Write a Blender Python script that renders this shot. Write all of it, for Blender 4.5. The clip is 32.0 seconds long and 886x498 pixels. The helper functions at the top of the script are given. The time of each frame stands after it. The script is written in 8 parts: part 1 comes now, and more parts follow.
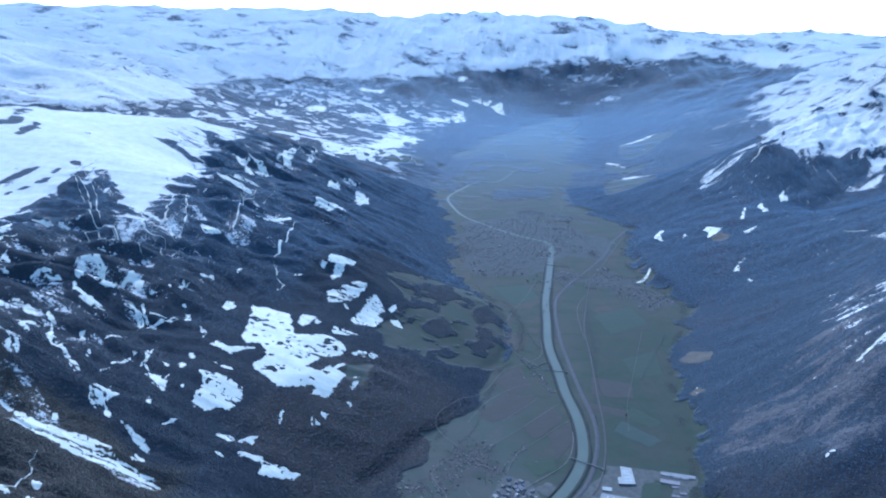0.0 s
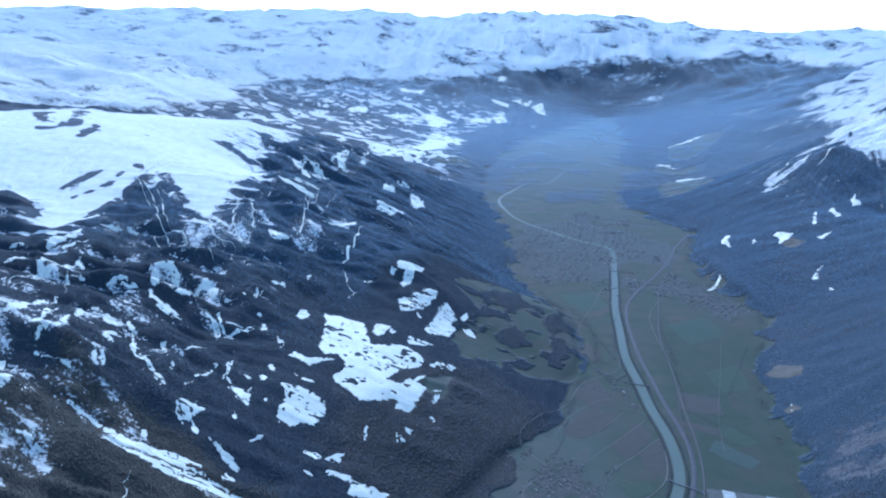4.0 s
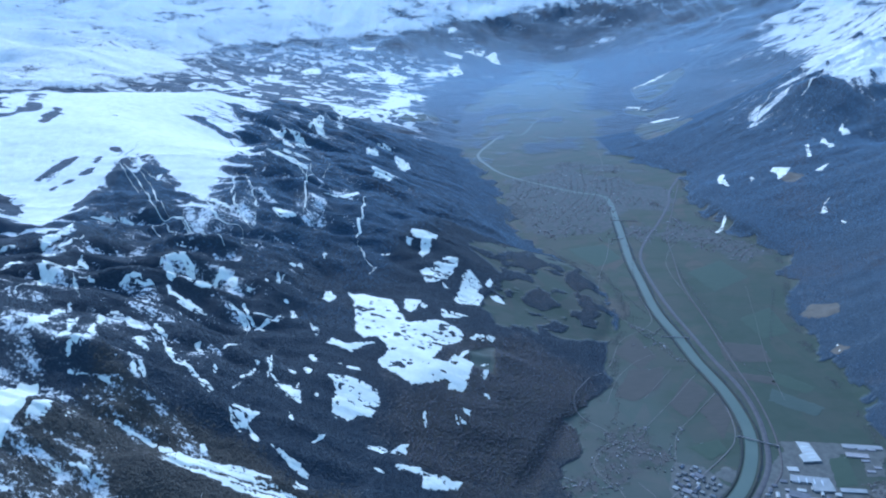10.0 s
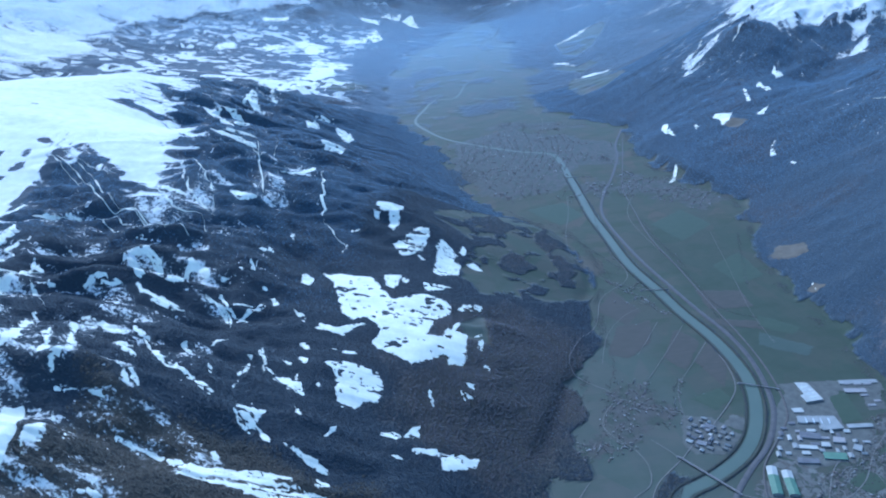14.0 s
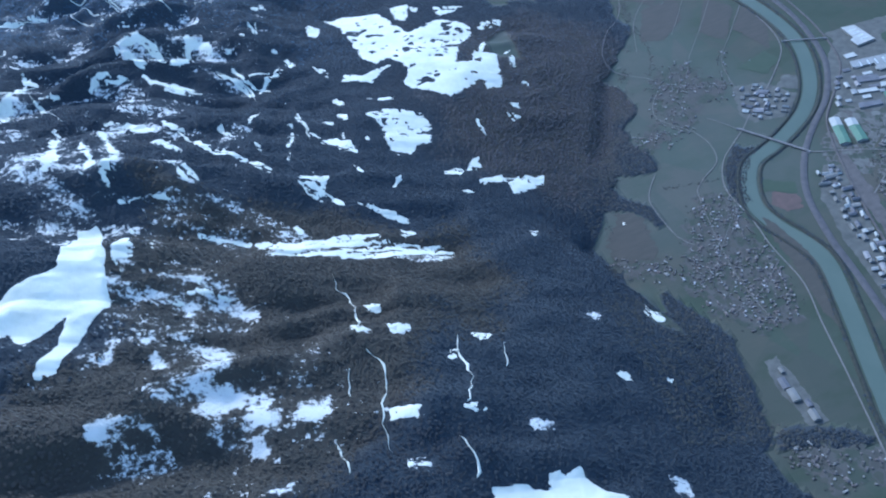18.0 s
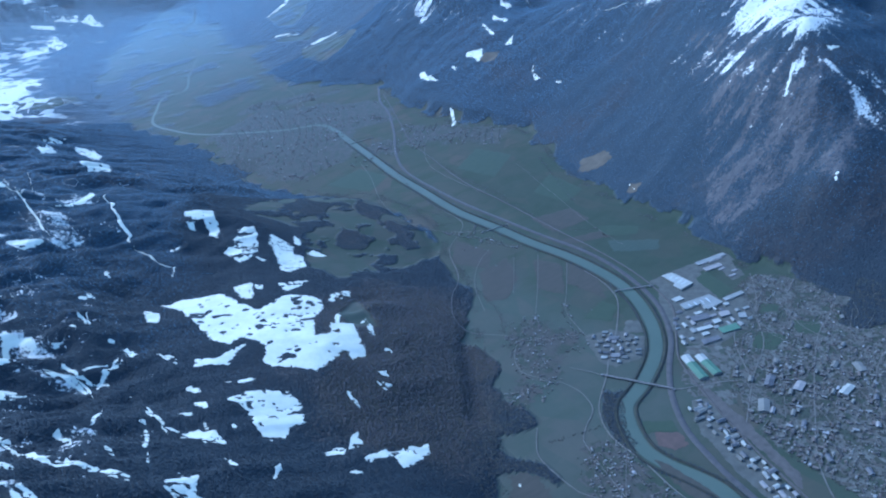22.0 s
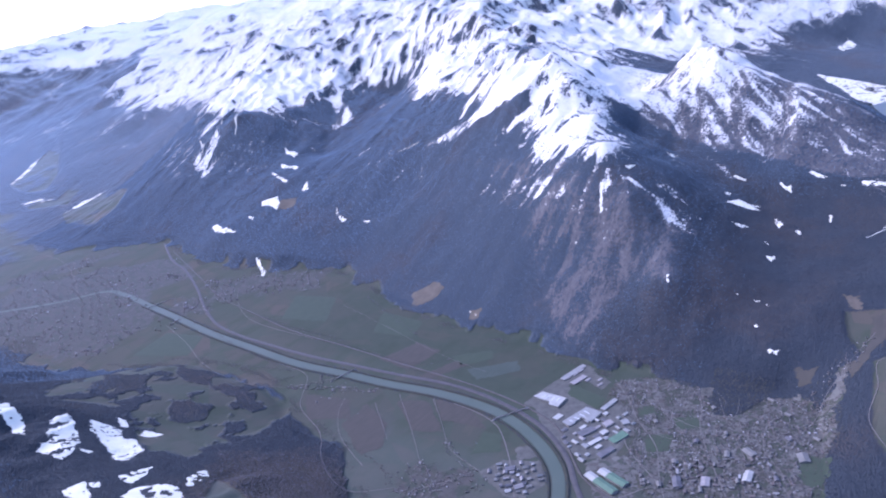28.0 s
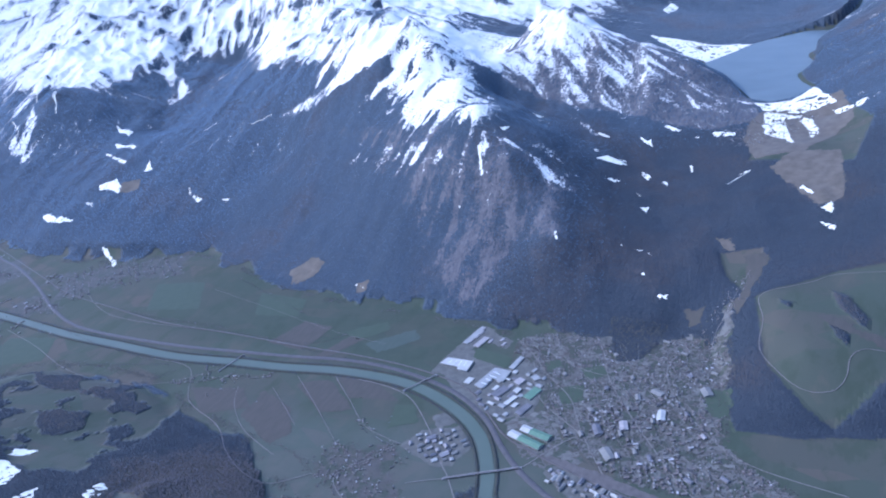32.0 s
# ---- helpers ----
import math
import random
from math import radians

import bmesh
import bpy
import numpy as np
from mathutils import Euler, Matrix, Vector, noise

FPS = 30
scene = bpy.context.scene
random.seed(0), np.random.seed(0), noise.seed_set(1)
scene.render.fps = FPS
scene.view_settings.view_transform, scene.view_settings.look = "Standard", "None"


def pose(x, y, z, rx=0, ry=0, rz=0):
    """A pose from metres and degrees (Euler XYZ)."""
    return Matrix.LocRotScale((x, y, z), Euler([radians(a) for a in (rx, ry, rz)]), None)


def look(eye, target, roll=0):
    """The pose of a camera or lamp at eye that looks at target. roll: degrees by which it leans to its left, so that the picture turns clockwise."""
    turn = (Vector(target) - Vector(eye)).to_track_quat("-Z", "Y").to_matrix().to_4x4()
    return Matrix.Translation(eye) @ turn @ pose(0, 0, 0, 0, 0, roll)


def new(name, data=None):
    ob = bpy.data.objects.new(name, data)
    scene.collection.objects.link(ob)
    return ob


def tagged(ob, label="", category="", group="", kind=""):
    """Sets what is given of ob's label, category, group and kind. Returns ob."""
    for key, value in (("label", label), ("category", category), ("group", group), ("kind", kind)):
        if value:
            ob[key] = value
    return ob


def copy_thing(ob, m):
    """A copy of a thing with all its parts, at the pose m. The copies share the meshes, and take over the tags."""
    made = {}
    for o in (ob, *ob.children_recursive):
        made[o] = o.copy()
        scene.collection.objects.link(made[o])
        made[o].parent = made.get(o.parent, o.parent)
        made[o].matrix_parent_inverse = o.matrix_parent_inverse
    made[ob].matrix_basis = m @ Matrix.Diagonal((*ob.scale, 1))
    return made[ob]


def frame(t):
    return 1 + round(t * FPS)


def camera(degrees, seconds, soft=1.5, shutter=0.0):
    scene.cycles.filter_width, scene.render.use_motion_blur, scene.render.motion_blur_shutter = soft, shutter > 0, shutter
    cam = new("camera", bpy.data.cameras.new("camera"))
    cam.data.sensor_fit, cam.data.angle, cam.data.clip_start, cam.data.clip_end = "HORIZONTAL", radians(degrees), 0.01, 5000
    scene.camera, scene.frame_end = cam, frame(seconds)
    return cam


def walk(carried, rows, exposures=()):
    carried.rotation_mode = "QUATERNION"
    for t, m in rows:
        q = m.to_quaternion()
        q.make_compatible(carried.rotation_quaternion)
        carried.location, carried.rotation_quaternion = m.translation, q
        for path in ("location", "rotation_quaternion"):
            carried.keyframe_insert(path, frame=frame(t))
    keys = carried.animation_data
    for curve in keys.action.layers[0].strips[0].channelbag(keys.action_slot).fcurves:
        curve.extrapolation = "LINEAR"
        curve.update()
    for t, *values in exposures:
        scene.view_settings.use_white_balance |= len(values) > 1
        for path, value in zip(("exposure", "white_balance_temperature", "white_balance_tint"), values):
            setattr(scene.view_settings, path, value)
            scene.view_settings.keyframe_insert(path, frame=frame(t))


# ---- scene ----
cam = camera(60.18, 32.0, soft=2.1)

# Seconds, place, heading (clockwise from +y), pitch, lean: a slow turn above a wide valley.
# One unit of the model stands for ten metres of the land.
PATH = [
    (0.0, -84.38, -429.01, 254.73, -3.58, -14.42, -0.02),
    (0.5, -89.21, -426.60, 254.78, -4.06, -14.35, -0.38),
    (1.0, -94.05, -424.20, 254.83, -4.51, -14.26, -0.28),
    (1.5, -98.92, -421.81, 254.88, -4.87, -14.31, -0.34),
    (2.0, -103.78, -419.42, 254.93, -5.10, -14.38, -0.46),
    (2.5, -108.61, -417.03, 254.99, -5.37, -14.45, -0.51),
    (3.0, -113.41, -414.62, 255.06, -5.71, -14.44, -0.44),
    (3.5, -118.18, -412.20, 255.12, -5.90, -14.39, -0.32),
    (5.5, -137.24, -402.50, 255.35, -5.66, -14.92, -0.41),
    (6.0, -142.03, -400.04, 255.42, -5.52, -15.20, -0.60),
    (6.5, -146.85, -397.55, 255.50, -5.39, -15.43, -1.13),
    (7.0, -151.65, -395.01, 255.59, -5.09, -15.73, -1.54),
    (7.5, -156.45, -392.45, 255.69, -4.57, -16.00, -1.82),
    (8.0, -161.24, -389.89, 255.79, -4.09, -16.26, -2.16),
    (8.5, -166.02, -387.34, 255.88, -3.61, -16.46, -2.43),
    (9.0, -170.80, -384.78, 255.96, -3.16, -16.80, -2.87),
    (9.5, -175.57, -382.20, 256.03, -2.72, -17.27, -3.22),
    (10.0, -180.35, -379.60, 256.08, -2.26, -17.83, -3.96),
    (10.5, -185.14, -376.99, 256.10, -1.68, -18.59, -4.54),
    (11.0, -189.88, -374.37, 256.09, -1.29, -19.63, -5.32),
    (11.5, -194.58, -371.76, 256.06, -0.46, -19.92, -5.16),
    (12.0, -199.26, -369.18, 255.99, 0.78, -17.43, -4.77),
    (12.5, -203.95, -366.63, 255.87, 1.94, -16.66, -5.02),
    (13.0, -208.68, -364.16, 255.71, 3.31, -15.77, -4.99),
    (13.5, -213.40, -361.74, 255.54, 4.24, -16.17, -5.36),
    (14.0, -218.05, -359.29, 255.43, 3.51, -20.79, -6.67),
    (14.5, -222.57, -356.86, 255.35, 2.37, -24.98, -8.75),
    (15.0, -226.90, -354.43, 255.35, 1.39, -29.04, -11.11),
    (15.5, -231.05, -351.99, 255.47, 0.62, -32.13, -13.16),
    (17.5, -246.91, -341.97, 256.29, -2.04, -42.21, -20.83),
    (18.0, -250.89, -339.04, 256.35, -0.45, -40.76, -21.44),
    (18.5, -254.90, -335.80, 256.35, 1.25, -40.10, -21.35),
    (19.0, -258.81, -332.36, 256.38, 2.56, -40.19, -21.24),
    (19.5, -262.59, -328.79, 256.41, 5.36, -37.61, -20.33),
    (20.0, -266.30, -325.22, 256.43, 9.05, -34.56, -18.01),
    (20.5, -269.93, -321.70, 256.39, 14.31, -30.79, -15.42),
    (21.0, -273.49, -318.17, 256.33, 18.02, -28.45, -14.08),
    (21.5, -277.01, -314.57, 256.25, 21.33, -26.19, -13.57),
    (22.0, -280.44, -310.78, 256.15, 23.58, -26.19, -13.87),
    (22.5, -283.81, -306.78, 256.06, 25.99, -24.70, -13.52),
    (23.0, -287.14, -302.60, 256.01, 28.06, -23.15, -13.36),
    (23.5, -290.32, -298.34, 255.97, 30.10, -21.59, -13.14),
    (24.0, -293.32, -294.10, 255.91, 31.82, -21.07, -12.70),
    (24.5, -296.07, -289.80, 255.94, 33.26, -21.56, -12.65),
    (26.5, -306.07, -272.35, 256.33, 38.50, -23.65, -13.37),
    (27.0, -308.41, -267.93, 256.52, 40.23, -23.35, -13.50),
    (27.5, -310.63, -263.40, 256.77, 42.62, -21.05, -13.33),
    (28.0, -312.89, -258.83, 256.98, 44.49, -19.73, -12.96),
    (28.5, -315.11, -254.17, 257.15, 46.39, -18.95, -12.94),
    (29.0, -317.22, -249.45, 257.29, 47.87, -18.95, -13.22),
    (29.5, -319.17, -244.67, 257.43, 49.00, -20.46, -13.63),
    (30.0, -320.93, -239.84, 257.63, 50.09, -21.93, -13.89),
    (30.5, -322.53, -234.94, 257.90, 51.47, -23.19, -13.54),
    (31.0, -324.01, -229.96, 258.28, 53.38, -24.24, -12.98),
    (31.5, -325.43, -224.89, 258.71, 55.19, -24.76, -12.41),
    (32.0, -326.83, -219.71, 259.18, 57.20, -24.57, -12.32),
]


def aimed(x, y, z, heading, pitch, lean):
    a, b = radians(heading), radians(pitch)
    ahead = Vector((math.sin(a) * math.cos(b), math.cos(a) * math.cos(b), math.sin(b)))
    return look(Vector((x, y, z)), Vector((x, y, z)) + 100 * ahead, lean)


walk(cam, [(t, aimed(*rest)) for t, *rest in PATH], exposures=[(0.0, 0.9, 4750, 11), (7.0, 0.95, 4710, 8), (13.0, 1.0, 4620, 6), (15.5, 1.15, 4840, 8), (19.0, 1.19, 4980, 9), (22.0, 0.98, 4530, 6), (24.0, 1.18, 4830, 13), (28.0, 1.29, 5580, 40), (29.0, 1.19, 5440, 31), (30.0, 1.13, 5120, 18), (31.0, 1.24, 5030, 18), (32.0, 1.36, 5130, 25)])
import itertools

# ---- sky and sun ----
SUN_HEIGHT, SUN_TURN = 40.0, -20.0      # degrees above the horizon; clockwise from +y
sun_way = Vector((math.sin(radians(SUN_TURN)) * math.cos(radians(SUN_HEIGHT)),
                  math.cos(radians(SUN_TURN)) * math.cos(radians(SUN_HEIGHT)), math.sin(radians(SUN_HEIGHT))))
world = bpy.data.worlds.new("sky")
scene.world = world
world.use_nodes = True
wn = world.node_tree
sky = wn.nodes.new("ShaderNodeTexSky")
sky.sky_type = 'NISHITA'
sky.sun_disc = False
sky.sun_elevation = radians(SUN_HEIGHT)
sky.sun_rotation = radians(SUN_TURN)
sky.altitude = 2000
sky.air_density = 1.3
sky.dust_density = 4.5
sky.ozone_density = 1.2
wn.links.new(sky.outputs[0], wn.nodes["Background"].inputs[0])
wn.nodes["Background"].inputs[1].default_value = 0.15
sun = new("sun", bpy.data.lights.new("sun", 'SUN'))
sun.data.energy = 1.65
sun.data.angle = radians(8.0)
sun.data.color = (1.0, 0.96, 0.91)
sun.matrix_world = look(sun_way * 900, (0, 0, 0))

# ---- materials ----
def mat(name, rough=0.8, metal=0.0):
    m = bpy.data.materials.new(name)
    m.use_nodes = True
    b = m.node_tree.nodes["Principled BSDF"]
    b.inputs["Roughness"].default_value = rough
    b.inputs["Metallic"].default_value = metal
    b.inputs["Specular IOR Level"].default_value = 0.25
    # blue sheen, strongest at grazing angles, stands in for haze on every surface
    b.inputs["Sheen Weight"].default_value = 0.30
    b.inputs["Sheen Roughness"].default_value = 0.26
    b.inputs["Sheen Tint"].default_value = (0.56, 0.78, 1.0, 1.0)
    return m, m.node_tree.nodes, m.node_tree.links, b


def place_of(nodes, links, size):
    geo = nodes.new("ShaderNodeNewGeometry")
    mp = nodes.new("ShaderNodeVectorMath")
    mp.operation = 'MULTIPLY'
    mp.inputs[1].default_value = size
    links.new(geo.outputs["Position"], mp.inputs[0])
    return mp.outputs[0]


def noise_of(nodes, links, size, scale=1.0, detail=6.0, rough=0.6):
    n = nodes.new("ShaderNodeTexNoise")
    n.inputs["Scale"].default_value = scale
    n.inputs["Detail"].default_value = detail
    n.inputs["Roughness"].default_value = rough
    links.new(place_of(nodes, links, size), n.inputs["Vector"])
    return n.outputs["Fac"]


def ramp_of(nodes, links, src, stops):
    r = nodes.new("ShaderNodeValToRGB")
    els = r.color_ramp.elements
    while len(els) < len(stops):
        els.new(0.5)
    for e, (p, c) in zip(els, stops):
        e.position, e.color = p, (*c, 1.0)
    links.new(src, r.inputs[0])
    return r.outputs[0]


def mix_of(nodes, links, fac, a, b):
    m = nodes.new("ShaderNodeMix")
    m.data_type = 'RGBA'
    for value, slot in ((fac, 0), (a, 6), (b, 7)):
        if isinstance(value, (float, int)):
            m.inputs[slot].default_value = value
        elif isinstance(value, tuple):
            m.inputs[slot].default_value = (*value, 1.0)
        else:
            links.new(value, m.inputs[slot])
    return m.outputs[2]


def maths(nodes, links, op, a, b=0.0, clamp=False):
    m = nodes.new("ShaderNodeMath")
    m.operation, m.use_clamp = op, clamp
    for k, v in enumerate((a, b)):
        if isinstance(v, (float, int)):
            m.inputs[k].default_value = v
        else:
            links.new(v, m.inputs[k])
    return m.outputs[0]


def step_of(nodes, links, src, low, high):
    m = nodes.new("ShaderNodeMapRange")
    m.interpolation_type = 'SMOOTHSTEP'
    links.new(src, m.inputs[0])
    m.inputs[1].default_value, m.inputs[2].default_value = low, high
    return m.outputs[0]


def bump_of(nodes, links, src, bsdf, strength, distance):
    b = nodes.new("ShaderNodeBump")
    b.inputs["Strength"].default_value = strength
    b.inputs["Distance"].default_value = distance
    links.new(src, b.inputs["Height"])
    links.new(b.outputs[0], bsdf.inputs["Normal"])


def plain(name, low, high, size=(1, 1, 1), rough=0.8, metal=0.0, detail=5.0):
    m, n, l, b = mat(name, rough, metal)
    f = noise_of(n, l, size, 1.0, detail)
    l.new(ramp_of(n, l, f, [(0.3, low), (0.7, high)]), b.inputs["Base Color"])
    return m


def varied(name, stops, rough=0.8, metal=0.0, island=False):
    """A tone of its own for each object, or for each loose piece of a joined mesh, with a little dirt."""
    m, n, l, b = mat(name, rough, metal)
    if island:
        g = n.new("ShaderNodeNewGeometry")
        src = g.outputs["Random Per Island"]
    else:
        g = n.new("ShaderNodeObjectInfo")
        src = g.outputs["Random"]
    c = ramp_of(n, l, src, stops)
    d = noise_of(n, l, (1.3, 1.3, 1.3), 1.0, 4.0)
    l.new(mix_of(n, l, maths(n, l, 'MULTIPLY', d, 0.3), c, (0.12, 0.115, 0.11)), b.inputs["Base Color"])
    return m


def attr_of(nodes, name):
    a = nodes.new("ShaderNodeAttribute")
    a.attribute_name = name
    return a.outputs["Fac"]


def snow_tone(n, l):
    f = noise_of(n, l, (0.12, 0.12, 0.12), 1.0, 6.0)
    return ramp_of(n, l, f, [(0.3, (0.65, 0.655, 0.59)), (0.65, (0.78, 0.782, 0.715))])


def make_land():
    m, n, l, b = mat("land", 0.9)
    # haze over far land is put in as blue sheen growing with distance
    l.new(maths(n, l, 'ADD', maths(n, l, 'MULTIPLY', attr_of(n, "haze_sheen"), 0.9), 0.05), b.inputs["Sheen Weight"])
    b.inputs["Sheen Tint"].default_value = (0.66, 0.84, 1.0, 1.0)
    # valley meadows: a patchwork of parcels, winter green to brown
    vor = n.new("ShaderNodeTexVoronoi")
    vor.inputs["Scale"].default_value = 1.0
    vor.inputs["Randomness"].default_value = 0.8
    l.new(place_of(n, l, (0.055, 0.024, 0.0)), vor.inputs["Vector"])
    sep = n.new("ShaderNodeSeparateColor")
    l.new(vor.outputs["Color"], sep.inputs[0])
    parcels = ramp_of(n, l, sep.outputs[0], [(0.0, (0.048, 0.064, 0.048)), (0.35, (0.040, 0.062, 0.044)), (0.6, (0.058, 0.066, 0.052)),
                                         (0.85, (0.046, 0.058, 0.046)), (1.0, (0.078, 0.072, 0.059))])
    mottle = noise_of(n, l, (0.10, 0.06, 0.1), 1.0, 8.0, 0.65)
    meadow = mix_of(n, l, maths(n, l, 'MULTIPLY', mottle, 0.55), parcels, (0.056, 0.058, 0.045))
    damp = noise_of(n, l, (0.028, 0.05, 0.05), 1.0, 7.0, 0.62)
    meadow = mix_of(n, l, maths(n, l, 'MULTIPLY', step_of(n, l, damp, 0.50, 0.62), 0.75), meadow, (0.036, 0.052, 0.034))
    meadow = mix_of(n, l, maths(n, l, 'MULTIPLY', step_of(n, l, damp, 0.46, 0.36), 0.6), meadow, (0.070, 0.070, 0.054))
    # left meadows: haze painted in as a paler, bluer tone
    meadow = mix_of(n, l, maths(n, l, 'MULTIPLY', attr_of(n, "hazy_meadow"), 0.42), meadow, ramp_of(n, l, mottle, [(0.35, (0.066, 0.084, 0.074)), (0.65, (0.088, 0.100, 0.088))]))
    meadow = mix_of(n, l, maths(n, l, 'MULTIPLY', attr_of(n, "lush"), 0.5), meadow, ramp_of(n, l, mottle, [(0.35, (0.026, 0.044, 0.030)), (0.65, (0.040, 0.056, 0.040))]))
    # woodland floor: the blue tone carries far haze, near and dark parts less
    fl = noise_of(n, l, (0.25, 0.25, 0.25), 1.0, 8.0, 0.7)
    fl2 = noise_of(n, l, (0.012, 0.012, 0.012), 1.0, 4.0)
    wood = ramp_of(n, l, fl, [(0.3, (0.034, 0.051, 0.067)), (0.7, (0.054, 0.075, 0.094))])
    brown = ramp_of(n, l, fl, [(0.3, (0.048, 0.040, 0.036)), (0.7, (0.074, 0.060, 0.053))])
    near_tone = ramp_of(n, l, fl, [(0.3, (0.027, 0.037, 0.046)), (0.7, (0.037, 0.048, 0.057))])
    wood = mix_of(n, l, attr_of(n, "near_floor"), wood, near_tone)
    wood = mix_of(n, l, attr_of(n, "larches"), wood, ramp_of(n, l, fl, [(0.3, (0.046, 0.044, 0.036)), (0.7, (0.062, 0.058, 0.046))]))
    wood = mix_of(n, l, attr_of(n, "dense"), wood, ramp_of(n, l, fl, [(0.3, (0.025, 0.036, 0.047)), (0.7, (0.037, 0.049, 0.061))]))
    wood = mix_of(n, l, maths(n, l, 'MULTIPLY', maths(n, l, 'MULTIPLY', step_of(n, l, fl2, 0.5, 0.68), 0.5), maths(n, l, 'SUBTRACT', 1.0, attr_of(n, "near_floor"))), wood, brown)
    # rock and scree
    rk = noise_of(n, l, (0.10, 0.45, 0.3), 1.0, 9.0, 0.7)
    rock = ramp_of(n, l, rk, [(0.3, (0.066, 0.070, 0.078)), (0.7, (0.15, 0.148, 0.15))])
    fine = noise_of(n, l, (0.35, 0.6, 0.5), 1.0, 9.0, 0.72)
    wide = noise_of(n, l, (0.06, 0.13, 0.1), 1.0, 6.0, 0.65)
    jitter = maths(n, l, 'ADD', maths(n, l, 'MULTIPLY', maths(n, l, 'SUBTRACT', fine, 0.5), 1.9),
                   maths(n, l, 'MULTIPLY', maths(n, l, 'SUBTRACT', wide, 0.5), 0.9))
    forest = step_of(n, l, maths(n, l, 'ADD', attr_of(n, "wood"), maths(n, l, 'MULTIPLY', jitter, 0.6)), 0.22, 0.42)
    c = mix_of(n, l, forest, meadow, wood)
    stony = step_of(n, l, maths(n, l, 'ADD', attr_of(n, "rock"), jitter), 0.44, 0.62)
    c = mix_of(n, l, stony, c, rock)
    vast = noise_of(n, l, (0.010, 0.014, 0.02), 1.0, 11.0, 0.66)
    cracks = noise_of(n, l, (0.03, 0.035, 0.05), 1.0, 9.0, 0.72)
    torn = maths(n, l, 'ADD', maths(n, l, 'MULTIPLY', maths(n, l, 'SUBTRACT', vast, 0.5), 1.8), maths(n, l, 'MULTIPLY', maths(n, l, 'SUBTRACT', cracks, 0.5), 1.7))
    torn = maths(n, l, 'MULTIPLY', torn, attr_of(n, "torn"))
    grit = noise_of(n, l, (0.55, 0.45, 0.25), 1.0, 6.0, 0.75)
    edge = maths(n, l, 'ADD', maths(n, l, 'ADD', maths(n, l, 'MULTIPLY', jitter, 0.6), maths(n, l, 'MULTIPLY', maths(n, l, 'SUBTRACT', grit, 0.5), 1.1)), torn)
    edge = maths(n, l, 'MULTIPLY', edge, attr_of(n, "frayed"))
    snowy = step_of(n, l, maths(n, l, 'ADD', attr_of(n, "snow"), edge), 0.46, 0.56)
    thin = step_of(n, l, maths(n, l, 'ADD', attr_of(n, "snow"), edge), 0.37, 0.66)
    snowy = maths(n, l, 'ADD', maths(n, l, 'MULTIPLY', snowy, maths(n, l, 'SUBTRACT', 1.0, attr_of(n, "thin"))), maths(n, l, 'MULTIPLY', thin, attr_of(n, "thin")))
    # snowed-in clearings between the far woods
    plots = n.new("ShaderNodeTexVoronoi")
    plots.inputs["Scale"].default_value = 1.0
    l.new(place_of(n, l, (0.048, 0.030, 0.0)), plots.inputs["Vector"])
    lot = n.new("ShaderNodeSeparateColor")
    l.new(plots.outputs["Color"], lot.inputs[0])
    cluster = noise_of(n, l, (0.006, 0.005, 0.0), 1.0, 3.0, 0.6)
    chance = maths(n, l, 'ADD', lot.outputs[0], maths(n, l, 'MULTIPLY', maths(n, l, 'SUBTRACT', cluster, 0.5), 1.6))
    chance = maths(n, l, 'ADD', chance, maths(n, l, 'MULTIPLY', jitter, 0.28))
    farm = maths(n, l, 'MULTIPLY', step_of(n, l, chance, 0.66, 0.72), attr_of(n, "farms"))
    snowy = maths(n, l, 'MAXIMUM', snowy, farm)
    c = mix_of(n, l, snowy, c, snow_tone(n, l))
    l.new(c, b.inputs["Base Color"])
    broad = noise_of(n, l, (0.022, 0.03, 0.03), 1.0, 8.0, 0.68)
    both = maths(n, l, 'ADD', fine, maths(n, l, 'MULTIPLY', broad, 3.0))
    crags = maths(n, l, 'MULTIPLY', maths(n, l, 'MULTIPLY', maths(n, l, 'ADD', vast, maths(n, l, 'MULTIPLY', cracks, 0.3)), maths(n, l, 'MULTIPLY', attr_of(n, "torn"), snowy)), 14.0)
    near = maths(n, l, 'MULTIPLY', both, maths(n, l, 'ADD', attr_of(n, "wood"), 0.04))
    bump_of(n, l, maths(n, l, 'ADD', near, crags), b, 0.7, 1.8)
    return m


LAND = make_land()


def make_snow(name):
    m, n, l, b = mat(name, 0.7)
    f = noise_of(n, l, (0.12, 0.12, 0.12), 1.0, 6.0)
    l.new(ramp_of(n, l, f, [(0.3, (0.61, 0.62, 0.50)), (0.65, (0.74, 0.745, 0.62))]), b.inputs["Base Color"])
    b.inputs["Subsurface Weight"].default_value = 0.0
    bump_of(n, l, noise_of(n, l, (0.5, 0.5, 0.5), 1.0, 6.0), b, 0.35, 0.6)
    return m


SNOW = make_snow("field_snow")


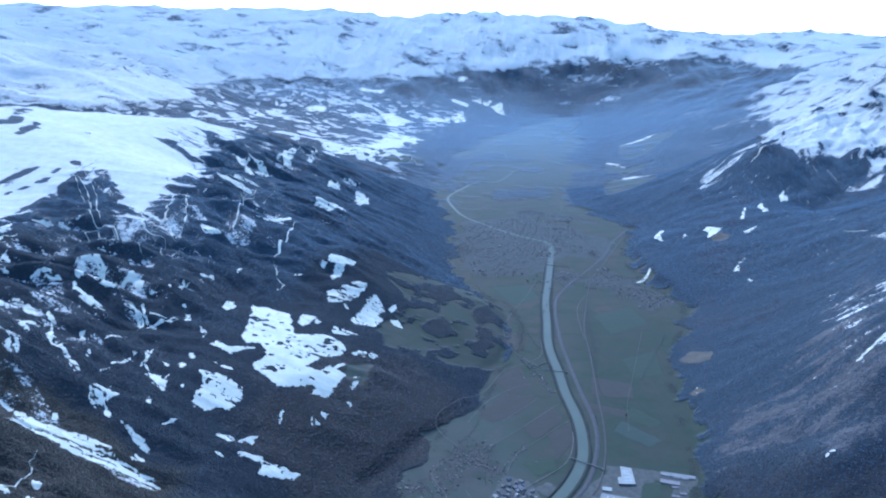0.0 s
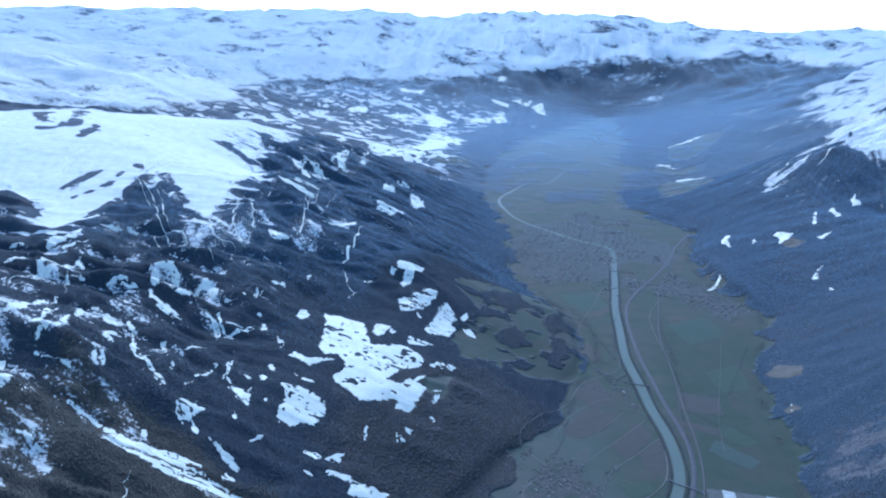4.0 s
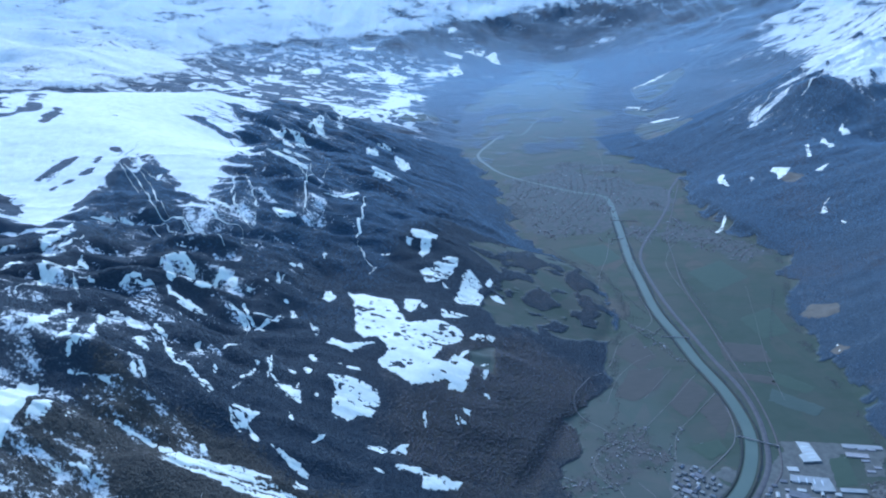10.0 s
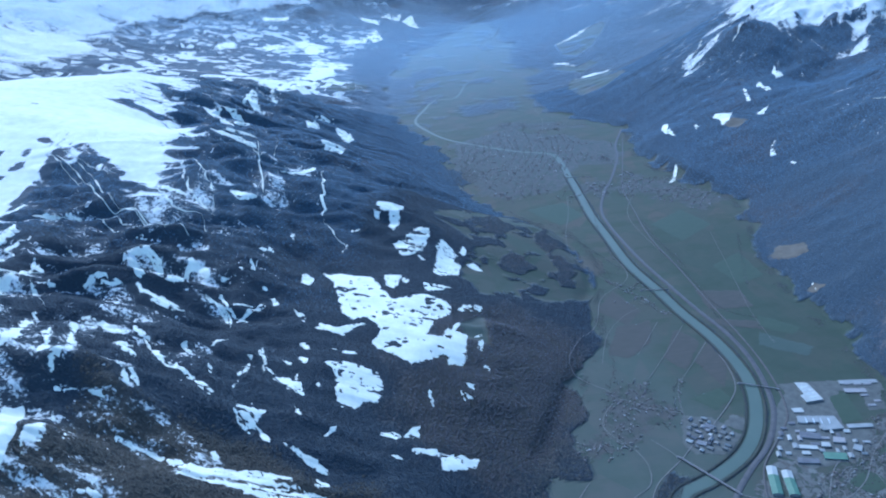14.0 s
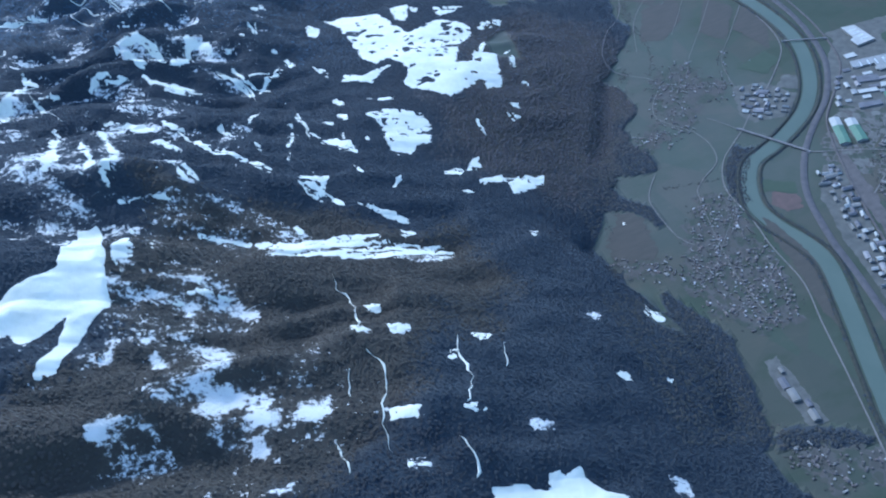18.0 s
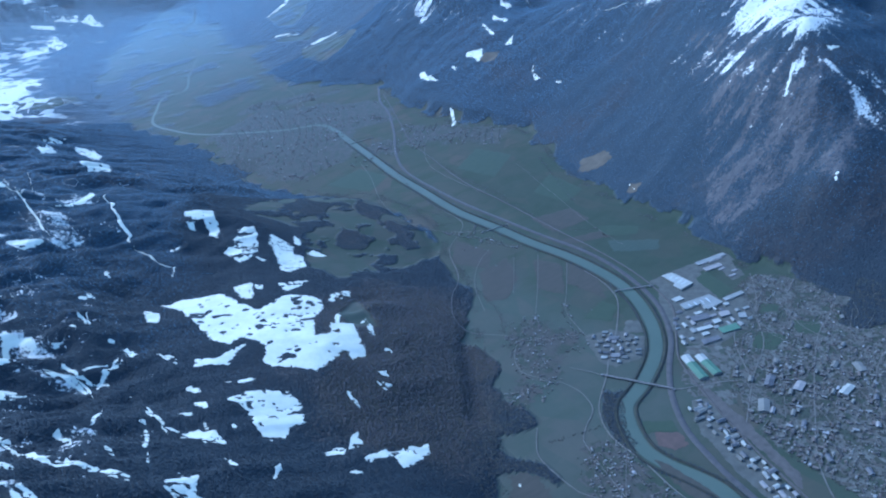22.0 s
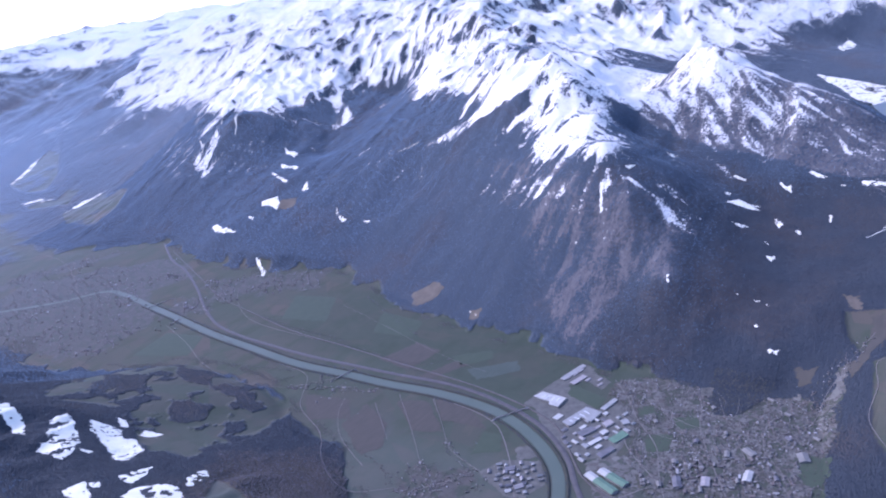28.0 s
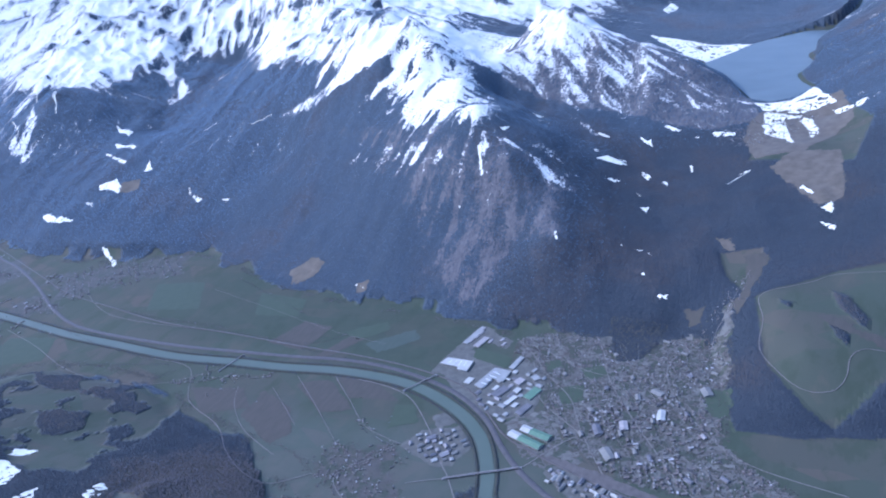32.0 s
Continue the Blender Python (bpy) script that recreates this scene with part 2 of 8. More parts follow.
def make_spruce(name, shades, share, brown, sheen=0.6, tint=(0.46, 0.72, 1.0, 1.0)):
    m, n, l, b = mat(name, 0.85)
    g = n.new("ShaderNodeNewGeometry")
    c = ramp_of(n, l, g.outputs["Random Per Island"], list(zip((0.0, 0.6, 0.9, 1.0), shades)))
    bare = noise_of(n, l, (0.011, 0.011, 0.02), 1.0, 5.0)
    c = mix_of(n, l, maths(n, l, 'MULTIPLY', step_of(n, l, bare, share, share + 0.14), 0.75), c, brown)
    l.new(c, b.inputs["Base Color"])
    # sheen and its blue tint lay a haze veil on the crowns
    b.inputs["Sheen Weight"].default_value = sheen
    b.inputs["Sheen Tint"].default_value = tint
    b.inputs["Sheen Roughness"].default_value = 0.4
    return m


# blue base and strong blue sheen carry the haze of the farther slopes
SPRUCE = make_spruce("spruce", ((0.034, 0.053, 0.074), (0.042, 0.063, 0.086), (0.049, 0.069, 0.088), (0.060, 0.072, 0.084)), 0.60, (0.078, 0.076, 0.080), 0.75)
BUSH = make_spruce("bare_bushes", ((0.034, 0.040, 0.036), (0.048, 0.052, 0.046), (0.062, 0.062, 0.054), (0.078, 0.072, 0.064)), 0.5, (0.075, 0.068, 0.060), 0.3, (0.7, 0.84, 1.0, 1.0))
BEECH = make_spruce("bare_beech", ((0.050, 0.047, 0.048), (0.060, 0.055, 0.055), (0.069, 0.062, 0.060), (0.079, 0.069, 0.065)), 0.50, (0.072, 0.063, 0.060), 0.45, (0.55, 0.78, 1.0, 1.0))
LARCH = make_spruce("bare_larch", ((0.046, 0.044, 0.036), (0.053, 0.050, 0.040), (0.060, 0.056, 0.044), (0.066, 0.060, 0.047)), 0.50, (0.062, 0.054, 0.043), 0.15, (0.6, 0.8, 1.0, 1.0))
# nearer spruce, with less haze put into colour and sheen
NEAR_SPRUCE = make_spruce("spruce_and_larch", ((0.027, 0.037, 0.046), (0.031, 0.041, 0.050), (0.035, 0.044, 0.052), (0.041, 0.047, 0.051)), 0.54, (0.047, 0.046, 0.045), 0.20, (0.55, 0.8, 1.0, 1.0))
# paler, bluer spruce: distance haze put into base colour and sheen
HAZY_SPRUCE = make_spruce("hazy_spruce", ((0.042, 0.067, 0.096), (0.050, 0.077, 0.108), (0.058, 0.084, 0.112), (0.070, 0.088, 0.110)), 0.60, (0.088, 0.090, 0.098), 0.9)
# spruce round the town, darker, with hardly any haze sheen
DEEP_SPRUCE = make_spruce("dark_spruce", ((0.024, 0.036, 0.047), (0.031, 0.044, 0.056), (0.037, 0.049, 0.060), (0.044, 0.052, 0.060)), 0.60, (0.042, 0.049, 0.056), 0.15)


def make_water(name, low, high, rough):
    m, n, l, b = mat(name, rough)
    l.new(ramp_of(n, l, noise_of(n, l, (0.05, 0.03, 0.05), 1.0, 5.0), [(0.3, low), (0.7, high)]), b.inputs["Base Color"])
    b.inputs["Specular IOR Level"].default_value = 0.34
    b.inputs["IOR"].default_value = 1.33
    bump_of(n, l, noise_of(n, l, (2.0, 2.0, 2.0), 1.0, 3.0), b, 0.15, 0.05)
    return m


RIVER = make_water("river_water", (0.070, 0.098, 0.080), (0.086, 0.113, 0.093), 0.55)
LAKE = make_water("lake_water", (0.075, 0.105, 0.112), (0.100, 0.132, 0.138), 0.35)
ASPHALT = plain("asphalt", (0.062, 0.063, 0.066), (0.092, 0.092, 0.094), (0.3, 0.3, 0.3), 0.85)
LANE = plain("pale_lane", (0.115, 0.113, 0.105), (0.175, 0.170, 0.158), (0.4, 0.4, 0.4), 0.9)
GRAVEL = plain("gravel", (0.070, 0.068, 0.065), (0.110, 0.104, 0.098), (0.3, 0.3, 0.3), 0.95)
BANK = plain("wooded_bank", (0.022, 0.030, 0.026), (0.050, 0.052, 0.042), (0.5, 0.5, 0.5), 0.95)
PAVED = plain("paved_yard", (0.068, 0.073, 0.067), (0.114, 0.119, 0.107), (0.25, 0.25, 0.25), 0.9)
CONCRETE = plain("concrete", (0.208, 0.208, 0.208), (0.288, 0.280, 0.272), (0.6, 0.6, 0.6), 0.85)
ROOF_WHITE = plain("white_membrane", (0.285, 0.300, 0.278), (0.385, 0.400, 0.372), (0.25, 0.25, 0.25), 0.6)
ROOF_GREY = plain("grey_sheet", (0.19, 0.205, 0.20), (0.27, 0.285, 0.275), (0.25, 0.25, 0.25), 0.55)
ROOF_GREEN = plain("green_sheet", (0.080, 0.150, 0.105), (0.105, 0.190, 0.130), (0.3, 0.3, 0.3), 0.6)
ROOF_DARK = plain("dark_sheet", (0.08, 0.085, 0.095), (0.14, 0.145, 0.155), (0.3, 0.3, 0.3), 0.7)
TOWN_ROOF = plain("pale_town_roof", (0.135, 0.140, 0.130), (0.190, 0.194, 0.180), (0.3, 0.3, 0.3), 0.75)
GLASS_STRIP = plain("rooflight", (0.50, 0.56, 0.60), (0.60, 0.66, 0.70), (0.3, 0.3, 0.3), 0.3)
HALL_WALL = plain("hall_wall", (0.15, 0.155, 0.148), (0.22, 0.225, 0.212), (0.4, 0.4, 0.4), 0.75)
WALLS = varied("render_walls", [(0.0, (0.125, 0.118, 0.112)), (0.5, (0.165, 0.160, 0.154)), (1.0, (0.230, 0.226, 0.220))])
ROOFS = varied("house_roofs", [(0.0, (0.062, 0.064, 0.066)), (0.3, (0.095, 0.092, 0.090)), (0.55, (0.138, 0.116, 0.106)), (0.78, (0.150, 0.155, 0.144)), (0.92, (0.22, 0.228, 0.212)), (1.0, (0.36, 0.37, 0.38))])
WALLS_FAR = varied("town_walls", [(0.0, (0.115, 0.110, 0.104)), (0.5, (0.155, 0.150, 0.145)), (1.0, (0.230, 0.226, 0.220))], island=True)
ROOFS_FAR = varied("town_roofs", [(0.0, (0.062, 0.064, 0.066)), (0.3, (0.092, 0.090, 0.088)), (0.55, (0.132, 0.113, 0.104)), (0.78, (0.150, 0.155, 0.144)), (0.92, (0.22, 0.228, 0.212)), (1.0, (0.38, 0.39, 0.40))], island=True)
TEAL_FIELD = plain("sown_field", (0.048, 0.068, 0.056), (0.060, 0.080, 0.066), (0.08, 0.3, 0.1), 0.95)
GREEN_FIELD = plain("turf", (0.043, 0.063, 0.043), (0.051, 0.071, 0.049), (0.15, 0.15, 0.15), 0.95)
BROWN_FIELD = plain("ploughed_field", (0.054, 0.055, 0.047), (0.069, 0.066, 0.057), (0.1, 0.35, 0.1), 0.95)
DRY_FIELD = plain("dry_meadow", (0.080, 0.074, 0.060), (0.125, 0.112, 0.090), (0.15, 0.15, 0.15), 0.95)
CLAY = plain("red_clay", (0.080, 0.063, 0.057), (0.112, 0.082, 0.072), (0.3, 0.3, 0.3), 0.95)


def make_urban(name, pale):
    """Gardens, yards and streets in small uneven plots."""
    m, n, l, b = mat(name, 0.95)
    f = noise_of(n, l, (0.45, 0.45, 0.45), 1.0, 6.0, 0.65)
    warp = n.new("ShaderNodeTexNoise")
    warp.inputs["Scale"].default_value, warp.inputs["Detail"].default_value = 0.10, 2.0
    l.new(place_of(n, l, (1, 1, 0)), warp.inputs["Vector"])
    bent = n.new("ShaderNodeVectorMath")
    bent.operation = 'MULTIPLY_ADD'
    l.new(warp.outputs["Color"], bent.inputs[0])
    bent.inputs[1].default_value = (2.4, 2.4, 0.0)
    l.new(place_of(n, l, (0.42, 0.30, 0.0)), bent.inputs[2])
    plots, rims = n.new("ShaderNodeTexVoronoi"), n.new("ShaderNodeTexVoronoi")
    rims.feature = 'DISTANCE_TO_EDGE'
    for v in (plots, rims):
        v.inputs["Scale"].default_value = 1.0
        l.new(bent.outputs[0], v.inputs["Vector"])
    sep = n.new("ShaderNodeSeparateColor")
    l.new(plots.outputs["Color"], sep.inputs[0])
    c = ramp_of(n, l, sep.outputs[0], [(0.0, (0.042, 0.052, 0.040)), (0.30, (0.050, 0.058, 0.044)), (0.42, (0.078, 0.074, 0.066)), (0.62, (0.092 * pale, 0.097 * pale, 0.087 * pale)), (0.85, (0.122 * pale, 0.128 * pale, 0.115 * pale)), (1.0, (0.166 * pale, 0.174 * pale, 0.157 * pale))])
    c = mix_of(n, l, maths(n, l, 'MULTIPLY', f, 0.5), c, (0.070, 0.070, 0.062))
    c = mix_of(n, l, maths(n, l, 'MULTIPLY', step_of(n, l, rims.outputs["Distance"], 0.09, 0.04), 0.6), c, (0.140 * pale, 0.140 * pale, 0.136 * pale))
    lots = noise_of(n, l, (0.13, 0.13, 0.13), 1.0, 5.0, 0.6)
    l.new(mix_of(n, l, maths(n, l, 'MULTIPLY', step_of(n, l, lots, 0.52, 0.58), 0.85), c, (0.042, 0.056, 0.042)), b.inputs["Base Color"])
    return m


URBAN = make_urban("town_ground", 0.92)
GARDEN = make_urban("village_gardens", 0.55)

# ---- the shape of the land ----
def hashed(ix, iy, seed):
    h = (ix.astype(np.int64) * 374761393 + iy.astype(np.int64) * 668265263 + seed * 1274126177) & 0xFFFFFFFF
    h = ((h ^ (h >> 13)) * 1274126177) & 0xFFFFFFFF
    return ((h ^ (h >> 16)) & 0xFFFF) / 32767.5 - 1.0


def value_noise(x, y, seed):
    ix, iy = np.floor(x), np.floor(y)
    fx, fy = x - ix, y - iy
    fx, fy = fx * fx * fx * (fx * (6 * fx - 15) + 10), fy * fy * fy * (fy * (6 * fy - 15) + 10)
    a, b = hashed(ix, iy, seed), hashed(ix + 1, iy, seed)
    c, d = hashed(ix, iy + 1, seed), hashed(ix + 1, iy + 1, seed)
    return (a + (b - a) * fx) * (1 - fy) + (c + (d - c) * fx) * fy


def fbm(x, y, octaves, seed, gain=0.5):
    total, amp, norm = np.zeros_like(x), 1.0, 0.0
    for k in range(octaves):
        total, norm = total + amp * value_noise(x * 2 ** k + 17.3 * k, y * 2 ** k - 9.1 * k, seed + k), norm + amp
        amp *= gain
    return total / norm


def ridged(x, y, octaves, seed):
    total, amp, norm = np.zeros_like(x), 1.0, 0.0
    for k in range(octaves):
        total, norm = total + amp * (1 - 2 * np.abs(value_noise(x * 2 ** k + 5.7 * k, y * 2 ** k + 3.3 * k, seed + k))), norm + amp
        amp *= 0.5
    return total / norm


def ease(v, low, high):
    s = np.clip((v - low) / (high - low), 0, 1)
    return s * s * (3 - 2 * s)


# where the valley floor ends on either side, from downstream to upstream
FOOT_LEFT = [(-2000, -190), (-1000, -240), (-700, -205), (-480, -215), (-350, -180), (-225, -167), (-195, -172), (-166, -161), (-145, -162), (-126, -170), (-106, -185), (-82, -187), (-62, -170), (-42, -150), (-21, -153), (41, -122), (100, -90),
             (158, -82), (204, -60), (254, -62), (300, -62), (370, -98), (440, -128), (660, -140), (916, -182), (1300, -190), (1740, -140), (2300, 40), (2740, 210), (2760, 900), (6000, 900)]
FOOT_RIGHT = [(-2000, 10), (-230, -10), (-207, -16), (-164, -18), (-152, 14), (-140, 46), (-118, 56), (-79, 44), (-20, 43), (22, 52), (145, 66),
              (208, 81), (330, 119), (433, 97), (540, 92), (685, 125), (770, 105), (870, 52), (960, 55), (1100, 75), (1300, 100), (1787, 150), (2300, 215), (2740, 215), (2760, -900), (6000, -900)]

# crests, spurs, benches and hollows as lines of (x, y, height)
LINES = {
    "kellerjoch_crest": [(-1100, 150, 190), (-880, 330, 188), (-707, 549, 184), (-620, 630, 170), (-528, 694, 160), (-430, 760, 122), (-330, 850, 75), (-240, 890, 26)],
    "snow_nose": [(-640, 500, 176), (-540, 400, 158), (-470, 350, 146), (-392, 340, 131), (-330, 320, 106), (-276, 277, 88), (-222, 249, 66), (-192, 221, 54), (-140, 200, 24)],
    "upper_hollow": [(-640, 250, 140), (-482, 200, 120), (-371, 90, 102), (-342, 91, 92), (-317, 51, 71)],
    "middle_slope": [(-480, 286, 138), (-311, 109, 86), (-270, 138, 60), (-220, 137, 54), (-150, 120, 26)],
    "near_spur": [(-700, 30, 172), (-520, 0, 140), (-391, -36, 120), (-364, -60, 119), (-320, -85, 84), (-251, -95, 38), (-213, -90, 30), (-192, -110, 19)],
    "near_back": [(-600, -170, 165), (-430, -160, 128), (-360, -180, 100), (-321, -181, 82), (-289, -149, 71), (-260, -189, 59), (-205, -165, 27)],
    "bench": [(-262, 5, 60), (-257, 48, 60), (-205, 40, 46), (-160, 60, 24)],
    "rear_left": [(-700, -450, 165), (-450, -420, 120), (-300, -400, 75), (-200, -380, 12)],
    "left_hills": [(-430, 480, 108), (-330, 470, 98), (-267, 411, 86), (-200, 420, 45)],
    "gallzein": [(-163, 180, 30), (-140, 193, 31), (-155, 249, 33), (-140, 300, 30)],
    "gallzein_low": [(-74, 204, 6), (-92, 250, 14), (-92, 293, 16), (-112, 215, 19)],
    "weer_bench": [(-600, 1150, 92), (-430, 1269, 56), (-351, 1269, 39), (-240, 1290, 20)],
    "weer_hollow": [(-760, 900, 110), (-480, 980, 70), (-300, 1010, 30)],
    "tux_front": [(-2200, 300, 260), (-1700, 800, 250), (-1400, 1300, 238), (-1150, 1800, 222), (-950, 2200, 185), (-865, 2332, 160)],
    "tulfes_slope": [(-900, 1700, 140), (-690, 2100, 100), (-420, 2300, 62), (-163, 2600, 50)],
    "patsch": [(-900, 2700, 235), (-456, 2901, 200), (-200, 3000, 150), (60, 3080, 120)],
    "valley_end": [(230, 2760, 6), (300, 2900, 45), (340, 3080, 120), (420, 3300, 230)],
    "far_range": [(-3137, 1900, 440), (-2387, 2700, 415), (-1484, 3265, 400), (-693, 3462, 385), (54, 3495, 355), (560, 3430, 295), (1184, 3265, 245), (1681, 3043, 245)],
    "joch_crest": [(60, -60, 6), (108, -31, 39), (160, 20, 74), (203, 62, 101), (255, 98, 110), (300, 150, 132), (340, 190, 147), (415, 280, 146), (500, 400, 150), (620, 540, 168), (720, 700, 186)],
    "joch_flank": [(170, 190, 40), (240, 233, 70), (310, 250, 112)],
    "west_flank": [(180, 330, 22), (245, 324, 43), (340, 370, 92), (406, 439, 107)],
    "stallen_hollow": [(220, 600, 40), (269, 588, 52), (351, 607, 47), (434, 580, 74), (540, 620, 90)],
    "vomper_spur": [(170, 700, 22), (260, 740, 62), (330, 770, 108), (389, 816, 116), (408, 904, 126), (560, 940, 168), (700, 980, 195)],
    "karwendel": [(720, 700, 186), (740, 900, 200), (800, 1100, 216), (930, 1350, 228), (1030, 1650, 238), (1150, 2050, 245), (1400, 2500, 248)],
    "gnadenwald": [(130, 1000, 7), (158, 1033, 9), (240, 1100, 16), (330, 1250, 24), (420, 1450, 38)],
    "bettelwurf": [(470, 1400, 42), (528, 1510, 56), (600, 1500, 95), (679, 1515, 118), (850, 1540, 190)],
    "stans_foot": [(134, 554, 24), (198, 540, 33), (104, 424, 10), (150, 440, 18)],
    "foot_face": [(87, 182, 5), (75, 117, 5), (120, 60, 34), (76, -107, 14), (226, -60, 34), (297, 52, 63), (297, 91, 84)],
    "baerenkopf": [(362, 188, 122), (396, 165, 90), (424, 132, 78), (450, 113, 107), (448, 91, 124), (446, 69, 125), (445, 48, 118), (444, 27, 101), (442, 10, 95), (435, -19, 85), (425, -48, 75), (405, -80, 60), (382, -112, 42), (362, -132, 40)],
    "baeren_foot": [(330, 60, 78), (328, 20, 68), (330, -24, 58), (318, -60, 50), (306, -98, 43)],
    "baeren_back": [(500, 110, 78), (490, 40, 66), (470, -20, 52)],
    "kasbach": [(60, -144, 11), (100, -150, 18), (140, -152, 25), (190, -128, 32), (240, -118, 37), (290, -112, 41), (340, -135, 40), (430, -165, 40)],
    "plateau": [(69, -168, 25), (95, -200, 26), (45, -176, 22), (25, -192, 20), (30, -215, 20), (60, -200, 24)],
    "moor": [(240, -150, 42), (262, -170, 42), (323, -185, 42), (230, -200, 42)],
    "rofan": [(120, -300, 40), (220, -290, 70), (330, -290, 100), (480, -300, 120), (640, -330, 140), (900, -420, 170)],
    "lake_bed": [(420, -110, 38), (552, -80, 38), (700, -140, 38), (900, -200, 38)],
    "pertisau": [(560, -30, 42), (640, -20, 43), (720, 10, 45), (820, 60, 50)],
    "falzturn": [(560, 70, 58), (600, 140, 70), (640, 260, 100), (700, 420, 150)],
    "north_range": [(800, 170, 110), (950, 130, 130), (1200, 60, 150), (1500, 0, 180)],
    "inner_range": [(900, 420, 185), (1300, 800, 220), (1900, 900, 230)],
    "downstream_right": [(200, -600, 120), (500, -700, 160), (1200, -700, 190), (1900, -300, 200)],
    "downstream_left": [(-900, -900, 190), (-1800, -700, 230)],
    "corner_right": [(2600, 1500, 250), (2600, 2200, 250)],
    "corner_left": [(-3200, 300, 320), (-3400, 800, 340)],
}


def sampled(points, gap):
    out = []
    for a, b in zip(points[:-1], points[1:]):
        n = max(1, int(math.dist(a[:2], b[:2]) // gap))
        out += [tuple(a[i] + (b[i] - a[i]) * k / n for i in range(3)) for k in range(n)]
    return out + [tuple(points[-1])]


def relief_of(lines):
    """A height for every place, drawn tight over the lines: sharp crests, straight flanks."""
    pts = [p for line in lines.values() for p in sampled(line, 45.0 if abs(line[0][0]) < 900 else 200.0)]
    pts += sampled([(x, y, 0.0) for y, x in FOOT_LEFT[1:-2]], 60) + sampled([(x, y, 0.0) for y, x in FOOT_RIGHT[1:-2]], 60)
    pts += [(x, y, 0.0) for y, x in ((-200, -90), (-60, -60), (60, -20), (200, 0), (350, 0), (500, -20), (650, -10), (800, -60), (1000, -60), (1250, -40), (1550, 10), (2000, 80))]
    kept = []
    for q in pts:
        if all((q[0] - r[0]) ** 2 + (q[1] - r[1]) ** 2 > 144 for r in kept):
            kept.append(q)
    p = np.array(kept)
    d = np.hypot(p[:, None, 0] - p[None, :, 0], p[:, None, 1] - p[None, :, 1])
    n = len(p)
    a = np.zeros((n + 1, n + 1))
    a[:n, :n], a[:n, n], a[n, :n] = d - 2.0 * np.eye(n), 1, 1
    w = np.linalg.solve(a, np.r_[p[:, 2], 0.0])

    def height(x, y):
        out = np.empty(x.size)
        fx, fy = x.ravel(), y.ravel()
        for k in range(0, x.size, 20000):
            s = slice(k, k + 20000)
            out[s] = np.hypot(fx[s, None] - p[None, :, 0], fy[s, None] - p[None, :, 1]) @ w[:n] + w[n]
        return out.reshape(x.shape)
    return height


BASE = relief_of(LINES)
LAKE_SHORE = [(529, -48), (439, -94), (386, -117), (377, -134), (385, -150), (415, -165), (436, -154), (461, -148), (497, -160), (536, -152), (594, -184), (700, -245), (1000, -330), (1120, -250), (900, -205), (655, -180), (636, -138), (605, -97), (568, -74)]


def inside(x, y, poly):
    """Signed distance to a polygon, negative within."""
    best, odd = np.full(x.shape, 1e9), np.zeros(x.shape, bool)
    for (ax, ay), (bx, by) in zip(poly, poly[1:] + poly[:1]):
        ex, ey = bx - ax, by - ay
        k = np.clip(((x - ax) * ex + (y - ay) * ey) / (ex * ex + ey * ey + 1e-9), 0, 1)
        best = np.minimum(best, np.hypot(x - ax - k * ex, y - ay - k * ey))
        cross = ((ay > y) != (by > y)) & (x < ex * (y - ay) / (ey if ey else 1e-9) + ax)
        odd ^= cross
    return np.where(odd, -best, best)


BENCH_MEADOW = [(-183, 299), (-140, 335), (-101, 367), (-70, 334), (-52, 330), (-58, 212), (-73, 170), (-101, 150), (-132, 135), (-165, 132), (-169, 186), (-160, 230)]


def beyond(x, y):
    """How far a place lies outside the valley floor."""
    fl = np.interp(y, [p[0] for p in FOOT_LEFT], [p[1] for p in FOOT_LEFT])
    fr = np.interp(y, [p[0] for p in FOOT_RIGHT], [p[1] for p in FOOT_RIGHT])
    wob = 5 * fbm(x / 30, y / 30, 3, 90) + 45 * fbm(x / 130, y / 130, 3, 95) * ease(y, 650, 1200)
    return np.maximum(fl - x, x - fr) + wob


def calm(x, y):
    """1 on mountain sides, 0 on benches, moor and lake, where the ground is smooth."""
    flat = np.minimum(inside(x, y, LAKE_SHORE), np.hypot(x - 275, y + 165) - 60)
    flat = np.minimum(flat, np.hypot((x - 60) / 1.15, y + 200) - 62)
    flat = np.minimum(flat, np.hypot((x - 660) / 1.8, y + 5) - 60)
    flat = np.minimum(flat, inside(x, y, BENCH_MEADOW))
    return ease(flat, 0, 40)


def carved(b, x, y, up):
    return b * up + 0.4 * ridged(x / 42, y / 42, 4, 21) * 4.5 + 0.5 * ridged((x + 0.25 * y) / 120, (y - 0.25 * x) / 34, 3, 11) * 6.0


def soft(a, n):
    for _ in range(n):
        p = np.pad(a, 1, mode="edge")
        a = (p[:-2, 1:-1] + p[2:, 1:-1] + p[1:-1, :-2] + p[1:-1, 2:] + 2 * a) / 6
    return a


FLOW_STEP = 4.0
FLOW_X, FLOW_Y = np.arange(-820, 840, FLOW_STEP), np.arange(-300, 1300, FLOW_STEP)


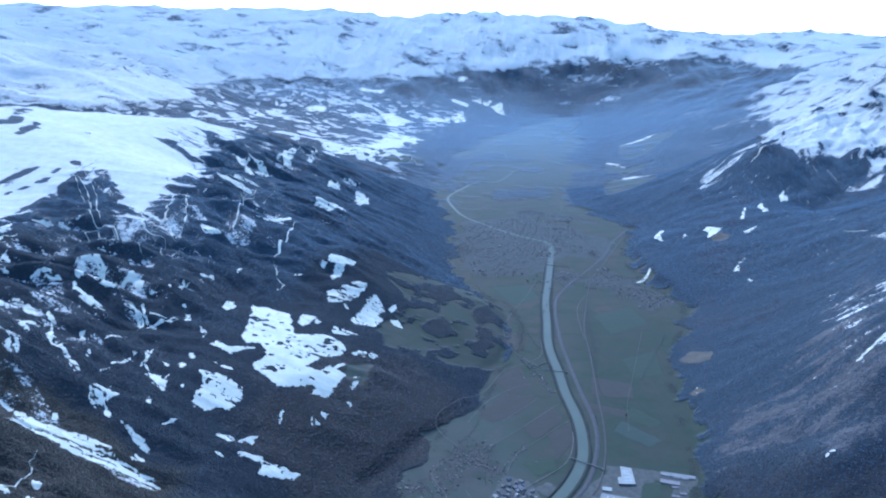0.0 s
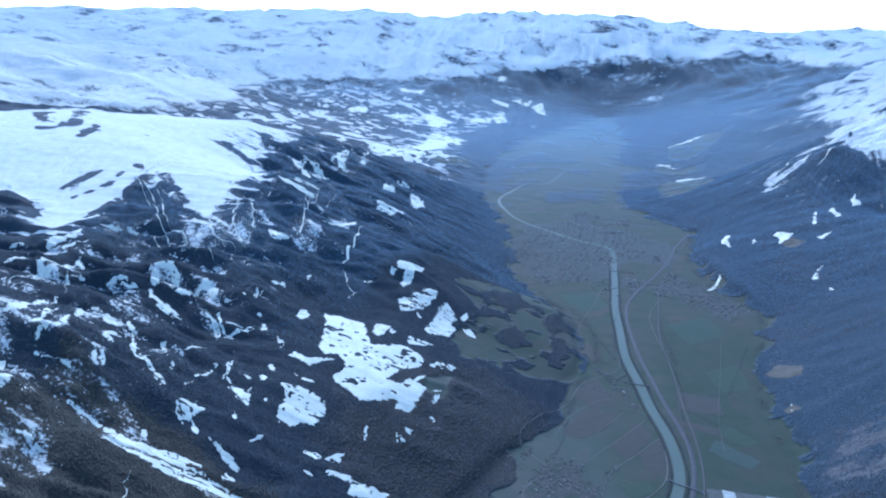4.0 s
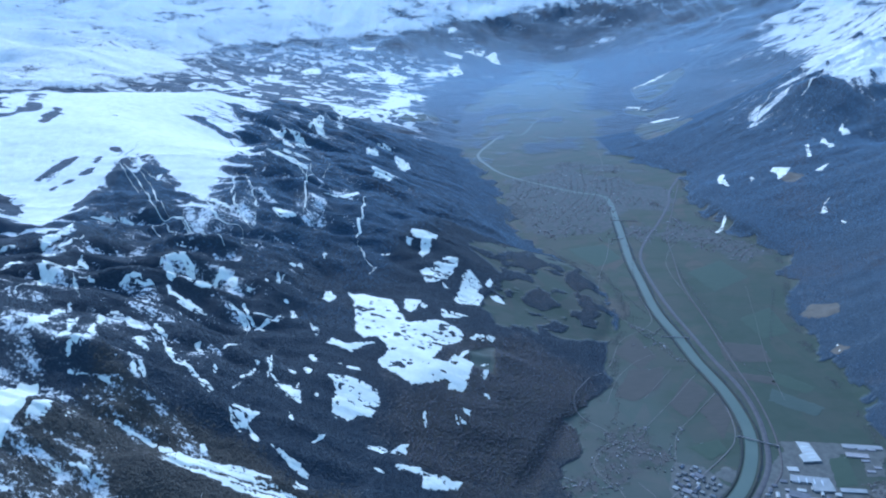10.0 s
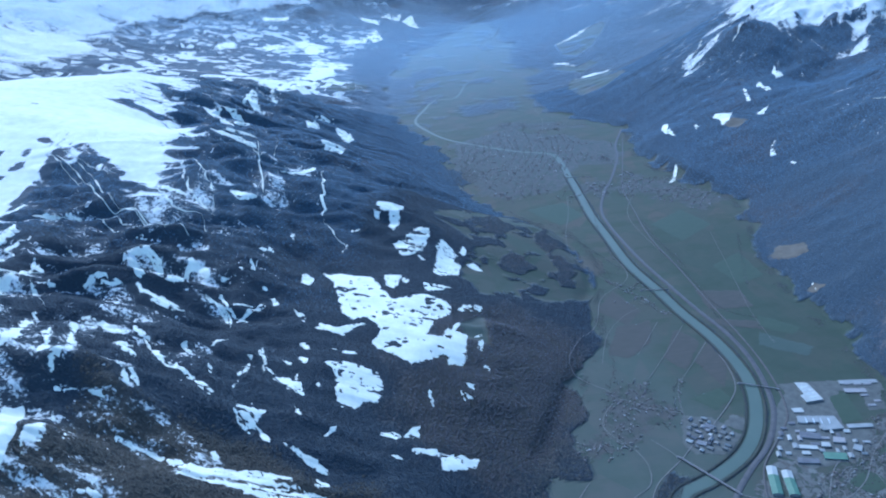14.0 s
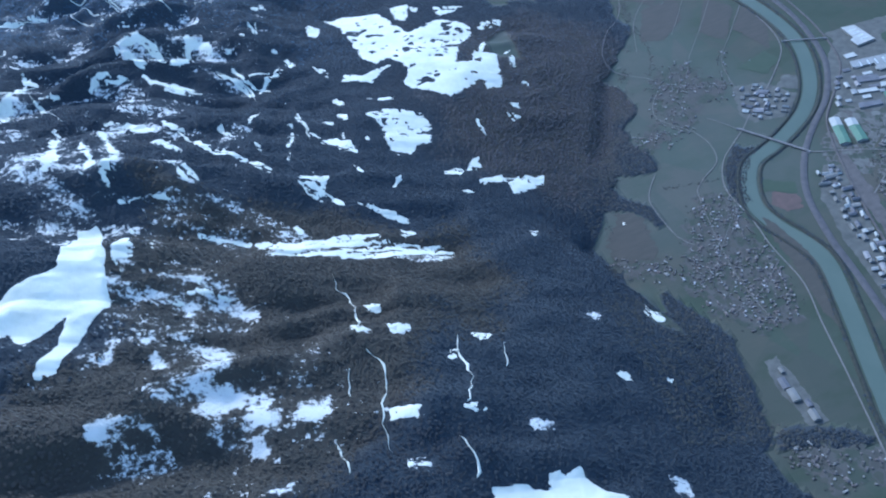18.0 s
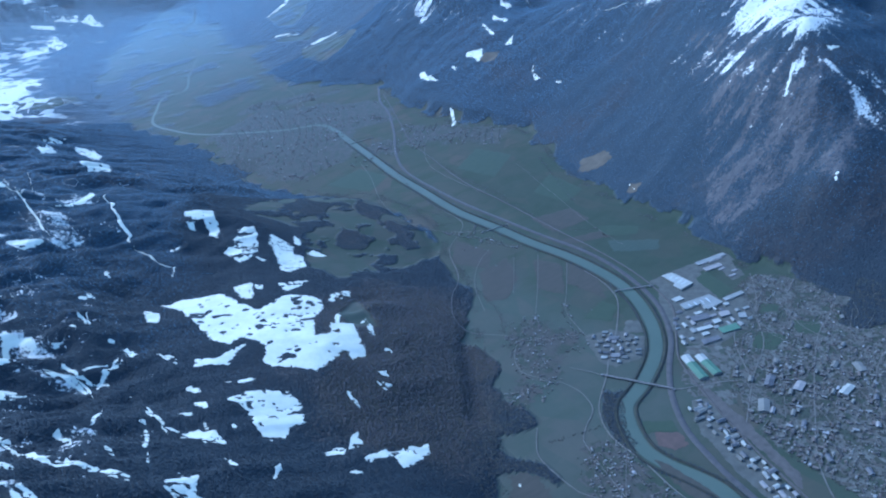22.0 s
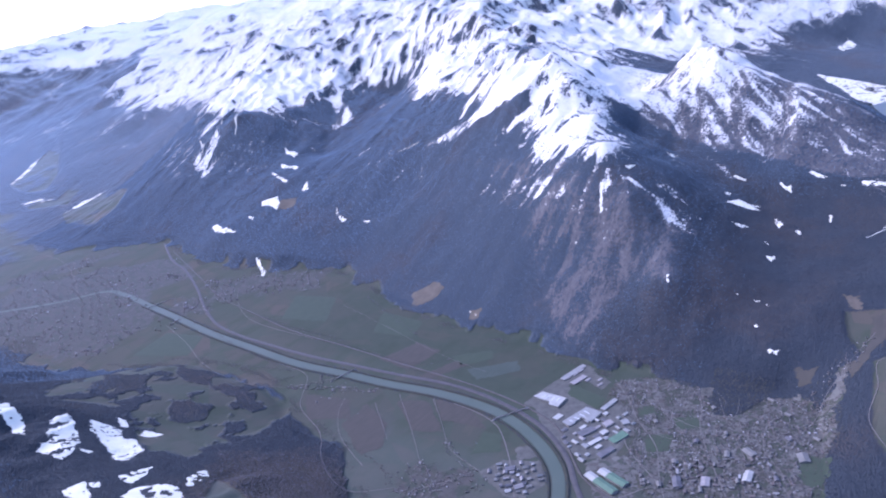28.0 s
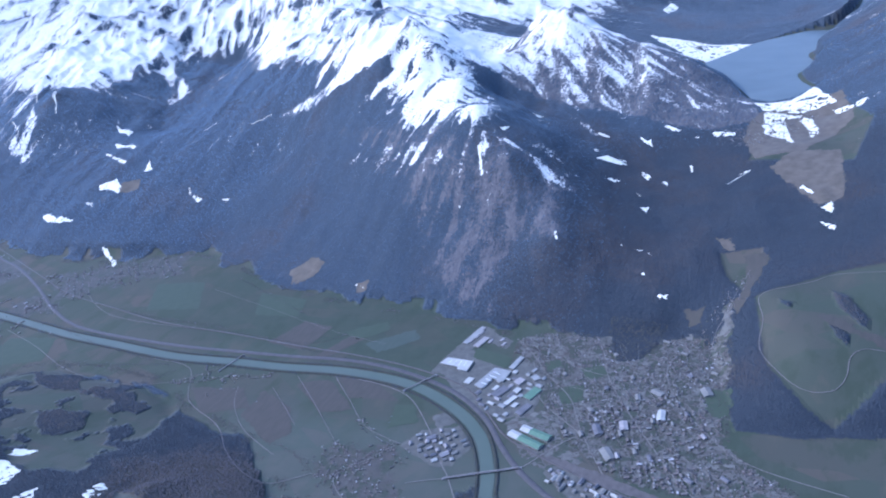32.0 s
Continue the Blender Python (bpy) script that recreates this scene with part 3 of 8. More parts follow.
def run_water():
    """Gullies: how much water gathers at each place when rain runs straight down the slopes."""
    x, y = np.meshgrid(FLOW_X, FLOW_Y)
    h = carved(np.maximum(BASE(x, y), 0), x, y, ease(beyond(x, y), 0, 14))
    ny, nx = h.shape
    p = np.pad(h, 1, constant_values=1e9)
    index = np.arange(nx * ny).reshape(ny, nx)
    best, to = np.zeros_like(h), index.copy()
    for dy, dx in itertools.product((-1, 0, 1), (-1, 0, 1)):
        if dx or dy:
            drop = (h - p[1 + dy:1 + dy + ny, 1 + dx:1 + dx + nx]) / math.hypot(dx, dy)
            better = drop > best
            best, to = np.where(better, drop, best), np.where(better, index + dy * nx + dx, to)
    gathered, goal = [1.0] * (nx * ny), to.ravel().tolist()
    for k in np.argsort(-h.ravel()).tolist():
        if goal[k] != k:
            gathered[goal[k]] += gathered[k]
    return np.minimum(np.log2(np.array(gathered)).reshape(ny, nx), 9.0)


WATER = run_water()
NARROW, CUT = soft(WATER, 1), 0.55 * soft(WATER, 2) + 1.1 * soft(WATER, 9)
CUT = CUT - soft(CUT, 60)


def flow_at(field, x, y):
    u, v = np.clip((x - FLOW_X[0]) / FLOW_STEP, 0, len(FLOW_X) - 1.001), np.clip((y - FLOW_Y[0]) / FLOW_STEP, 0, len(FLOW_Y) - 1.001)
    i, j = u.astype(int), v.astype(int)
    u, v = u - i, v - j
    return (field[j, i] * (1 - u) + field[j, i + 1] * u) * (1 - v) + (field[j + 1, i] * (1 - u) + field[j + 1, i + 1] * u) * v


def near_zone(x, y):
    return ease(np.abs(x), 810, 740) * ease(y, 1280, 1050) * ease(y, -295, -240)


def gully(x, y):
    """1 along gullies, 0 on the ribs between them."""
    return ease(flow_at(NARROW, x, y), 1.4, 3.6) * near_zone(x, y)


SNOW_CAP = [(-610, 250), (-559, 205), (-542, 208), (-504, 139), (-480, 137), (-482, 189), (-489, 259), (-490, 290), (-460, 271), (-428, 245), (-389, 202), (-390, 247), (-391, 288), (-397, 357), (-387, 367), (-446, 500), (-462, 600), (-461, 715), (-470, 745), (-560, 720), (-650, 640), (-740, 560), (-900, 360), (-1150, 150), (-1150, 60), (-800, 150)]


def ground_height(x, y):
    x, y = np.asarray(x, float), np.asarray(y, float)
    b, out = np.maximum(BASE(x, y), 0), beyond(x, y)
    up = ease(out, 0, 14)
    far = np.maximum(ease(np.hypot(x + 100, y), 900, 1900), 0.6 * ease(x, 380, 620) * ease(np.hypot(x, y), 560, 800) * ease(y, 330, 480))
    steep = ease(out, 5, 70) * calm(x, y) * (1 - 0.88 * ease(inside(x, y, SNOW_CAP), 20, -20))
    left = ease(-x, -40, 120)
    sway = 14 * fbm(x / 90, y / 90, 2, 70)
    ribs = ridged((x + 0.25 * y) / 120, (y + sway - 0.25 * x) / 34, 4, 11) * (6.0 - 4.6 * ease(x, 40, 140))
    rough = ridged(x / 85, y / 85, 2, 15) * 7.0 + ridged(x / 42, y / 42, 4, 21) * 4.5 + fbm(x / 14, y / 14, 3, 31) * 1.8
    crags = ridged(x / 300, y / 300, 6, 41) * 46 + fbm(x / 90, y / 90, 4, 51) * 14
    bench = 1 - 0.75 * ease(np.hypot((x + 235) / 1.0, (y - 80) / 1.9), 75, 35)
    fade = ease(np.hypot(x + 100, y), 1000, 1800)
    rough = rough + ease(x, 60, 140) * ridged((x + 0.1 * y) / 150, (y - 0.2 * x) / 75, 3, 17) * 7.0
    rough = rough * (1 - 0.55 * ease(x, 60, 140) * ease(b, 125, 95))
    h = b * up + bench * steep * (ribs * (0.45 + 0.55 * ease(b, 30, 110)) + rough * (0.55 + 0.45 * ease(b, 40, 130))) * (1 - 0.95 * fade)
    h = h + far * crags * ease(b, 40, 190)
    h = h + 17 * (ridged((x - 0.3 * y) / 120, (y + 0.3 * x) / 120, 5, 47) - 0.1) * ease(b, 80, 150) * ease(x, 330, 520) * ease(y, 150, 330) * (1 - 0.9 * fade)
    h = h - (1.7 - 0.7 * left - 1.25 * ease(x, 60, 160) * ease(b, 128, 98)) * flow_at(CUT, x, y) * bench * steep * near_zone(x, y) * (0.35 + 0.65 * ease(b, 25, 90))
    h = np.maximum(h, 0.12 * fbm(x / 40, y / 40, 2, 61) * ease(out, -2, 6))
    lake = inside(x, y, LAKE_SHORE)
    h = np.where(lake < 6, np.minimum(h, 38.6 + np.maximum(lake, -3) * 0.5), h)
    return h




BARE_ROCK = [(13, [(-730, 522), (-695, 470), (-668, 428)]), (11, [(-700, 560), (-672, 500), (-652, 452)]), (6, [(-613, 402), (-628, 468)]), (6, [(-621, 429), (-609, 438)]), (5, [(-512, 267), (-516, 308)]), (5, [(-547, 252), (-538, 303)]), (4, [(-526, 237), (-518, 252)]), (5, [(-501, 552), (-460, 511), (-430, 517)]), (9, [(-481, 646), (-439, 542)]), (6, [(-472, 304), (-446, 275)]), (4, [(-571, 446), (-563, 456)]), (5, [(-510, 328), (-474, 277), (-447, 248)]), (7, [(-413, 314), (-403, 318)]), (5, [(-550, 203), (-525, 176)])]


# where snow lies more or less than the height alone would give: amount, softness of the rim, outline
SNOW_LIE = [
    (0.29, 14, [(283, 161), (261, 178), (204, 177), (195, 149), (184, 125), (191, 117), (199, 96), (170, 67), (168, 51), (188, 49), (220, 45), (217, 23), (250, 59), (245, 86), (286, 133)]),
    (0.24, 12, [(283, 161), (268, 171), (221, 149), (192, 123), (205, 110), (231, 106), (245, 86), (286, 133)]),
    (-0.52, 6, [(290, 195), (300, 238), (291, 274), (283, 316), (256, 240), (264, 205), (284, 184)]),
    (-0.35, 8, [(370, 336), (392, 426), (420, 503), (419, 564), (331, 515), (308, 415), (312, 372), (316, 333), (318, 296), (345, 305)]),
    (0.46, 6, [(313, 245), (314, 271), (309, 332), (303, 356), (292, 321), (294, 277), (298, 225)]),
    (0.40, 4, [(281, 179), (268, 207), (266, 230), (255, 216), (262, 191), (273, 173)]),
    (0.60, 12, [(340, 152), (420, 190), (500, 200), (520, 124), (470, 118), (430, 128), (385, 112), (335, 104)]),
    (0.50, 8, [(353, 146), (400, 148), (372, 102), (325, 100), (345, 123)]),
    (-0.45, 5, [(316, 117), (320, 100), (332, 73), (313, 77), (307, 96), (305, 111)]),
    (-0.22, 7, [(455, 745), (474, 720), (462, 678), (437, 640), (402, 643), (384, 700), (420, 730)]),
    (0.62, 7, [(467, 719), (492, 709), (468, 677), (438, 629), (403, 640), (440, 668)]),
    (-0.60, 7, [(372, 802), (367, 775), (371, 698), (373, 667), (345, 674), (307, 738), (329, 759)]),
    (-0.50, 7, [(376, 855), (335, 790), (304, 748), (300, 778), (332, 816)]),
    (0.30, 14, [(204, 174), (189, 116), (172, 68), (188, 45), (194, 16), (187, -18), (149, -25), (152, 1), (154, 33), (152, 71), (172, 132)]),
    (0.34, 8, [(334, 899), (294, 817), (257, 804), (240, 770), (230, 732), (258, 755), (300, 778), (347, 853)]),
    (0.35, 12, [(520, 900), (400, 930), (352, 860), (380, 850), (384, 800), (420, 745), (500, 740)]),
    (-0.20, 9, [(-508, 326), (-497, 355), (-433, 262), (-435, 252), (-476, 279)]),
    (-0.22, 9, [(-547, 253), (-571, 298), (-534, 312), (-521, 264), (-538, 248)]),
    (-0.55, 6, [(-600, 215), (-543, 205), (-525, 170), (-565, 180)]),
    (-0.20, 12, [(-530, 605), (-498, 686), (-467, 732), (-415, 542), (-388, 400), (-455, 500), (-505, 545)]),
    (-0.42, 4, [(-525, 540), (-508, 556), (-462, 518), (-410, 420), (-388, 392), (-420, 440), (-464, 506)]),
]
PEAK_FACE = [(319, 93), (363, 110), (440, 140), (456, 92), (454, 30), (446, -20), (414, -88), (378, -118), (327, -137), (296, -98), (303, -55), (312, -24), (304, 12), (314, 41), (316, 68)]


def snow_cover(x, y, z):
    """Over 0.5: lying snow."""
    right = ease(x, 60, 200)
    far = ease(y, 1000, 1500)
    line = 150 * (1 - right) + 113 * right
    line = line * (1 - far) + far * (150 + np.clip(y - 2000, -700, 1500) * 0.035 + 60 * ease(x, -100, 300) * ease(y, 1900, 2300) - 30 * ease(x, 350, 600) * ease(y, 2300, 1900))
    line = line - 16 * np.exp(-((x - 215) ** 2 + (y - 80) ** 2) / 4500) - 36 * ease(x, 560, 680) * ease(y, 480, 300) - 20 * np.exp(-((x - 378) ** 2 + (y - 150) ** 2) / 2600)
    line = line - 25 * ease(-x, 700, 800) * ease(y, 500, 640) * ease(y, 1150, 950)
    fade = ease(np.hypot(x + 100, y), 1000, 1900)
    fall = fall_at(x, y) * (1 - fade)
    streak = fall * 0.75 + fade * fbm(x / 150, y / 150, 3, 125)
    blot = fbm(x / 26, y / 26, 4, 131) * (1 - fade) + fade * fbm(x / 80, y / 110, 2, 135)
    wide = fbm(x / 120, y / 120, 3, 141)
    steepness = 42 - 4 * right * (1 - far) - 16 * far * (1 - right)
    line = line + 12 * far * (1 - right) - 30 * ease(y, 2250, 2700)
    s = 0.5 + np.clip((z - line) / steepness, -0.44, 0.34 - 0.06 * right) + (0.34 + 0.16 * right) * streak + (0.16 + 0.12 * right) * blot + 0.05 * ease(x, 360, 470) * ease(y, 200, 400) * ease(z, 128, 150) + 0.12 * wide
    gul = gully(x, y)
    s = s + right * (1 - far) * (0.24 * gul - 0.10)
    s = s * ease(z, 22, 60)
    crest = inside(x, y, SNOW_CAP) + 10 * fall + 4 * blot - 20 * (gul - 0.25)
    near_left = ease(-x, 150, 260) * ease(y, 1000, 900)
    speck = fbm(x / 9, y / 6, 3, 151)
    lie = ease(fbm(x / 60, y / 60, 3, 155), -0.25, 0.35)
    dusted = 0.05 + 0.16 * ease(z, 55, 105) + 0.36 * fall * ease(z, 58, 100) + 0.10 * speck + 0.10 * blot + 0.18 * gul * lie * ease(z, 50, 85) - 0.03 * ease(-y, 30, 90)
    s = np.where(near_left > 0.5, dusted * ease(z, 40, 75), s)
    s = np.maximum(s, 0.5 - np.clip(crest / 22, -0.42, 0.5))
    for amount, rim, poly in SNOW_LIE:
        d = inside(x, y, poly) + 0.5 * rim * blot + 0.35 * rim * fall
        s = s + amount * ease(d, rim, -rim) + (0.52 * fall * ease(d, rim, -rim) if abs(amount) < 0.36 else 0)
    s = s - 0.20 * ease(inside(x, y, SNOW_LIE[0][2]), 12, -4) * ease(z, 106, 88)
    fan = ease(inside(x, y, SNOW_LIE[0][2]), 24, 0) * ease(z, 136, 112)
    s = s + fan * (0.34 * fbm(x / 6, y / 6, 3, 152) - 0.03)
    face = ease(inside(x, y, PEAK_FACE) + 5 * blot, 5, -5)
    s = s * (1 - face) + face * (0.41 + 0.52 * fall + 0.26 * ease(z, 84, 116) + 0.10 * blot - 0.16 * ease(-y, 0, 90))
    for r, line in BARE_ROCK:
        d = np.full(x.shape, 1e9)
        for (ax, ay), (bx, by) in zip(line[:-1], line[1:]):
            k = np.clip(((x - ax) * (bx - ax) + (y - ay) * (by - ay)) / ((bx - ax) ** 2 + (by - ay) ** 2), 0, 1)
            d = np.minimum(d, np.hypot(x - ax - k * (bx - ax), y - ay - k * (by - ay)))
        s = s - 1.1 * np.exp(-(d / r) ** 2) * ease(streak + blot, -0.5, 0.4)
    return s


ROCK_FACE = [(251, 254), (194, 168), (148, 120), (59, 40), (56, 0), (103, 0), (105, -38), (176, -25), (181, 20), (186, 60), (215, 120), (230, 190)]


def rock_bare(x, y, z):
    bare = ease(inside(x, y, ROCK_FACE) + 9 * fbm(x / 26, y / 26, 3, 165), 12, -12)
    high = ease(z, 118, 150)
    face = ease(inside(x, y, PEAK_FACE), 6, -4)
    return np.clip(bare * (0.53 + 0.50 * fall_at(x, y) + 0.16 * fbm(x / 40, y / 40, 3, 161)), 0, 1) + 0.62 * face + 0.30 * high * ease(np.hypot(x + 100, y), 1500, 1000) * ease(x, 780, 600)


def axis_steps(low, high, spans, grow):
    """Steps along an axis: even inside the spans (start, end, step), growing outside them."""
    mid = [v for a, b, gap in spans for v in np.arange(a, b - 0.01, gap)] + [spans[-1][1]]
    left, right = [], []
    v, s = spans[0][0], spans[0][2]
    while v > low:
        s *= grow
        v -= s
        left.append(v)
    v, s = spans[-1][1], spans[-1][2]
    while v < high:
        s *= grow
        v += min(s, 34)
        right.append(v)
    return np.array(left[::-1] + mid + right)


MEADOWS = [
    BENCH_MEADOW,
    [(-182, -104), (-167, -117), (-169, -127), (-175, -129), (-179, -125), (-184, -113)],
    [(-181, -132), (-176, -137), (-172, -152), (-182, -149), (-186, -142)],
    [(-169, -59), (-162, -67), (-157, -82), (-161, -103), (-171, -107), (-182, -96), (-185, -82)],
    [(-187, 78), (-168, 98), (-170, 58), (-186, 60)],
    [(123, -132), (128, -160), (106, -160), (78, -154), (100, -140)],
    [(-172, -60), (-160, -64), (-158, -85), (-164, -103), (-177, -111), (-184, -98), (-188, -82)],
    [(72, -160), (82, -178), (97, -200), (108, -235), (60, -245), (24, -232), (-2, -214), (-11, -206), (-4, -193), (6, -184), (22, -172), (50, -165)],
    [(235, -135), (300, -128), (345, -150), (350, -190), (290, -215), (225, -205)],
    [(-300, 1200), (-230, 1240), (-250, 1380), (-380, 1370), (-420, 1280)],
    [(157, 1116), (240, 1103), (217, 958), (166, 903), (118, 898), (126, 1025)],
    [(184, 1379), (210, 1270), (289, 1345), (267, 1267), (196, 1178), (165, 1287)],
    [(257, 1645), (342, 1740), (479, 1846), (306, 1484), (246, 1402), (229, 1468)],
]


COPSES = [
    [(-185, -146), (-172, -153), (-174, -135), (-169, -127), (-164, -136), (-160, -151), (-158, -158), (-163, -172), (-167, -194), (-169, -203), (-200, -203), (-200, -146)],
    [(-164, -201), (-154, -205), (-142, -212), (-136, -216), (-145, -216), (-157, -209), (-167, -206)],
    [(-86, -57), (-95, -52), (-104, -57), (-112, -70), (-115, -85), (-111, -90), (-110, -80), (-102, -67)],
    [(-171, -119), (-168, -127), (-164, -141), (-166, -149), (-173, -141), (-173, -128)],
    [(-82, 327), (-75, 303), (-76, 254), (-94, 228), (-102, 254)],
    [(-127, 227), (-113, 217), (-125, 184), (-142, 183)],
    [(-85, 232), (-77, 201), (-88, 177), (-104, 187)],
    [(-124, 330), (-112, 300), (-120, 262), (-139, 267), (-150, 300)],
    [(76, -200), (70, -208), (54, -217), (45, -217), (58, -206)],
    [(53, -196), (39, -210), (30, -210), (37, -204)],
    [(66, -175), (63, -182), (57, -181), (63, -173)],
    [(-151, -12), (-143, -10), (-134, -25), (-137, -43), (-151, -39), (-158, -25)],
    [(-179, -28), (-164, -34), (-161, -54), (-151, -68), (-153, -81), (-160, -67), (-171, -59), (-184, -66)],
    [(-97, -48), (-91, -58), (-104, -72), (-114, -90), (-117, -81), (-108, -61)],
    [(54, -80), (40, -86), (27, -93), (29, -104), (50, -114), (62, -104)],
    [(-114, 600), (-100, 560), (-117, 521), (-137, 487), (-150, 560)],
]


def wooded(x, y, z):
    """1 in woods, 0 in the open."""
    w = ease(beyond(x, y) + np.maximum(26 * fbm(x / 26, y / 26, 4, 92), -9) * ease(np.abs(x + 40), 40, 90), -1.5 - 14 * ease(y, 700, 1300), 3 + 40 * ease(y, 700, 1300))
    lump, lump2 = fbm(x / 22, y / 22, 3, 201), fbm(x / 34, y / 34, 3, 207)
    for poly in MEADOWS:
        d = inside(x, y, poly) + 16 * lump2 * (poly is BENCH_MEADOW)
        w = np.minimum(w, np.maximum(ease(d, -3, 3), ease(fbm(x / 15, y / 15, 4, 203), 0.15, 0.30) * 0.9 * (poly is BENCH_MEADOW)))
    for poly in COPSES:
        w = np.maximum(w, ease(inside(x, y, poly) + (11 * lump + 2 if poly[0][1] > 0 else 3 * lump - 0.5), 1.5, -1.5))
    w = np.maximum(w, 0.48 * ease(fbm(x / 55, y / 80, 4, 205), 0.0, 0.35) * ease(y, 720, 1000))
    w = np.where(inside(x, y, LAKE_SHORE) < 3, 0, w)
    return w


def link_mesh(name, verts, faces, material, parent=None, label="", smooth=False):
    me = bpy.data.meshes.new(name)
    verts, faces = np.asarray(verts, np.float32), np.asarray(faces, np.int32)
    me.vertices.add(len(verts))
    me.vertices.foreach_set("co", verts.ravel())
    k = faces.shape[1]
    me.loops.add(faces.size)
    me.loops.foreach_set("vertex_index", faces.ravel())
    me.polygons.add(len(faces))
    me.polygons.foreach_set("loop_start", np.arange(0, faces.size, k, dtype=np.int32))
    if smooth:
        me.polygons.foreach_set("use_smooth", np.ones(len(faces), bool))
    me.update(calc_edges=True)
    me.materials.append(material)
    ob = new(name, me)
    if parent is not None:
        ob.parent = parent
    if label:
        ob["label"] = label
    return ob


GX = axis_steps(-3700, 2700, [(-720, -400, 2.8), (-400, 500, 2.3), (500, 760, 4.5)], 1.045)
GY = axis_steps(-1500, 4150, [(-270, 660, 2.2), (660, 900, 3.2)], 1.018)
XX, YY = np.meshgrid(GX, GY)
ZZ = ground_height(XX, YY)

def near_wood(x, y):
    """Share of the nearer forest on the left valley side, browner for less haze."""
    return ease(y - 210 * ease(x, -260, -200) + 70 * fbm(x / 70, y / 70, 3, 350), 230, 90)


BEECH_WOOD = [(-215, 40), (-190, 100), (-150, 115), (-110, 95), (-95, 60), (-125, 10), (-145, -25), (-175, -48), (-215, -40), (-232, 0)]
LARCH_WOOD = [(-350, -62), (-289, -68), (-249, -88), (-234, -118), (-258, -157), (-276, -183), (-300, -196), (-330, -240), (-420, -240), (-390, -165), (-362, -145), (-356, -110)]


def larch_share(x, y):
    """Share of bare brown larches on the near mountainside."""
    return ease(inside(x, y, LARCH_WOOD) + 16 * fbm(x / 30, y / 30, 3, 330), 9, -9)


def beech_share(x, y):
    return ease(inside(x, y, BEECH_WOOD) + 16 * fbm(x / 24, y / 24, 3, 320), 16, -14)


def dark_wood(x, y):
    """Share of darker spruce, little haze added, on the right side of the valley."""
    return ease(x, -70, -40) * ease(y + 45 * fbm(x / 60, y / 60, 3, 340), 40, -70) * ease(x + 30 * fbm(x / 50, y / 50, 2, 345), 330, 260)


def height_at(x, y):
    """Height of the ground sheet, between its corners."""
    x, y = np.asarray(x, float), np.asarray(y, float)
    i = np.clip(np.searchsorted(GX, x) - 1, 0, len(GX) - 2)
    j = np.clip(np.searchsorted(GY, y) - 1, 0, len(GY) - 2)
    u, v = (x - GX[i]) / (GX[i + 1] - GX[i]), (y - GY[j]) / (GY[j + 1] - GY[j])
    return (ZZ[j, i] * (1 - u) + ZZ[j, i + 1] * u) * (1 - v) + (ZZ[j + 1, i] * (1 - u) + ZZ[j + 1, i + 1] * u) * v


# Streaks that run down the slopes, as snow slides and scree lie.
FALL_STEP = 2.0
FALL_X, FALL_Y = np.arange(-800, 900, FALL_STEP), np.arange(-280, 1400, FALL_STEP)


def fall_lines():
    x, y = np.meshgrid(FALL_X, FALL_Y)
    h = soft(height_at(x, y), 5)
    gy, gx = np.gradient(h)
    n = np.hypot(gx, gy) + 1e-6
    gx, gy = gx / n, gy / n
    rs = np.random.RandomState(77)
    out = np.zeros_like(h)
    for blur, reach, share in ((1, 8, 1.0), (3, 13, 0.3)):
        grain = soft(rs.normal(0, 1, h.shape), blur)
        total = grain.copy()
        for way in (-1, 1):
            u, v = np.meshgrid(np.arange(len(FALL_X), dtype=float), np.arange(len(FALL_Y), dtype=float))
            for _ in range(reach):
                i, j = np.clip(u.round().astype(int), 0, len(FALL_X) - 1), np.clip(v.round().astype(int), 0, len(FALL_Y) - 1)
                u, v = u + way * gx[j, i], v + way * gy[j, i]
                total += grain[np.clip(v.round().astype(int), 0, len(FALL_Y) - 1), np.clip(u.round().astype(int), 0, len(FALL_X) - 1)]
        out += share * total / total.std()
    return np.clip(out / out.std() * 0.42, -1, 1)


def fall_at(x, y):
    u, v = np.clip((x - FALL_X[0]) / FALL_STEP, 0, len(FALL_X) - 1.001), np.clip((y - FALL_Y[0]) / FALL_STEP, 0, len(FALL_Y) - 1.001)
    i, j = u.astype(int), v.astype(int)
    u, v = u - i, v - j
    near = ease(x, -795, -740) * ease(x, 895, 820) * ease(y, 1395, 1250) * ease(y, -275, -250)
    return near * ((FALL[j, i] * (1 - u) + FALL[j, i + 1] * u) * (1 - v) + (FALL[j + 1, i] * (1 - u) + FALL[j + 1, i + 1] * u) * v)



FALL = fall_lines()


def sheet_faces(nx, ny):
    a = (np.arange(ny - 1)[:, None] * nx + np.arange(nx - 1)[None, :]).ravel()
    return np.stack([a, a + 1, a + nx + 1, a + nx], 1)


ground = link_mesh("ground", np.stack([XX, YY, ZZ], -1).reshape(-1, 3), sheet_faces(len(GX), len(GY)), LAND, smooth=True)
tagged(ground, "alpine valley floor and snowy forested mountainsides", "terrain", kind="structure")


def store(me, name, values):
    a = me.attributes.new(name, 'FLOAT', 'POINT')
    a.data.foreach_set("value", np.asarray(values, np.float32).ravel())


gz_y, gz_x = np.gradient(ZZ, GY, GX)
SLOPE = np.hypot(gz_x, gz_y)
HUMP = -flow_at(CUT, XX, YY) * near_zone(XX, YY)
FARNESS = ease(np.hypot(XX + 100, YY), 700, 1300)
ON_CAP = 1 - 0.85 * ease(inside(XX, YY, SNOW_CAP), 12, -12)
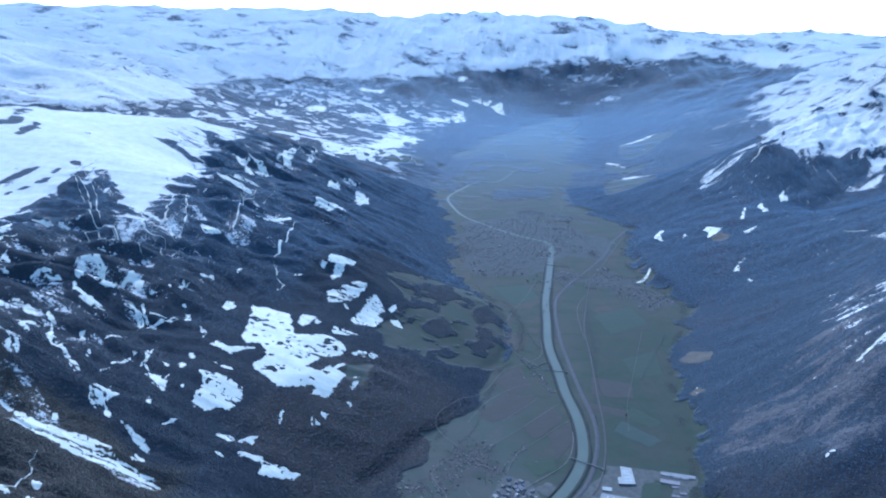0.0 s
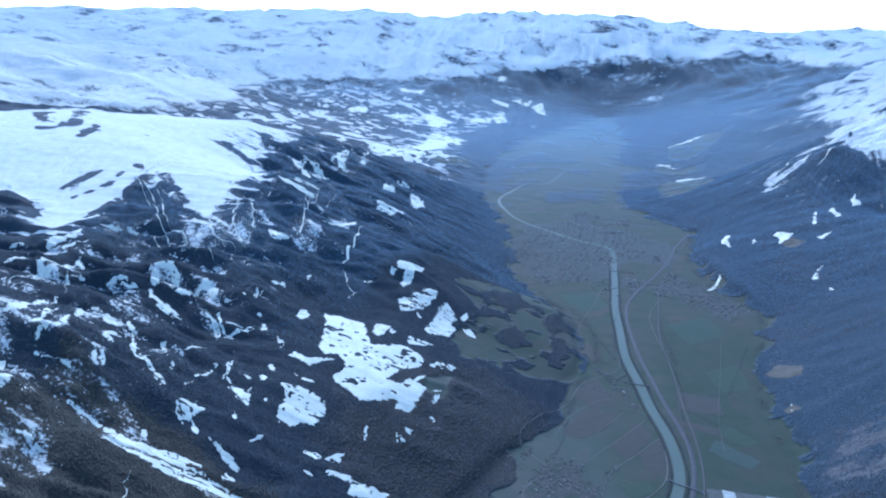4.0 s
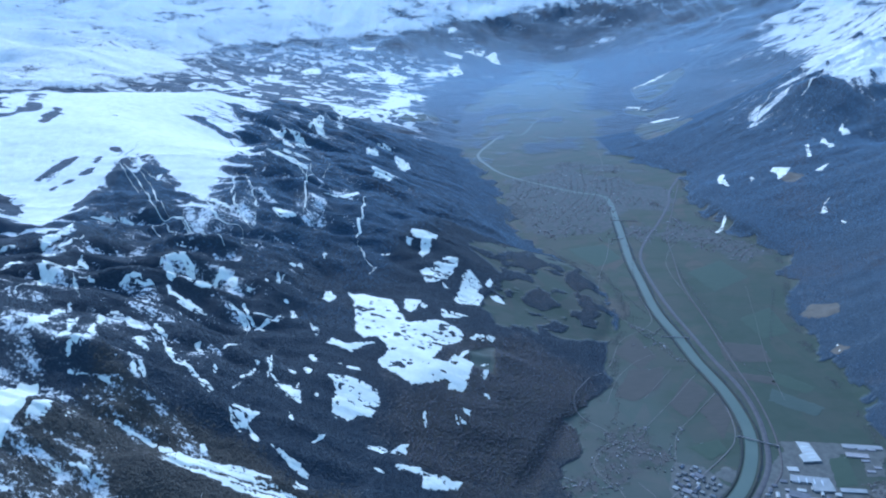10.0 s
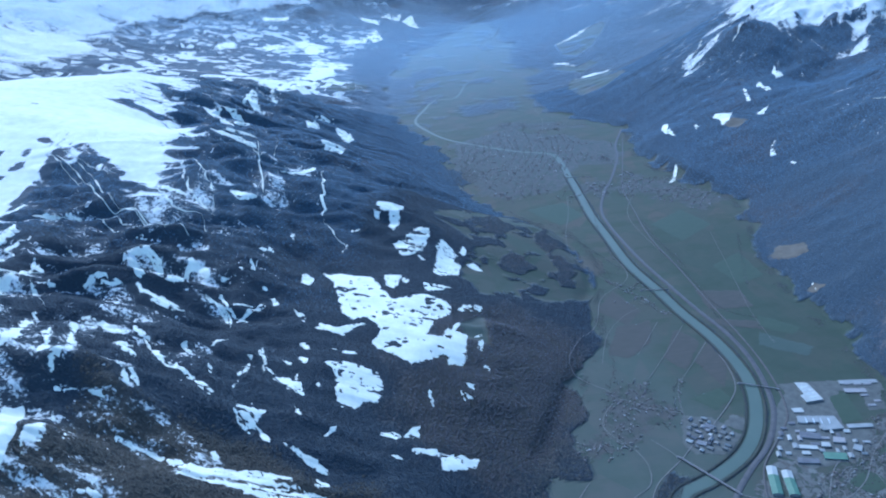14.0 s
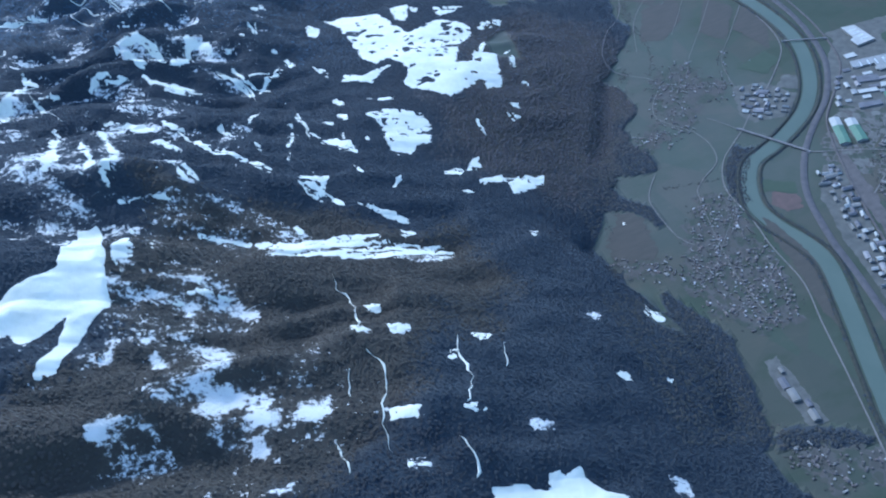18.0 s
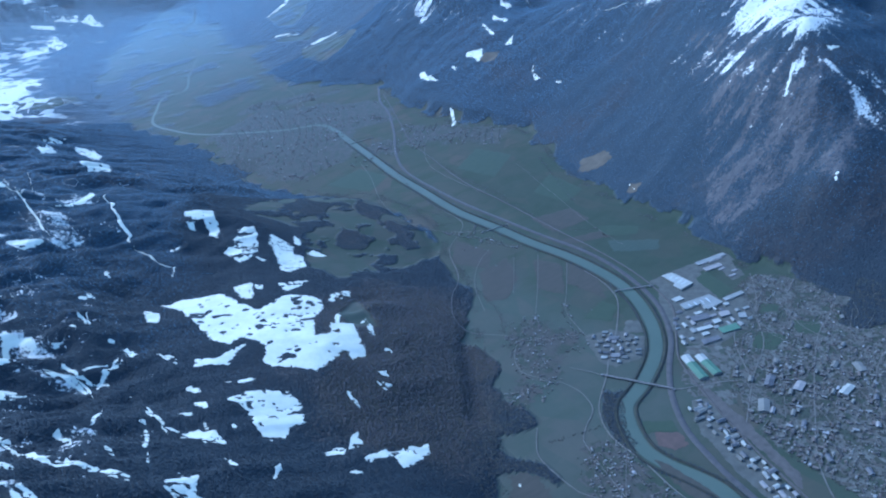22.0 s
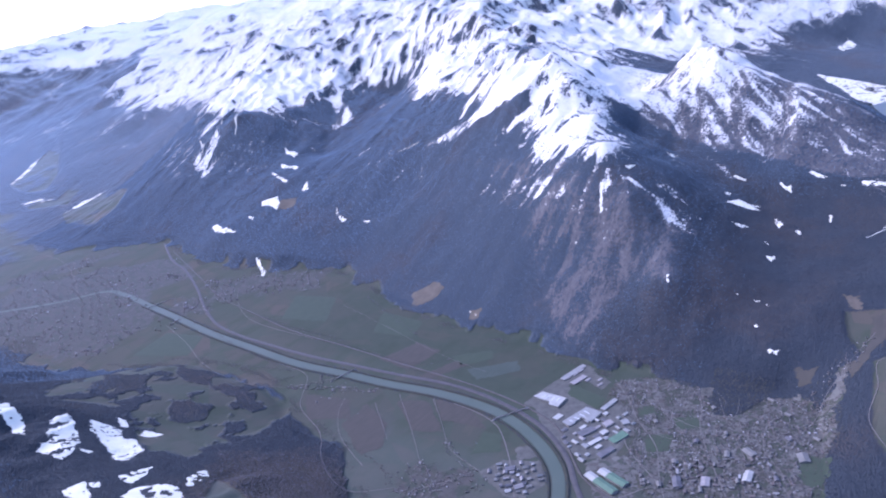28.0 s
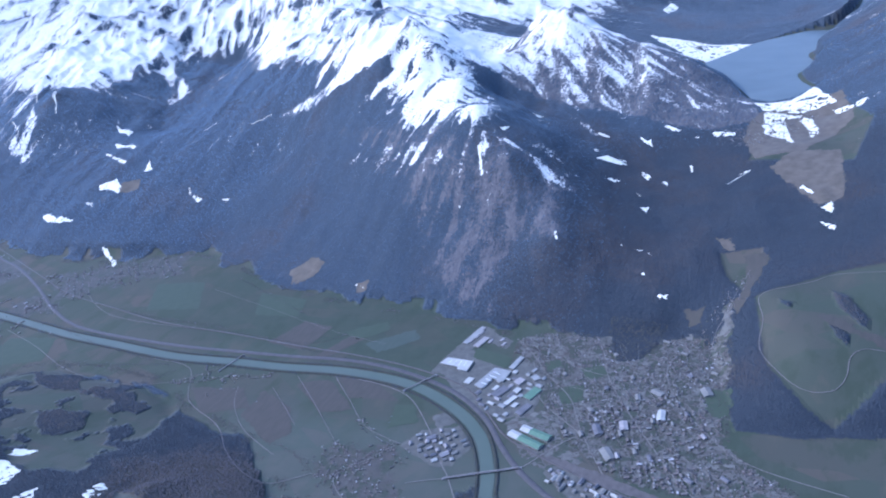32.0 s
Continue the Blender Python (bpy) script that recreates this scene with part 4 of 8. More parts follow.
SNOWY = snow_cover(XX, YY, ZZ) - ON_CAP * (0.22 * ease(HUMP, 0.5, 2.2) * ease(ridged(XX / 60, YY / 60, 3, 175), -0.1, 0.5) * ease(ZZ, 90, 130) + 0.34 * ease(SLOPE, 0.8, 1.4)
                                           + 0.14 * ease(ridged(XX / 34, YY / 34, 4, 171), 0.15, 0.7) * ease(ZZ, 100, 140) * ease(np.hypot(XX + 100, YY), 1500, 900))
store(ground.data, "rock", rock_bare(XX, YY, ZZ))
store(ground.data, "wood", wooded(XX, YY, ZZ))
store(ground.data, "torn", FARNESS)
store(ground.data, "frayed", 1 - 0.45 * ease(inside(XX, YY, SNOW_CAP), 30, 5))
THIN = 0.85 * np.maximum(np.maximum(ease(inside(XX, YY, PEAK_FACE), 8, -8), 0.5 * ease(inside(XX, YY, SNOW_LIE[0][2]), 20, 0) * ease(ZZ, 108, 92)), 0.6 * ease(XX, 300, 420) * ease(ZZ, 100, 140) * ease(np.hypot(XX, YY), 1600, 1200))
store(ground.data, "dense", dark_wood(XX, YY))
store(ground.data, "hazy_meadow", ease(XX + 12 * fbm(XX / 30, YY / 30, 2, 360), -40, -80) * ease(YY, 150, 90) * ease(YY, -130, -70))
store(ground.data, "lush", ease(XX + 12 * fbm(XX / 30, YY / 30, 2, 361), -10, 8) * ease(YY, 330, 230) * ease(YY, -30, 10))
# nearer floor on the left, where less haze is put into the tone
store(ground.data, "near_floor", ease(-XX, 40, 130) * near_wood(XX, YY))
store(ground.data, "larches", ease(-XX, 40, 130) * near_wood(XX, YY) * np.maximum(larch_share(XX, YY), beech_share(XX, YY)))
store(ground.data, "farms", ease(YY, 900, 1050) * ease(-XX, 120, 230) * ease(ZZ, 12, 28) * ease(ZZ, 165, 120) * ease(YY, 2600, 2200))
# amount of added haze by distance, less on the high left slopes
store(ground.data, "haze_sheen", ease(np.hypot(XX + 100, YY), 350, 2300) * (1 - 0.8 * ease(ZZ, 15, 70) * ease(-XX, 60, 260) * ease(np.hypot(XX, YY), 2600, 1700)))


# ---- water and roads ----
def curve_through(points, gap):
    """A smooth line through the points, in even steps."""
    p = np.array([points[0]] + list(points) + [points[-1]], float)
    out = []
    for a, b, c, d in zip(p[:-3], p[1:-2], p[2:-1], p[3:]):
        n = max(2, int(np.linalg.norm(c - b) / gap))
        t = np.linspace(0, 1, n, endpoint=False)[:, None]
        out.append(0.5 * (2 * b + (c - a) * t + (2 * a - 5 * b + 4 * c - d) * t ** 2 + (3 * b - a - 3 * c + d) * t ** 3))
    out.append(p[-1:])
    return np.concatenate(out)


def ribbon(name, points, width, lift, material, label, category, flat=None, gap=4.0, kind="structure", shape=((-0.5, 0.0), (0.5, 0.0))):
    """A band along a line, laid on the ground; shape: its cross-section, in widths and metres."""
    c = curve_through(points, gap)
    t = np.gradient(c, axis=0)
    t /= np.linalg.norm(t, axis=1)[:, None] + 1e-9
    side = np.stack([t[:, 1], -t[:, 0]], 1)
    if isinstance(width, tuple):        # near and far width, and where it changes
        width = np.interp(c[:, 1], width[2:], width[:2])[:, None]
    z = height_at(c[:, 0], c[:, 1]) if flat is None else np.full(len(c), flat)
    rows = [np.column_stack([c + side * (s * width), z + lift + h]) for s, h in shape]
    if flat is None:
        for r, (s, h) in zip(rows, shape):
            r[:, 2] = np.maximum(r[:, 2], height_at(r[:, 0], r[:, 1]) + lift + h)
    v = np.stack(rows, 1).reshape(-1, 3)
    f = sheet_faces(len(shape), len(c))[:, ::-1]
    ob = link_mesh(name, v, f, material, smooth=True)
    return tagged(ob, label, category, kind=kind)


RIVER_LINE = [(-90, -1450), (-130, -1000), (-120, -700), (-150, -420), (-138, -300), (-131, -225), (-125, -200), (-112, -161), (-105, -133), (-111, -105), (-110, -88), (-98, -66), (-80, -58), (-55, -42), (-36, -16), (-22, 22),
              (-19, 70), (-24, 120), (-26, 159), (-30, 216), (-27, 283), (-24, 345), (-16, 420), (-8, 500), (-2, 560), (-6, 605), (-48, 648), (-119, 757), (-148, 850), (-160, 936), (-137, 1031), (-110, 1112), (-69, 1118), (-33, 1253), (3, 1365), (48, 1523), (54, 1699), (106, 1803), (112, 1987), (180, 2150), (260, 2500)]
ribbon("river", RIVER_LINE, (6.7, 4.4, 540, 760), 0.14, RIVER, "milky green river winding along the valley floor", "river", gap=3.0)
shore_ring = curve_through(LAKE_SHORE + LAKE_SHORE[:1], 8.0)[:-1]
lake_mesh = bpy.data.meshes.new("lake")
lake_mesh.from_pydata([(x, y, 38.3) for x, y in shore_ring[::-1]], [], [tuple(range(len(shore_ring)))])
lake_mesh.materials.append(LAKE)
lake = new("lake", lake_mesh)
tagged(lake, "still blue-grey mountain lake between snowy shores", "lake", kind="structure")

# ---- snow lying on meadows and in gullies ----
OPEN_STEP = 1.5
OPEN_X, OPEN_Y = np.arange(-720, 720, OPEN_STEP), np.arange(-660, 1450, OPEN_STEP)
CLEARED = np.zeros((len(OPEN_Y), len(OPEN_X)), bool)    # open ground, where no trees stand


def clear_ground(poly, margin=0.5):
    p = np.array(poly)
    i0, i1 = np.searchsorted(OPEN_X, [p[:, 0].min() - 3, p[:, 0].max() + 3])
    j0, j1 = np.searchsorted(OPEN_Y, [p[:, 1].min() - 3, p[:, 1].max() + 3])
    if i1 > i0 and j1 > j0:
        x, y = np.meshgrid(OPEN_X[i0:i1], OPEN_Y[j0:j1])
        CLEARED[j0:j1, i0:i1] |= inside(x, y, list(poly)) < margin


def draped(poly, lift, fray, holes, seed):
    """A blanket over the ground within a frayed outline, thin at its rim."""
    p = np.array(poly)
    size = max(np.ptp(p[:, 0]), np.ptp(p[:, 1]))
    step = min(max(0.5, size / 120), 5.0)
    pad = fray * 2 + step * 2
    gx, gy = np.arange(p[:, 0].min() - pad, p[:, 0].max() + pad, step), np.arange(p[:, 1].min() - pad, p[:, 1].max() + pad, step)
    x, y = np.meshgrid(gx, gy)

    wide = 1.0 if p[:, 1].mean() < 700 else 4.0

    def rim(x, y):
        d = inside(x, y, list(poly)) + fray * (1.2 * fbm(x / (4 + size / 12), y / (4 + size / 12), 3, seed) + 0.9 * fbm(x / 2.2, y / 1.7, 3, seed + 9, 0.7))
        if holes == 1:
            d = np.maximum(d, (fbm(x / (7 * wide), y / (6 * wide), 3, seed + 20, 0.6) - 0.33) * 12 * wide)
            d = np.maximum(d, (0.020 - np.abs(fbm(x / (17 * wide), y / (10 * wide), 3, seed + 30))) * 14 * wide)
            d = np.maximum(d, (fbm(x / (2.6 * wide), y / (2.4 * wide), 3, seed + 40, 0.7) - 0.47) * 4 * wide)
        if holes == 2:
            d = np.maximum(d, (fbm((x + 0.25 * y) / 12, (y - 0.25 * x) / 1.5, 4, seed + 20, 0.72) + 0.0) * 6)
        if holes == 3:
            d = np.maximum(d, (fbm(x / 2.6, y / 2.0, 4, seed + 20, 0.75) - 0.14) * 4)
        return d
    d = rim(x, y)
    e = 0.05
    gxd, gyd = (rim(x + e, y) - d) / e, (rim(x, y + e) - d) / e
    n = np.maximum(gxd ** 2 + gyd ** 2, 0.3)
    push = np.where(d > 0, np.minimum(d, step * 1.2) / n, 0)
    x, y = x - push * gxd, y - push * gyd
    z = height_at(x, y) + 0.10 + lift * np.clip(-d / 1.2, 0, 1)
    f = sheet_faces(len(gx), len(gy))
    keep = (d.ravel()[f] < 0).sum(1) > 1
    f = f[keep]
    if not len(f):
        return None
    used = np.unique(f)
    back = np.full(x.size, -1)
    back[used] = np.arange(len(used))
    return np.stack([x, y, z], -1).reshape(-1, 3)[used], back[f]


def thin_snow(poly, much, veil):
    """Broken snow on the ground itself, in streaks down the slope."""
    p = np.array(poly)
    i0, i1 = np.searchsorted(GX, [p[:, 0].min() - 9, p[:, 0].max() + 9])
    j0, j1 = np.searchsorted(GY, [p[:, 1].min() - 9, p[:, 1].max() + 9])
    x, y = XX[j0:j1, i0:i1], YY[j0:j1, i0:i1]
    d = inside(x, y, list(poly)) + 2.0 * fbm(x / 7, y / 7, 3, 191)
    within = ease(d, 3.5, -2.0)
    SNOWY[j0:j1, i0:i1] = np.maximum(SNOWY[j0:j1, i0:i1], (much + 0.42 * fall_at(x, y)) * within)
    THIN[j0:j1, i0:i1] = np.maximum(THIN[j0:j1, i0:i1], veil * within)


def snow_field(poly, torn=False, clean=False, ragged=False, dusty=False, banded=False):
    if torn or ragged or dusty:
        thin_snow(poly, 0.68 if ragged else 0.46 if torn else 0.335, 0.2 if ragged else 0.5)
        return
    if banded:
        thin_snow(poly, 0.40, 0.5)
    p = np.array(poly)
    size = max(np.ptp(p[:, 0]), np.ptp(p[:, 1]))
    made = draped(poly, 0.16, 0.5 if clean else (0.9 + min(size, 70) * 0.012) * (1 if p[:, 1].mean() < 700 else 4), 0 if clean else 2 if banded else 1 if size > 11 else 3, int(abs(p[0, 0] * 7 + p[0, 1] * 3)) % 900)
    clear_ground(poly)
    if made:
        ob = link_mesh("snow_field", made[0], made[1], SNOW, smooth=True)
        area = "broad" if size > 60 else "small" if size < 14 else "narrow" if min(np.ptp(p[:, 0]), np.ptp(p[:, 1])) < 0.35 * size else "patchy"
        tagged(ob, area + " white snow field lying between dark spruce woods", "snow field", group="snow fields on the slopes")


def snow_chute(line, width):
    c = curve_through(line, 2.0)
    t = np.gradient(c, axis=0)
    t /= np.linalg.norm(t, axis=1)[:, None] + 1e-9
    side = np.stack([t[:, 1], -t[:, 0]], 1)
    u = np.linspace(0, 1, len(c))
    half = width * np.maximum(0.03, 0.14 + 0.24 * value_noise(u * 9, u * 0 + line[0][0], 5) + 0.22 * value_noise(u * 34, u * 0 + line[0][1], 6))[:, None] * np.minimum(1, 6 * np.minimum(u, 1 - u) + 0.25)[:, None]
    c = c + side * ((value_noise(u * 12, u * 0 + line[0][1], 8) * 0.6 + value_noise(u * 29, u * 0 + line[0][1], 9) * 0.35) * width)[:, None]
    rows = []
    for s, h in ((-1.0, 0.15), (-0.4, 0.5), (0.4, 0.5), (1.0, 0.15)):
        q = c + side * half * s
        rows.append(np.column_stack([q, height_at(q[:, 0], q[:, 1]) + h]))
    v = np.stack(rows, 1).reshape(-1, 3)
    ob = link_mesh("snow_chute", v, sheet_faces(4, len(c))[:, ::-1], SNOW, smooth=True)
    tagged(ob, "thin white snow-filled gully running down the forest", "snow chute", group="snow gullies on the slopes")
    edge = np.concatenate([c + side * half * 1.2, (c - side * half * 1.2)[::-1]])
    clear_ground([tuple(q) for q in edge])


snow_field([(-272.1, 140.3), (-259.0, 137.6), (-240.1, 127.0), (-229.0, 101.3), (-226.0, 94.2), (-216.7, 98.6), (-201.1, 110.9), (-193.8, 105.8), (-188.6, 93.0), (-202.2, 70.7), (-208.8, 49.7), (-198.7, 53.4), (-195.1, 66.2), (-184.1, 62.4), (-189.8, 28.9), (-199.5, 26.0), (-200.0, 33.9), (-207.5, 27.7), (-220.1, 19.7), (-229.4, 27.6), (-239.3, 30.4), (-239.7, 38.9), (-234.2, 49.2), (-239.3, 57.9), (-243.5, 63.0), (-251.0, 56.8), (-256.0, 63.8), (-259.6, 84.5), (-261.8, 100.2)])
snow_field([(-230.6, 133.0), (-218.9, 131.1), (-221.2, 120.1), (-224.7, 110.5), (-230.5, 115.4)])
snow_field([(-218.2, 130.0), (-213.1, 125.8), (-215.9, 120.6), (-219.0, 123.2)])
snow_field([(-204.0, 127.4), (-184.5, 129.1), (-194.4, 120.2), (-205.1, 113.8)])
snow_field([(-184.9, 94.2), (-181.3, 102.6), (-166.0, 110.9), (-169.0, 101.2), (-178.3, 95.5)])
snow_field([(-271.2, 52.7), (-260.5, 46.8), (-252.3, 52.2), (-244.1, 53.9), (-256.3, 40.3), (-271.4, 44.6)])
snow_field([(-264.7, 5.8), (-258.3, 11.8), (-247.4, 11.2), (-237.5, 7.8), (-236.6, -4.2), (-239.9, -13.9), (-245.7, -16.5), (-250.4, -24.3), (-258.8, -25.8), (-259.8, -16.3), (-259.8, -3.1)])
snow_field([(-229.3, 248.2), (-209.3, 259.0), (-213.5, 221.0), (-220.4, 202.3), (-222.5, 207.9), (-222.3, 220.2), (-227.5, 223.6), (-231.2, 236.3)])
snow_field([(-233.2, 224.4), (-228.3, 221.2), (-230.9, 213.6), (-233.7, 216.6)])
snow_field([(-222.0, 184.6), (-212.5, 189.7), (-203.7, 210.1), (-192.6, 213.7), (-193.0, 204.1), (-201.4, 179.4), (-206.8, 171.4), (-216.2, 166.2)])
snow_field([(-204.8, 172.2), (-199.2, 167.2), (-201.9, 165.3)])
snow_field([(-182.8, 206.9), (-176.7, 200.7), (-174.0, 192.7), (-178.0, 181.1), (-171.5, 179.1), (-177.5, 158.6), (-190.7, 147.1), (-196.0, 150.6), (-189.7, 180.2), (-188.8, 193.0)])
snow_field([(-166.9, 214.6), (-164.3, 205.6), (-168.8, 194.4), (-170.6, 198.4)])
snow_field([(-169.8, 184.1), (-161.4, 189.5), (-156.8, 178.8), (-165.8, 179.3)])
snow_field([(-192.4, 68.8), (-184.4, 80.9), (-188.4, 66.3), (-192.5, 61.8)])
snow_field([(-178.9, 63.0), (-172.7, 70.3), (-174.3, 63.9)])
snow_field([(-177.1, 58.6), (-174.4, 60.2), (-175.9, 51.5), (-177.9, 49.8)])
snow_field([(-191.1, 15.5), (-186.8, 15.8), (-187.0, 11.8), (-190.5, 12.3)])
snow_field([(-195.2, 10.2), (-192.8, 1.7), (-194.8, 3.1)])
snow_field([(-261.4, 23.6), (-250.1, 23.5), (-252.7, 19.2)])
snow_field([(-282.9, 113.5), (-276.9, 114.0), (-278.0, 99.1), (-282.8, 101.4)])
snow_field([(-278.9, 13.4), (-274.1, 10.3), (-274.3, 4.1), (-279.2, 8.2)])
snow_field([(-284.5, -14.0), (-275.6, -17.3), (-274.2, -24.8), (-281.2, -24.8)])
snow_field([(-314.2, 641.0), (-301.7, 646.9), (-297.8, 627.1), (-310.7, 616.0)])
snow_field([(-275.7, 657.3), (-259.5, 650.0), (-262.8, 609.8), (-276.3, 629.2)])
snow_field([(-336.7, 216.7), (-329.8, 213.1), (-320.5, 208.6), (-323.4, 203.1), (-331.6, 203.8), (-335.2, 203.6)])
snow_field([(-282.4, 125.8), (-276.1, 107.6), (-279.4, 99.1), (-282.9, 106.8)])
snow_field([(-355.6, 82.4), (-348.9, 82.1), (-345.3, 62.4), (-351.2, 60.9)], torn=True)
snow_field([(-349.4, 85.9), (-342.6, 89.6), (-335.0, 89.5), (-333.6, 78.3), (-338.9, 69.8), (-346.1, 83.1)], torn=True)
snow_field([(-381.4, 87.7), (-368.9, 90.2), (-361.3, 85.3), (-358.3, 61.4), (-364.0, 60.9), (-368.0, 54.5), (-371.4, 59.8)], torn=True)
snow_field([(-359.7, 49.3), (-349.4, 51.0), (-340.9, 42.9), (-347.1, 41.7)], torn=True)
snow_field([(-391.1, 49.7), (-383.6, 51.6), (-385.5, 45.7), (-374.6, 49.0), (-375.8, 45.9), (-391.1, 42.7)], torn=True)
snow_field([(-377.6, 10.3), (-362.7, 2.6), (-353.4, -4.0), (-354.0, -9.3), (-363.6, -5.8), (-376.3, 6.9)], torn=True)
snow_field([(-377.0, -11.8), (-376.7, -5.5), (-358.7, -57.1), (-361.0, -65.0), (-364.7, -69.3), (-366.8, -68.5), (-361.1, -61.6)], torn=True)
snow_field([(-363.8, -69.2), (-361.2, -71.1), (-354.6, -71.7), (-355.5, -73.5), (-363.9, -75.2)], torn=True)
snow_field([(-386.8, -60.0), (-392.9, -28.3), (-397.7, 6.4), (-386.3, -23.3), (-379.4, -58.9), (-385.0, -65.0)], torn=True)
snow_field([(-374.7, -66.4), (-371.6, -54.3), (-369.5, -65.5), (-373.5, -69.2)], torn=True)
snow_field([(-404.1, -139.7), (-389.3, -127.8), (-379.9, -121.8), (-375.1, -117.9), (-376.6, -88.9), (-371.4, -84.9), (-362.7, -110.0), (-362.5, -123.5), (-361.8, -134.7), (-367.3, -142.9), (-370.2, -150.2), (-373.3, -162.1), (-377.5, -166.5), (-377.9, -164.3), (-374.2, -146.0), (-372.7, -137.7), (-379.4, -147.0), (-382.9, -151.4), (-387.2, -145.9), (-399.0, -157.3)], clean=True)
snow_field([(-361.4, -110.5), (-355.6, -105.2), (-355.2, -114.2), (-357.6, -118.9)], torn=True)
snow_field([(-355.7, -14.6), (-349.9, -13.7), (-344.3, -38.7)], torn=True)
snow_field([(-343.4, -52.9), (-338.8, -57.9), (-336.0, -64.2), (-339.8, -64.0)], torn=True)
snow_field([(-334.2, -36.4), (-327.1, -38.3), (-328.9, -43.3)], torn=True)
snow_field([(-331.7, -6.9), (-328.5, -8.1), (-329.5, -12.9)], torn=True)
snow_field([(-458.2, 91.3), (-452.3, 105.3), (-453.1, 127.9), (-447.9, 96.2), (-444.9, 67.9)], torn=True)
snow_field([(-432.0, 41.1), (-434.3, 75.3), (-428.0, 78.8), (-427.0, 43.5)], torn=True)
snow_field([(-464.3, 97.0), (-468.8, 130.4), (-464.7, 141.4), (-457.1, 105.5), (-462.9, 93.0)], torn=True)
snow_field([(-336.1, -127.0), (-330.7, -129.2), (-333.7, -129.8)], torn=True)
snow_field([(-318.6, -104.5), (-310.3, -92.7), (-292.0, -88.1), (-274.3, -90.0), (-255.2, -90.6), (-249.8, -93.6), (-253.3, -102.5), (-270.1, -103.8), (-290.4, -106.4), (-300.5, -103.6), (-308.4, -104.5)], banded=True)
snow_field([(-279.8, -66.9), (-265.3, -71.5), (-259.3, -76.7), (-267.9, -75.3)])
snow_field([(-268.0, -83.9), (-261.3, -83.5), (-265.9, -87.3)])
snow_field([(-223.7, -26.4), (-219.7, -25.2), (-221.8, -32.6), (-229.0, -37.0)])
snow_field([(-239.8, -39.7), (-230.2, -36.5), (-231.9, -40.6)])
snow_field([(-225.9, -45.2), (-213.1, -38.5), (-212.9, -41.5), (-223.6, -47.6)])
snow_field([(-212.7, -44.2), (-203.5, -37.0), (-197.6, -37.8), (-201.4, -46.4), (-211.3, -52.3)])
snow_field([(-214.8, -85.1), (-209.4, -82.2), (-212.6, -88.4)])
snow_field([(-296.6, -55.5), (-292.3, -56.6), (-291.3, -62.7), (-295.5, -62.6)])
snow_field([(-335.4, -125.6), (-325.8, -129.8), (-322.7, -136.8), (-328.2, -134.8), (-332.8, -131.1)], torn=True)
snow_field([(-339.1, -148.0), (-333.5, -148.3), (-330.1, -153.3), (-330.7, -167.8), (-334.5, -165.0)], torn=True)
snow_field([(-336.3, -170.0), (-329.8, -170.5), (-326.2, -174.1), (-328.0, -177.5), (-335.9, -172.6)], torn=True)
snow_field([(-340.7, -179.8), (-335.0, -175.2), (-331.2, -179.3), (-330.7, -185.6), (-333.9, -190.4), (-336.8, -189.5), (-334.1, -184.7), (-339.2, -181.1)], torn=True)
snow_field([(-325.0, -177.4), (-319.1, -176.8), (-316.2, -183.6), (-318.1, -189.6), (-323.1, -187.7), (-325.6, -182.4)], torn=True)
snow_field([(-332.6, -188.6), (-327.2, -189.2), (-328.8, -191.6), (-332.5, -191.8)], torn=True)
snow_field([(-326.7, -191.1), (-319.2, -190.4), (-323.9, -194.7), (-326.8, -193.4)], torn=True)
snow_field([(-348.0, -173.3), (-342.6, -174.7), (-343.5, -178.4), (-346.9, -177.0)], torn=True)
snow_field([(-362.5, -186.4), (-359.4, -178.6), (-352.3, -181.1), (-346.3, -183.8), (-349.9, -184.8), (-355.0, -183.5), (-361.0, -188.7)], torn=True)
snow_field([(-312.3, -177.8), (-303.8, -177.9), (-304.8, -181.6), (-310.2, -182.0)], torn=True)
snow_field([(-295.0, -143.4), (-288.6, -151.1), (-285.1, -153.3), (-288.8, -156.0)])
snow_field([(-281.1, -149.6), (-273.5, -149.5), (-273.2, -152.9), (-278.6, -155.8)])
snow_field([(-287.5, -135.5), (-281.7, -137.9), (-282.3, -141.0)])
snow_field([(-253.1, -151.8), (-247.5, -151.6), (-248.9, -156.4), (-252.9, -156.4)])
snow_field([(-264.7, -162.7), (-260.2, -162.3), (-260.0, -166.7), (-264.0, -167.2)])
snow_field([(-265.4, -190.1), (-258.5, -188.0), (-257.4, -190.3), (-259.5, -193.0), (-263.8, -191.7)])
snow_field([(-286.5, -184.7), (-273.6, -189.9), (-275.8, -193.1), (-286.1, -190.1)])
snow_field([(-284.8, -204.7), (-277.9, -205.3), (-277.7, -207.6), (-283.2, -207.5)])
snow_field([(-214.0, -87.6), (-210.8, -90.5), (-213.9, -92.7)])
snow_field([(-209.6, -40.5), (-192.1, -36.1), (-194.4, -42.2), (-209.5, -52.5)])
snow_field([(-168.4, -68.1), (-164.7, -73.1), (-168.1, -73.9)])
snow_field([(-451, 1209), (-450, 1274), (-426, 1277), (-382, 1280), (-338, 1281), (-341, 1199), (-387, 1145), (-424, 1161)])
snow_field([(-374, 1290), (-373, 1645), (-315, 1680), (-314, 1495), (-344, 1275)])
snow_field([(-382, 1659), (-373, 1793), (-272, 1733), (-287, 1615)])
snow_field([(-455, 2135), (-423, 2190), (-360, 2113), (-357, 1980), (-393, 1907)])
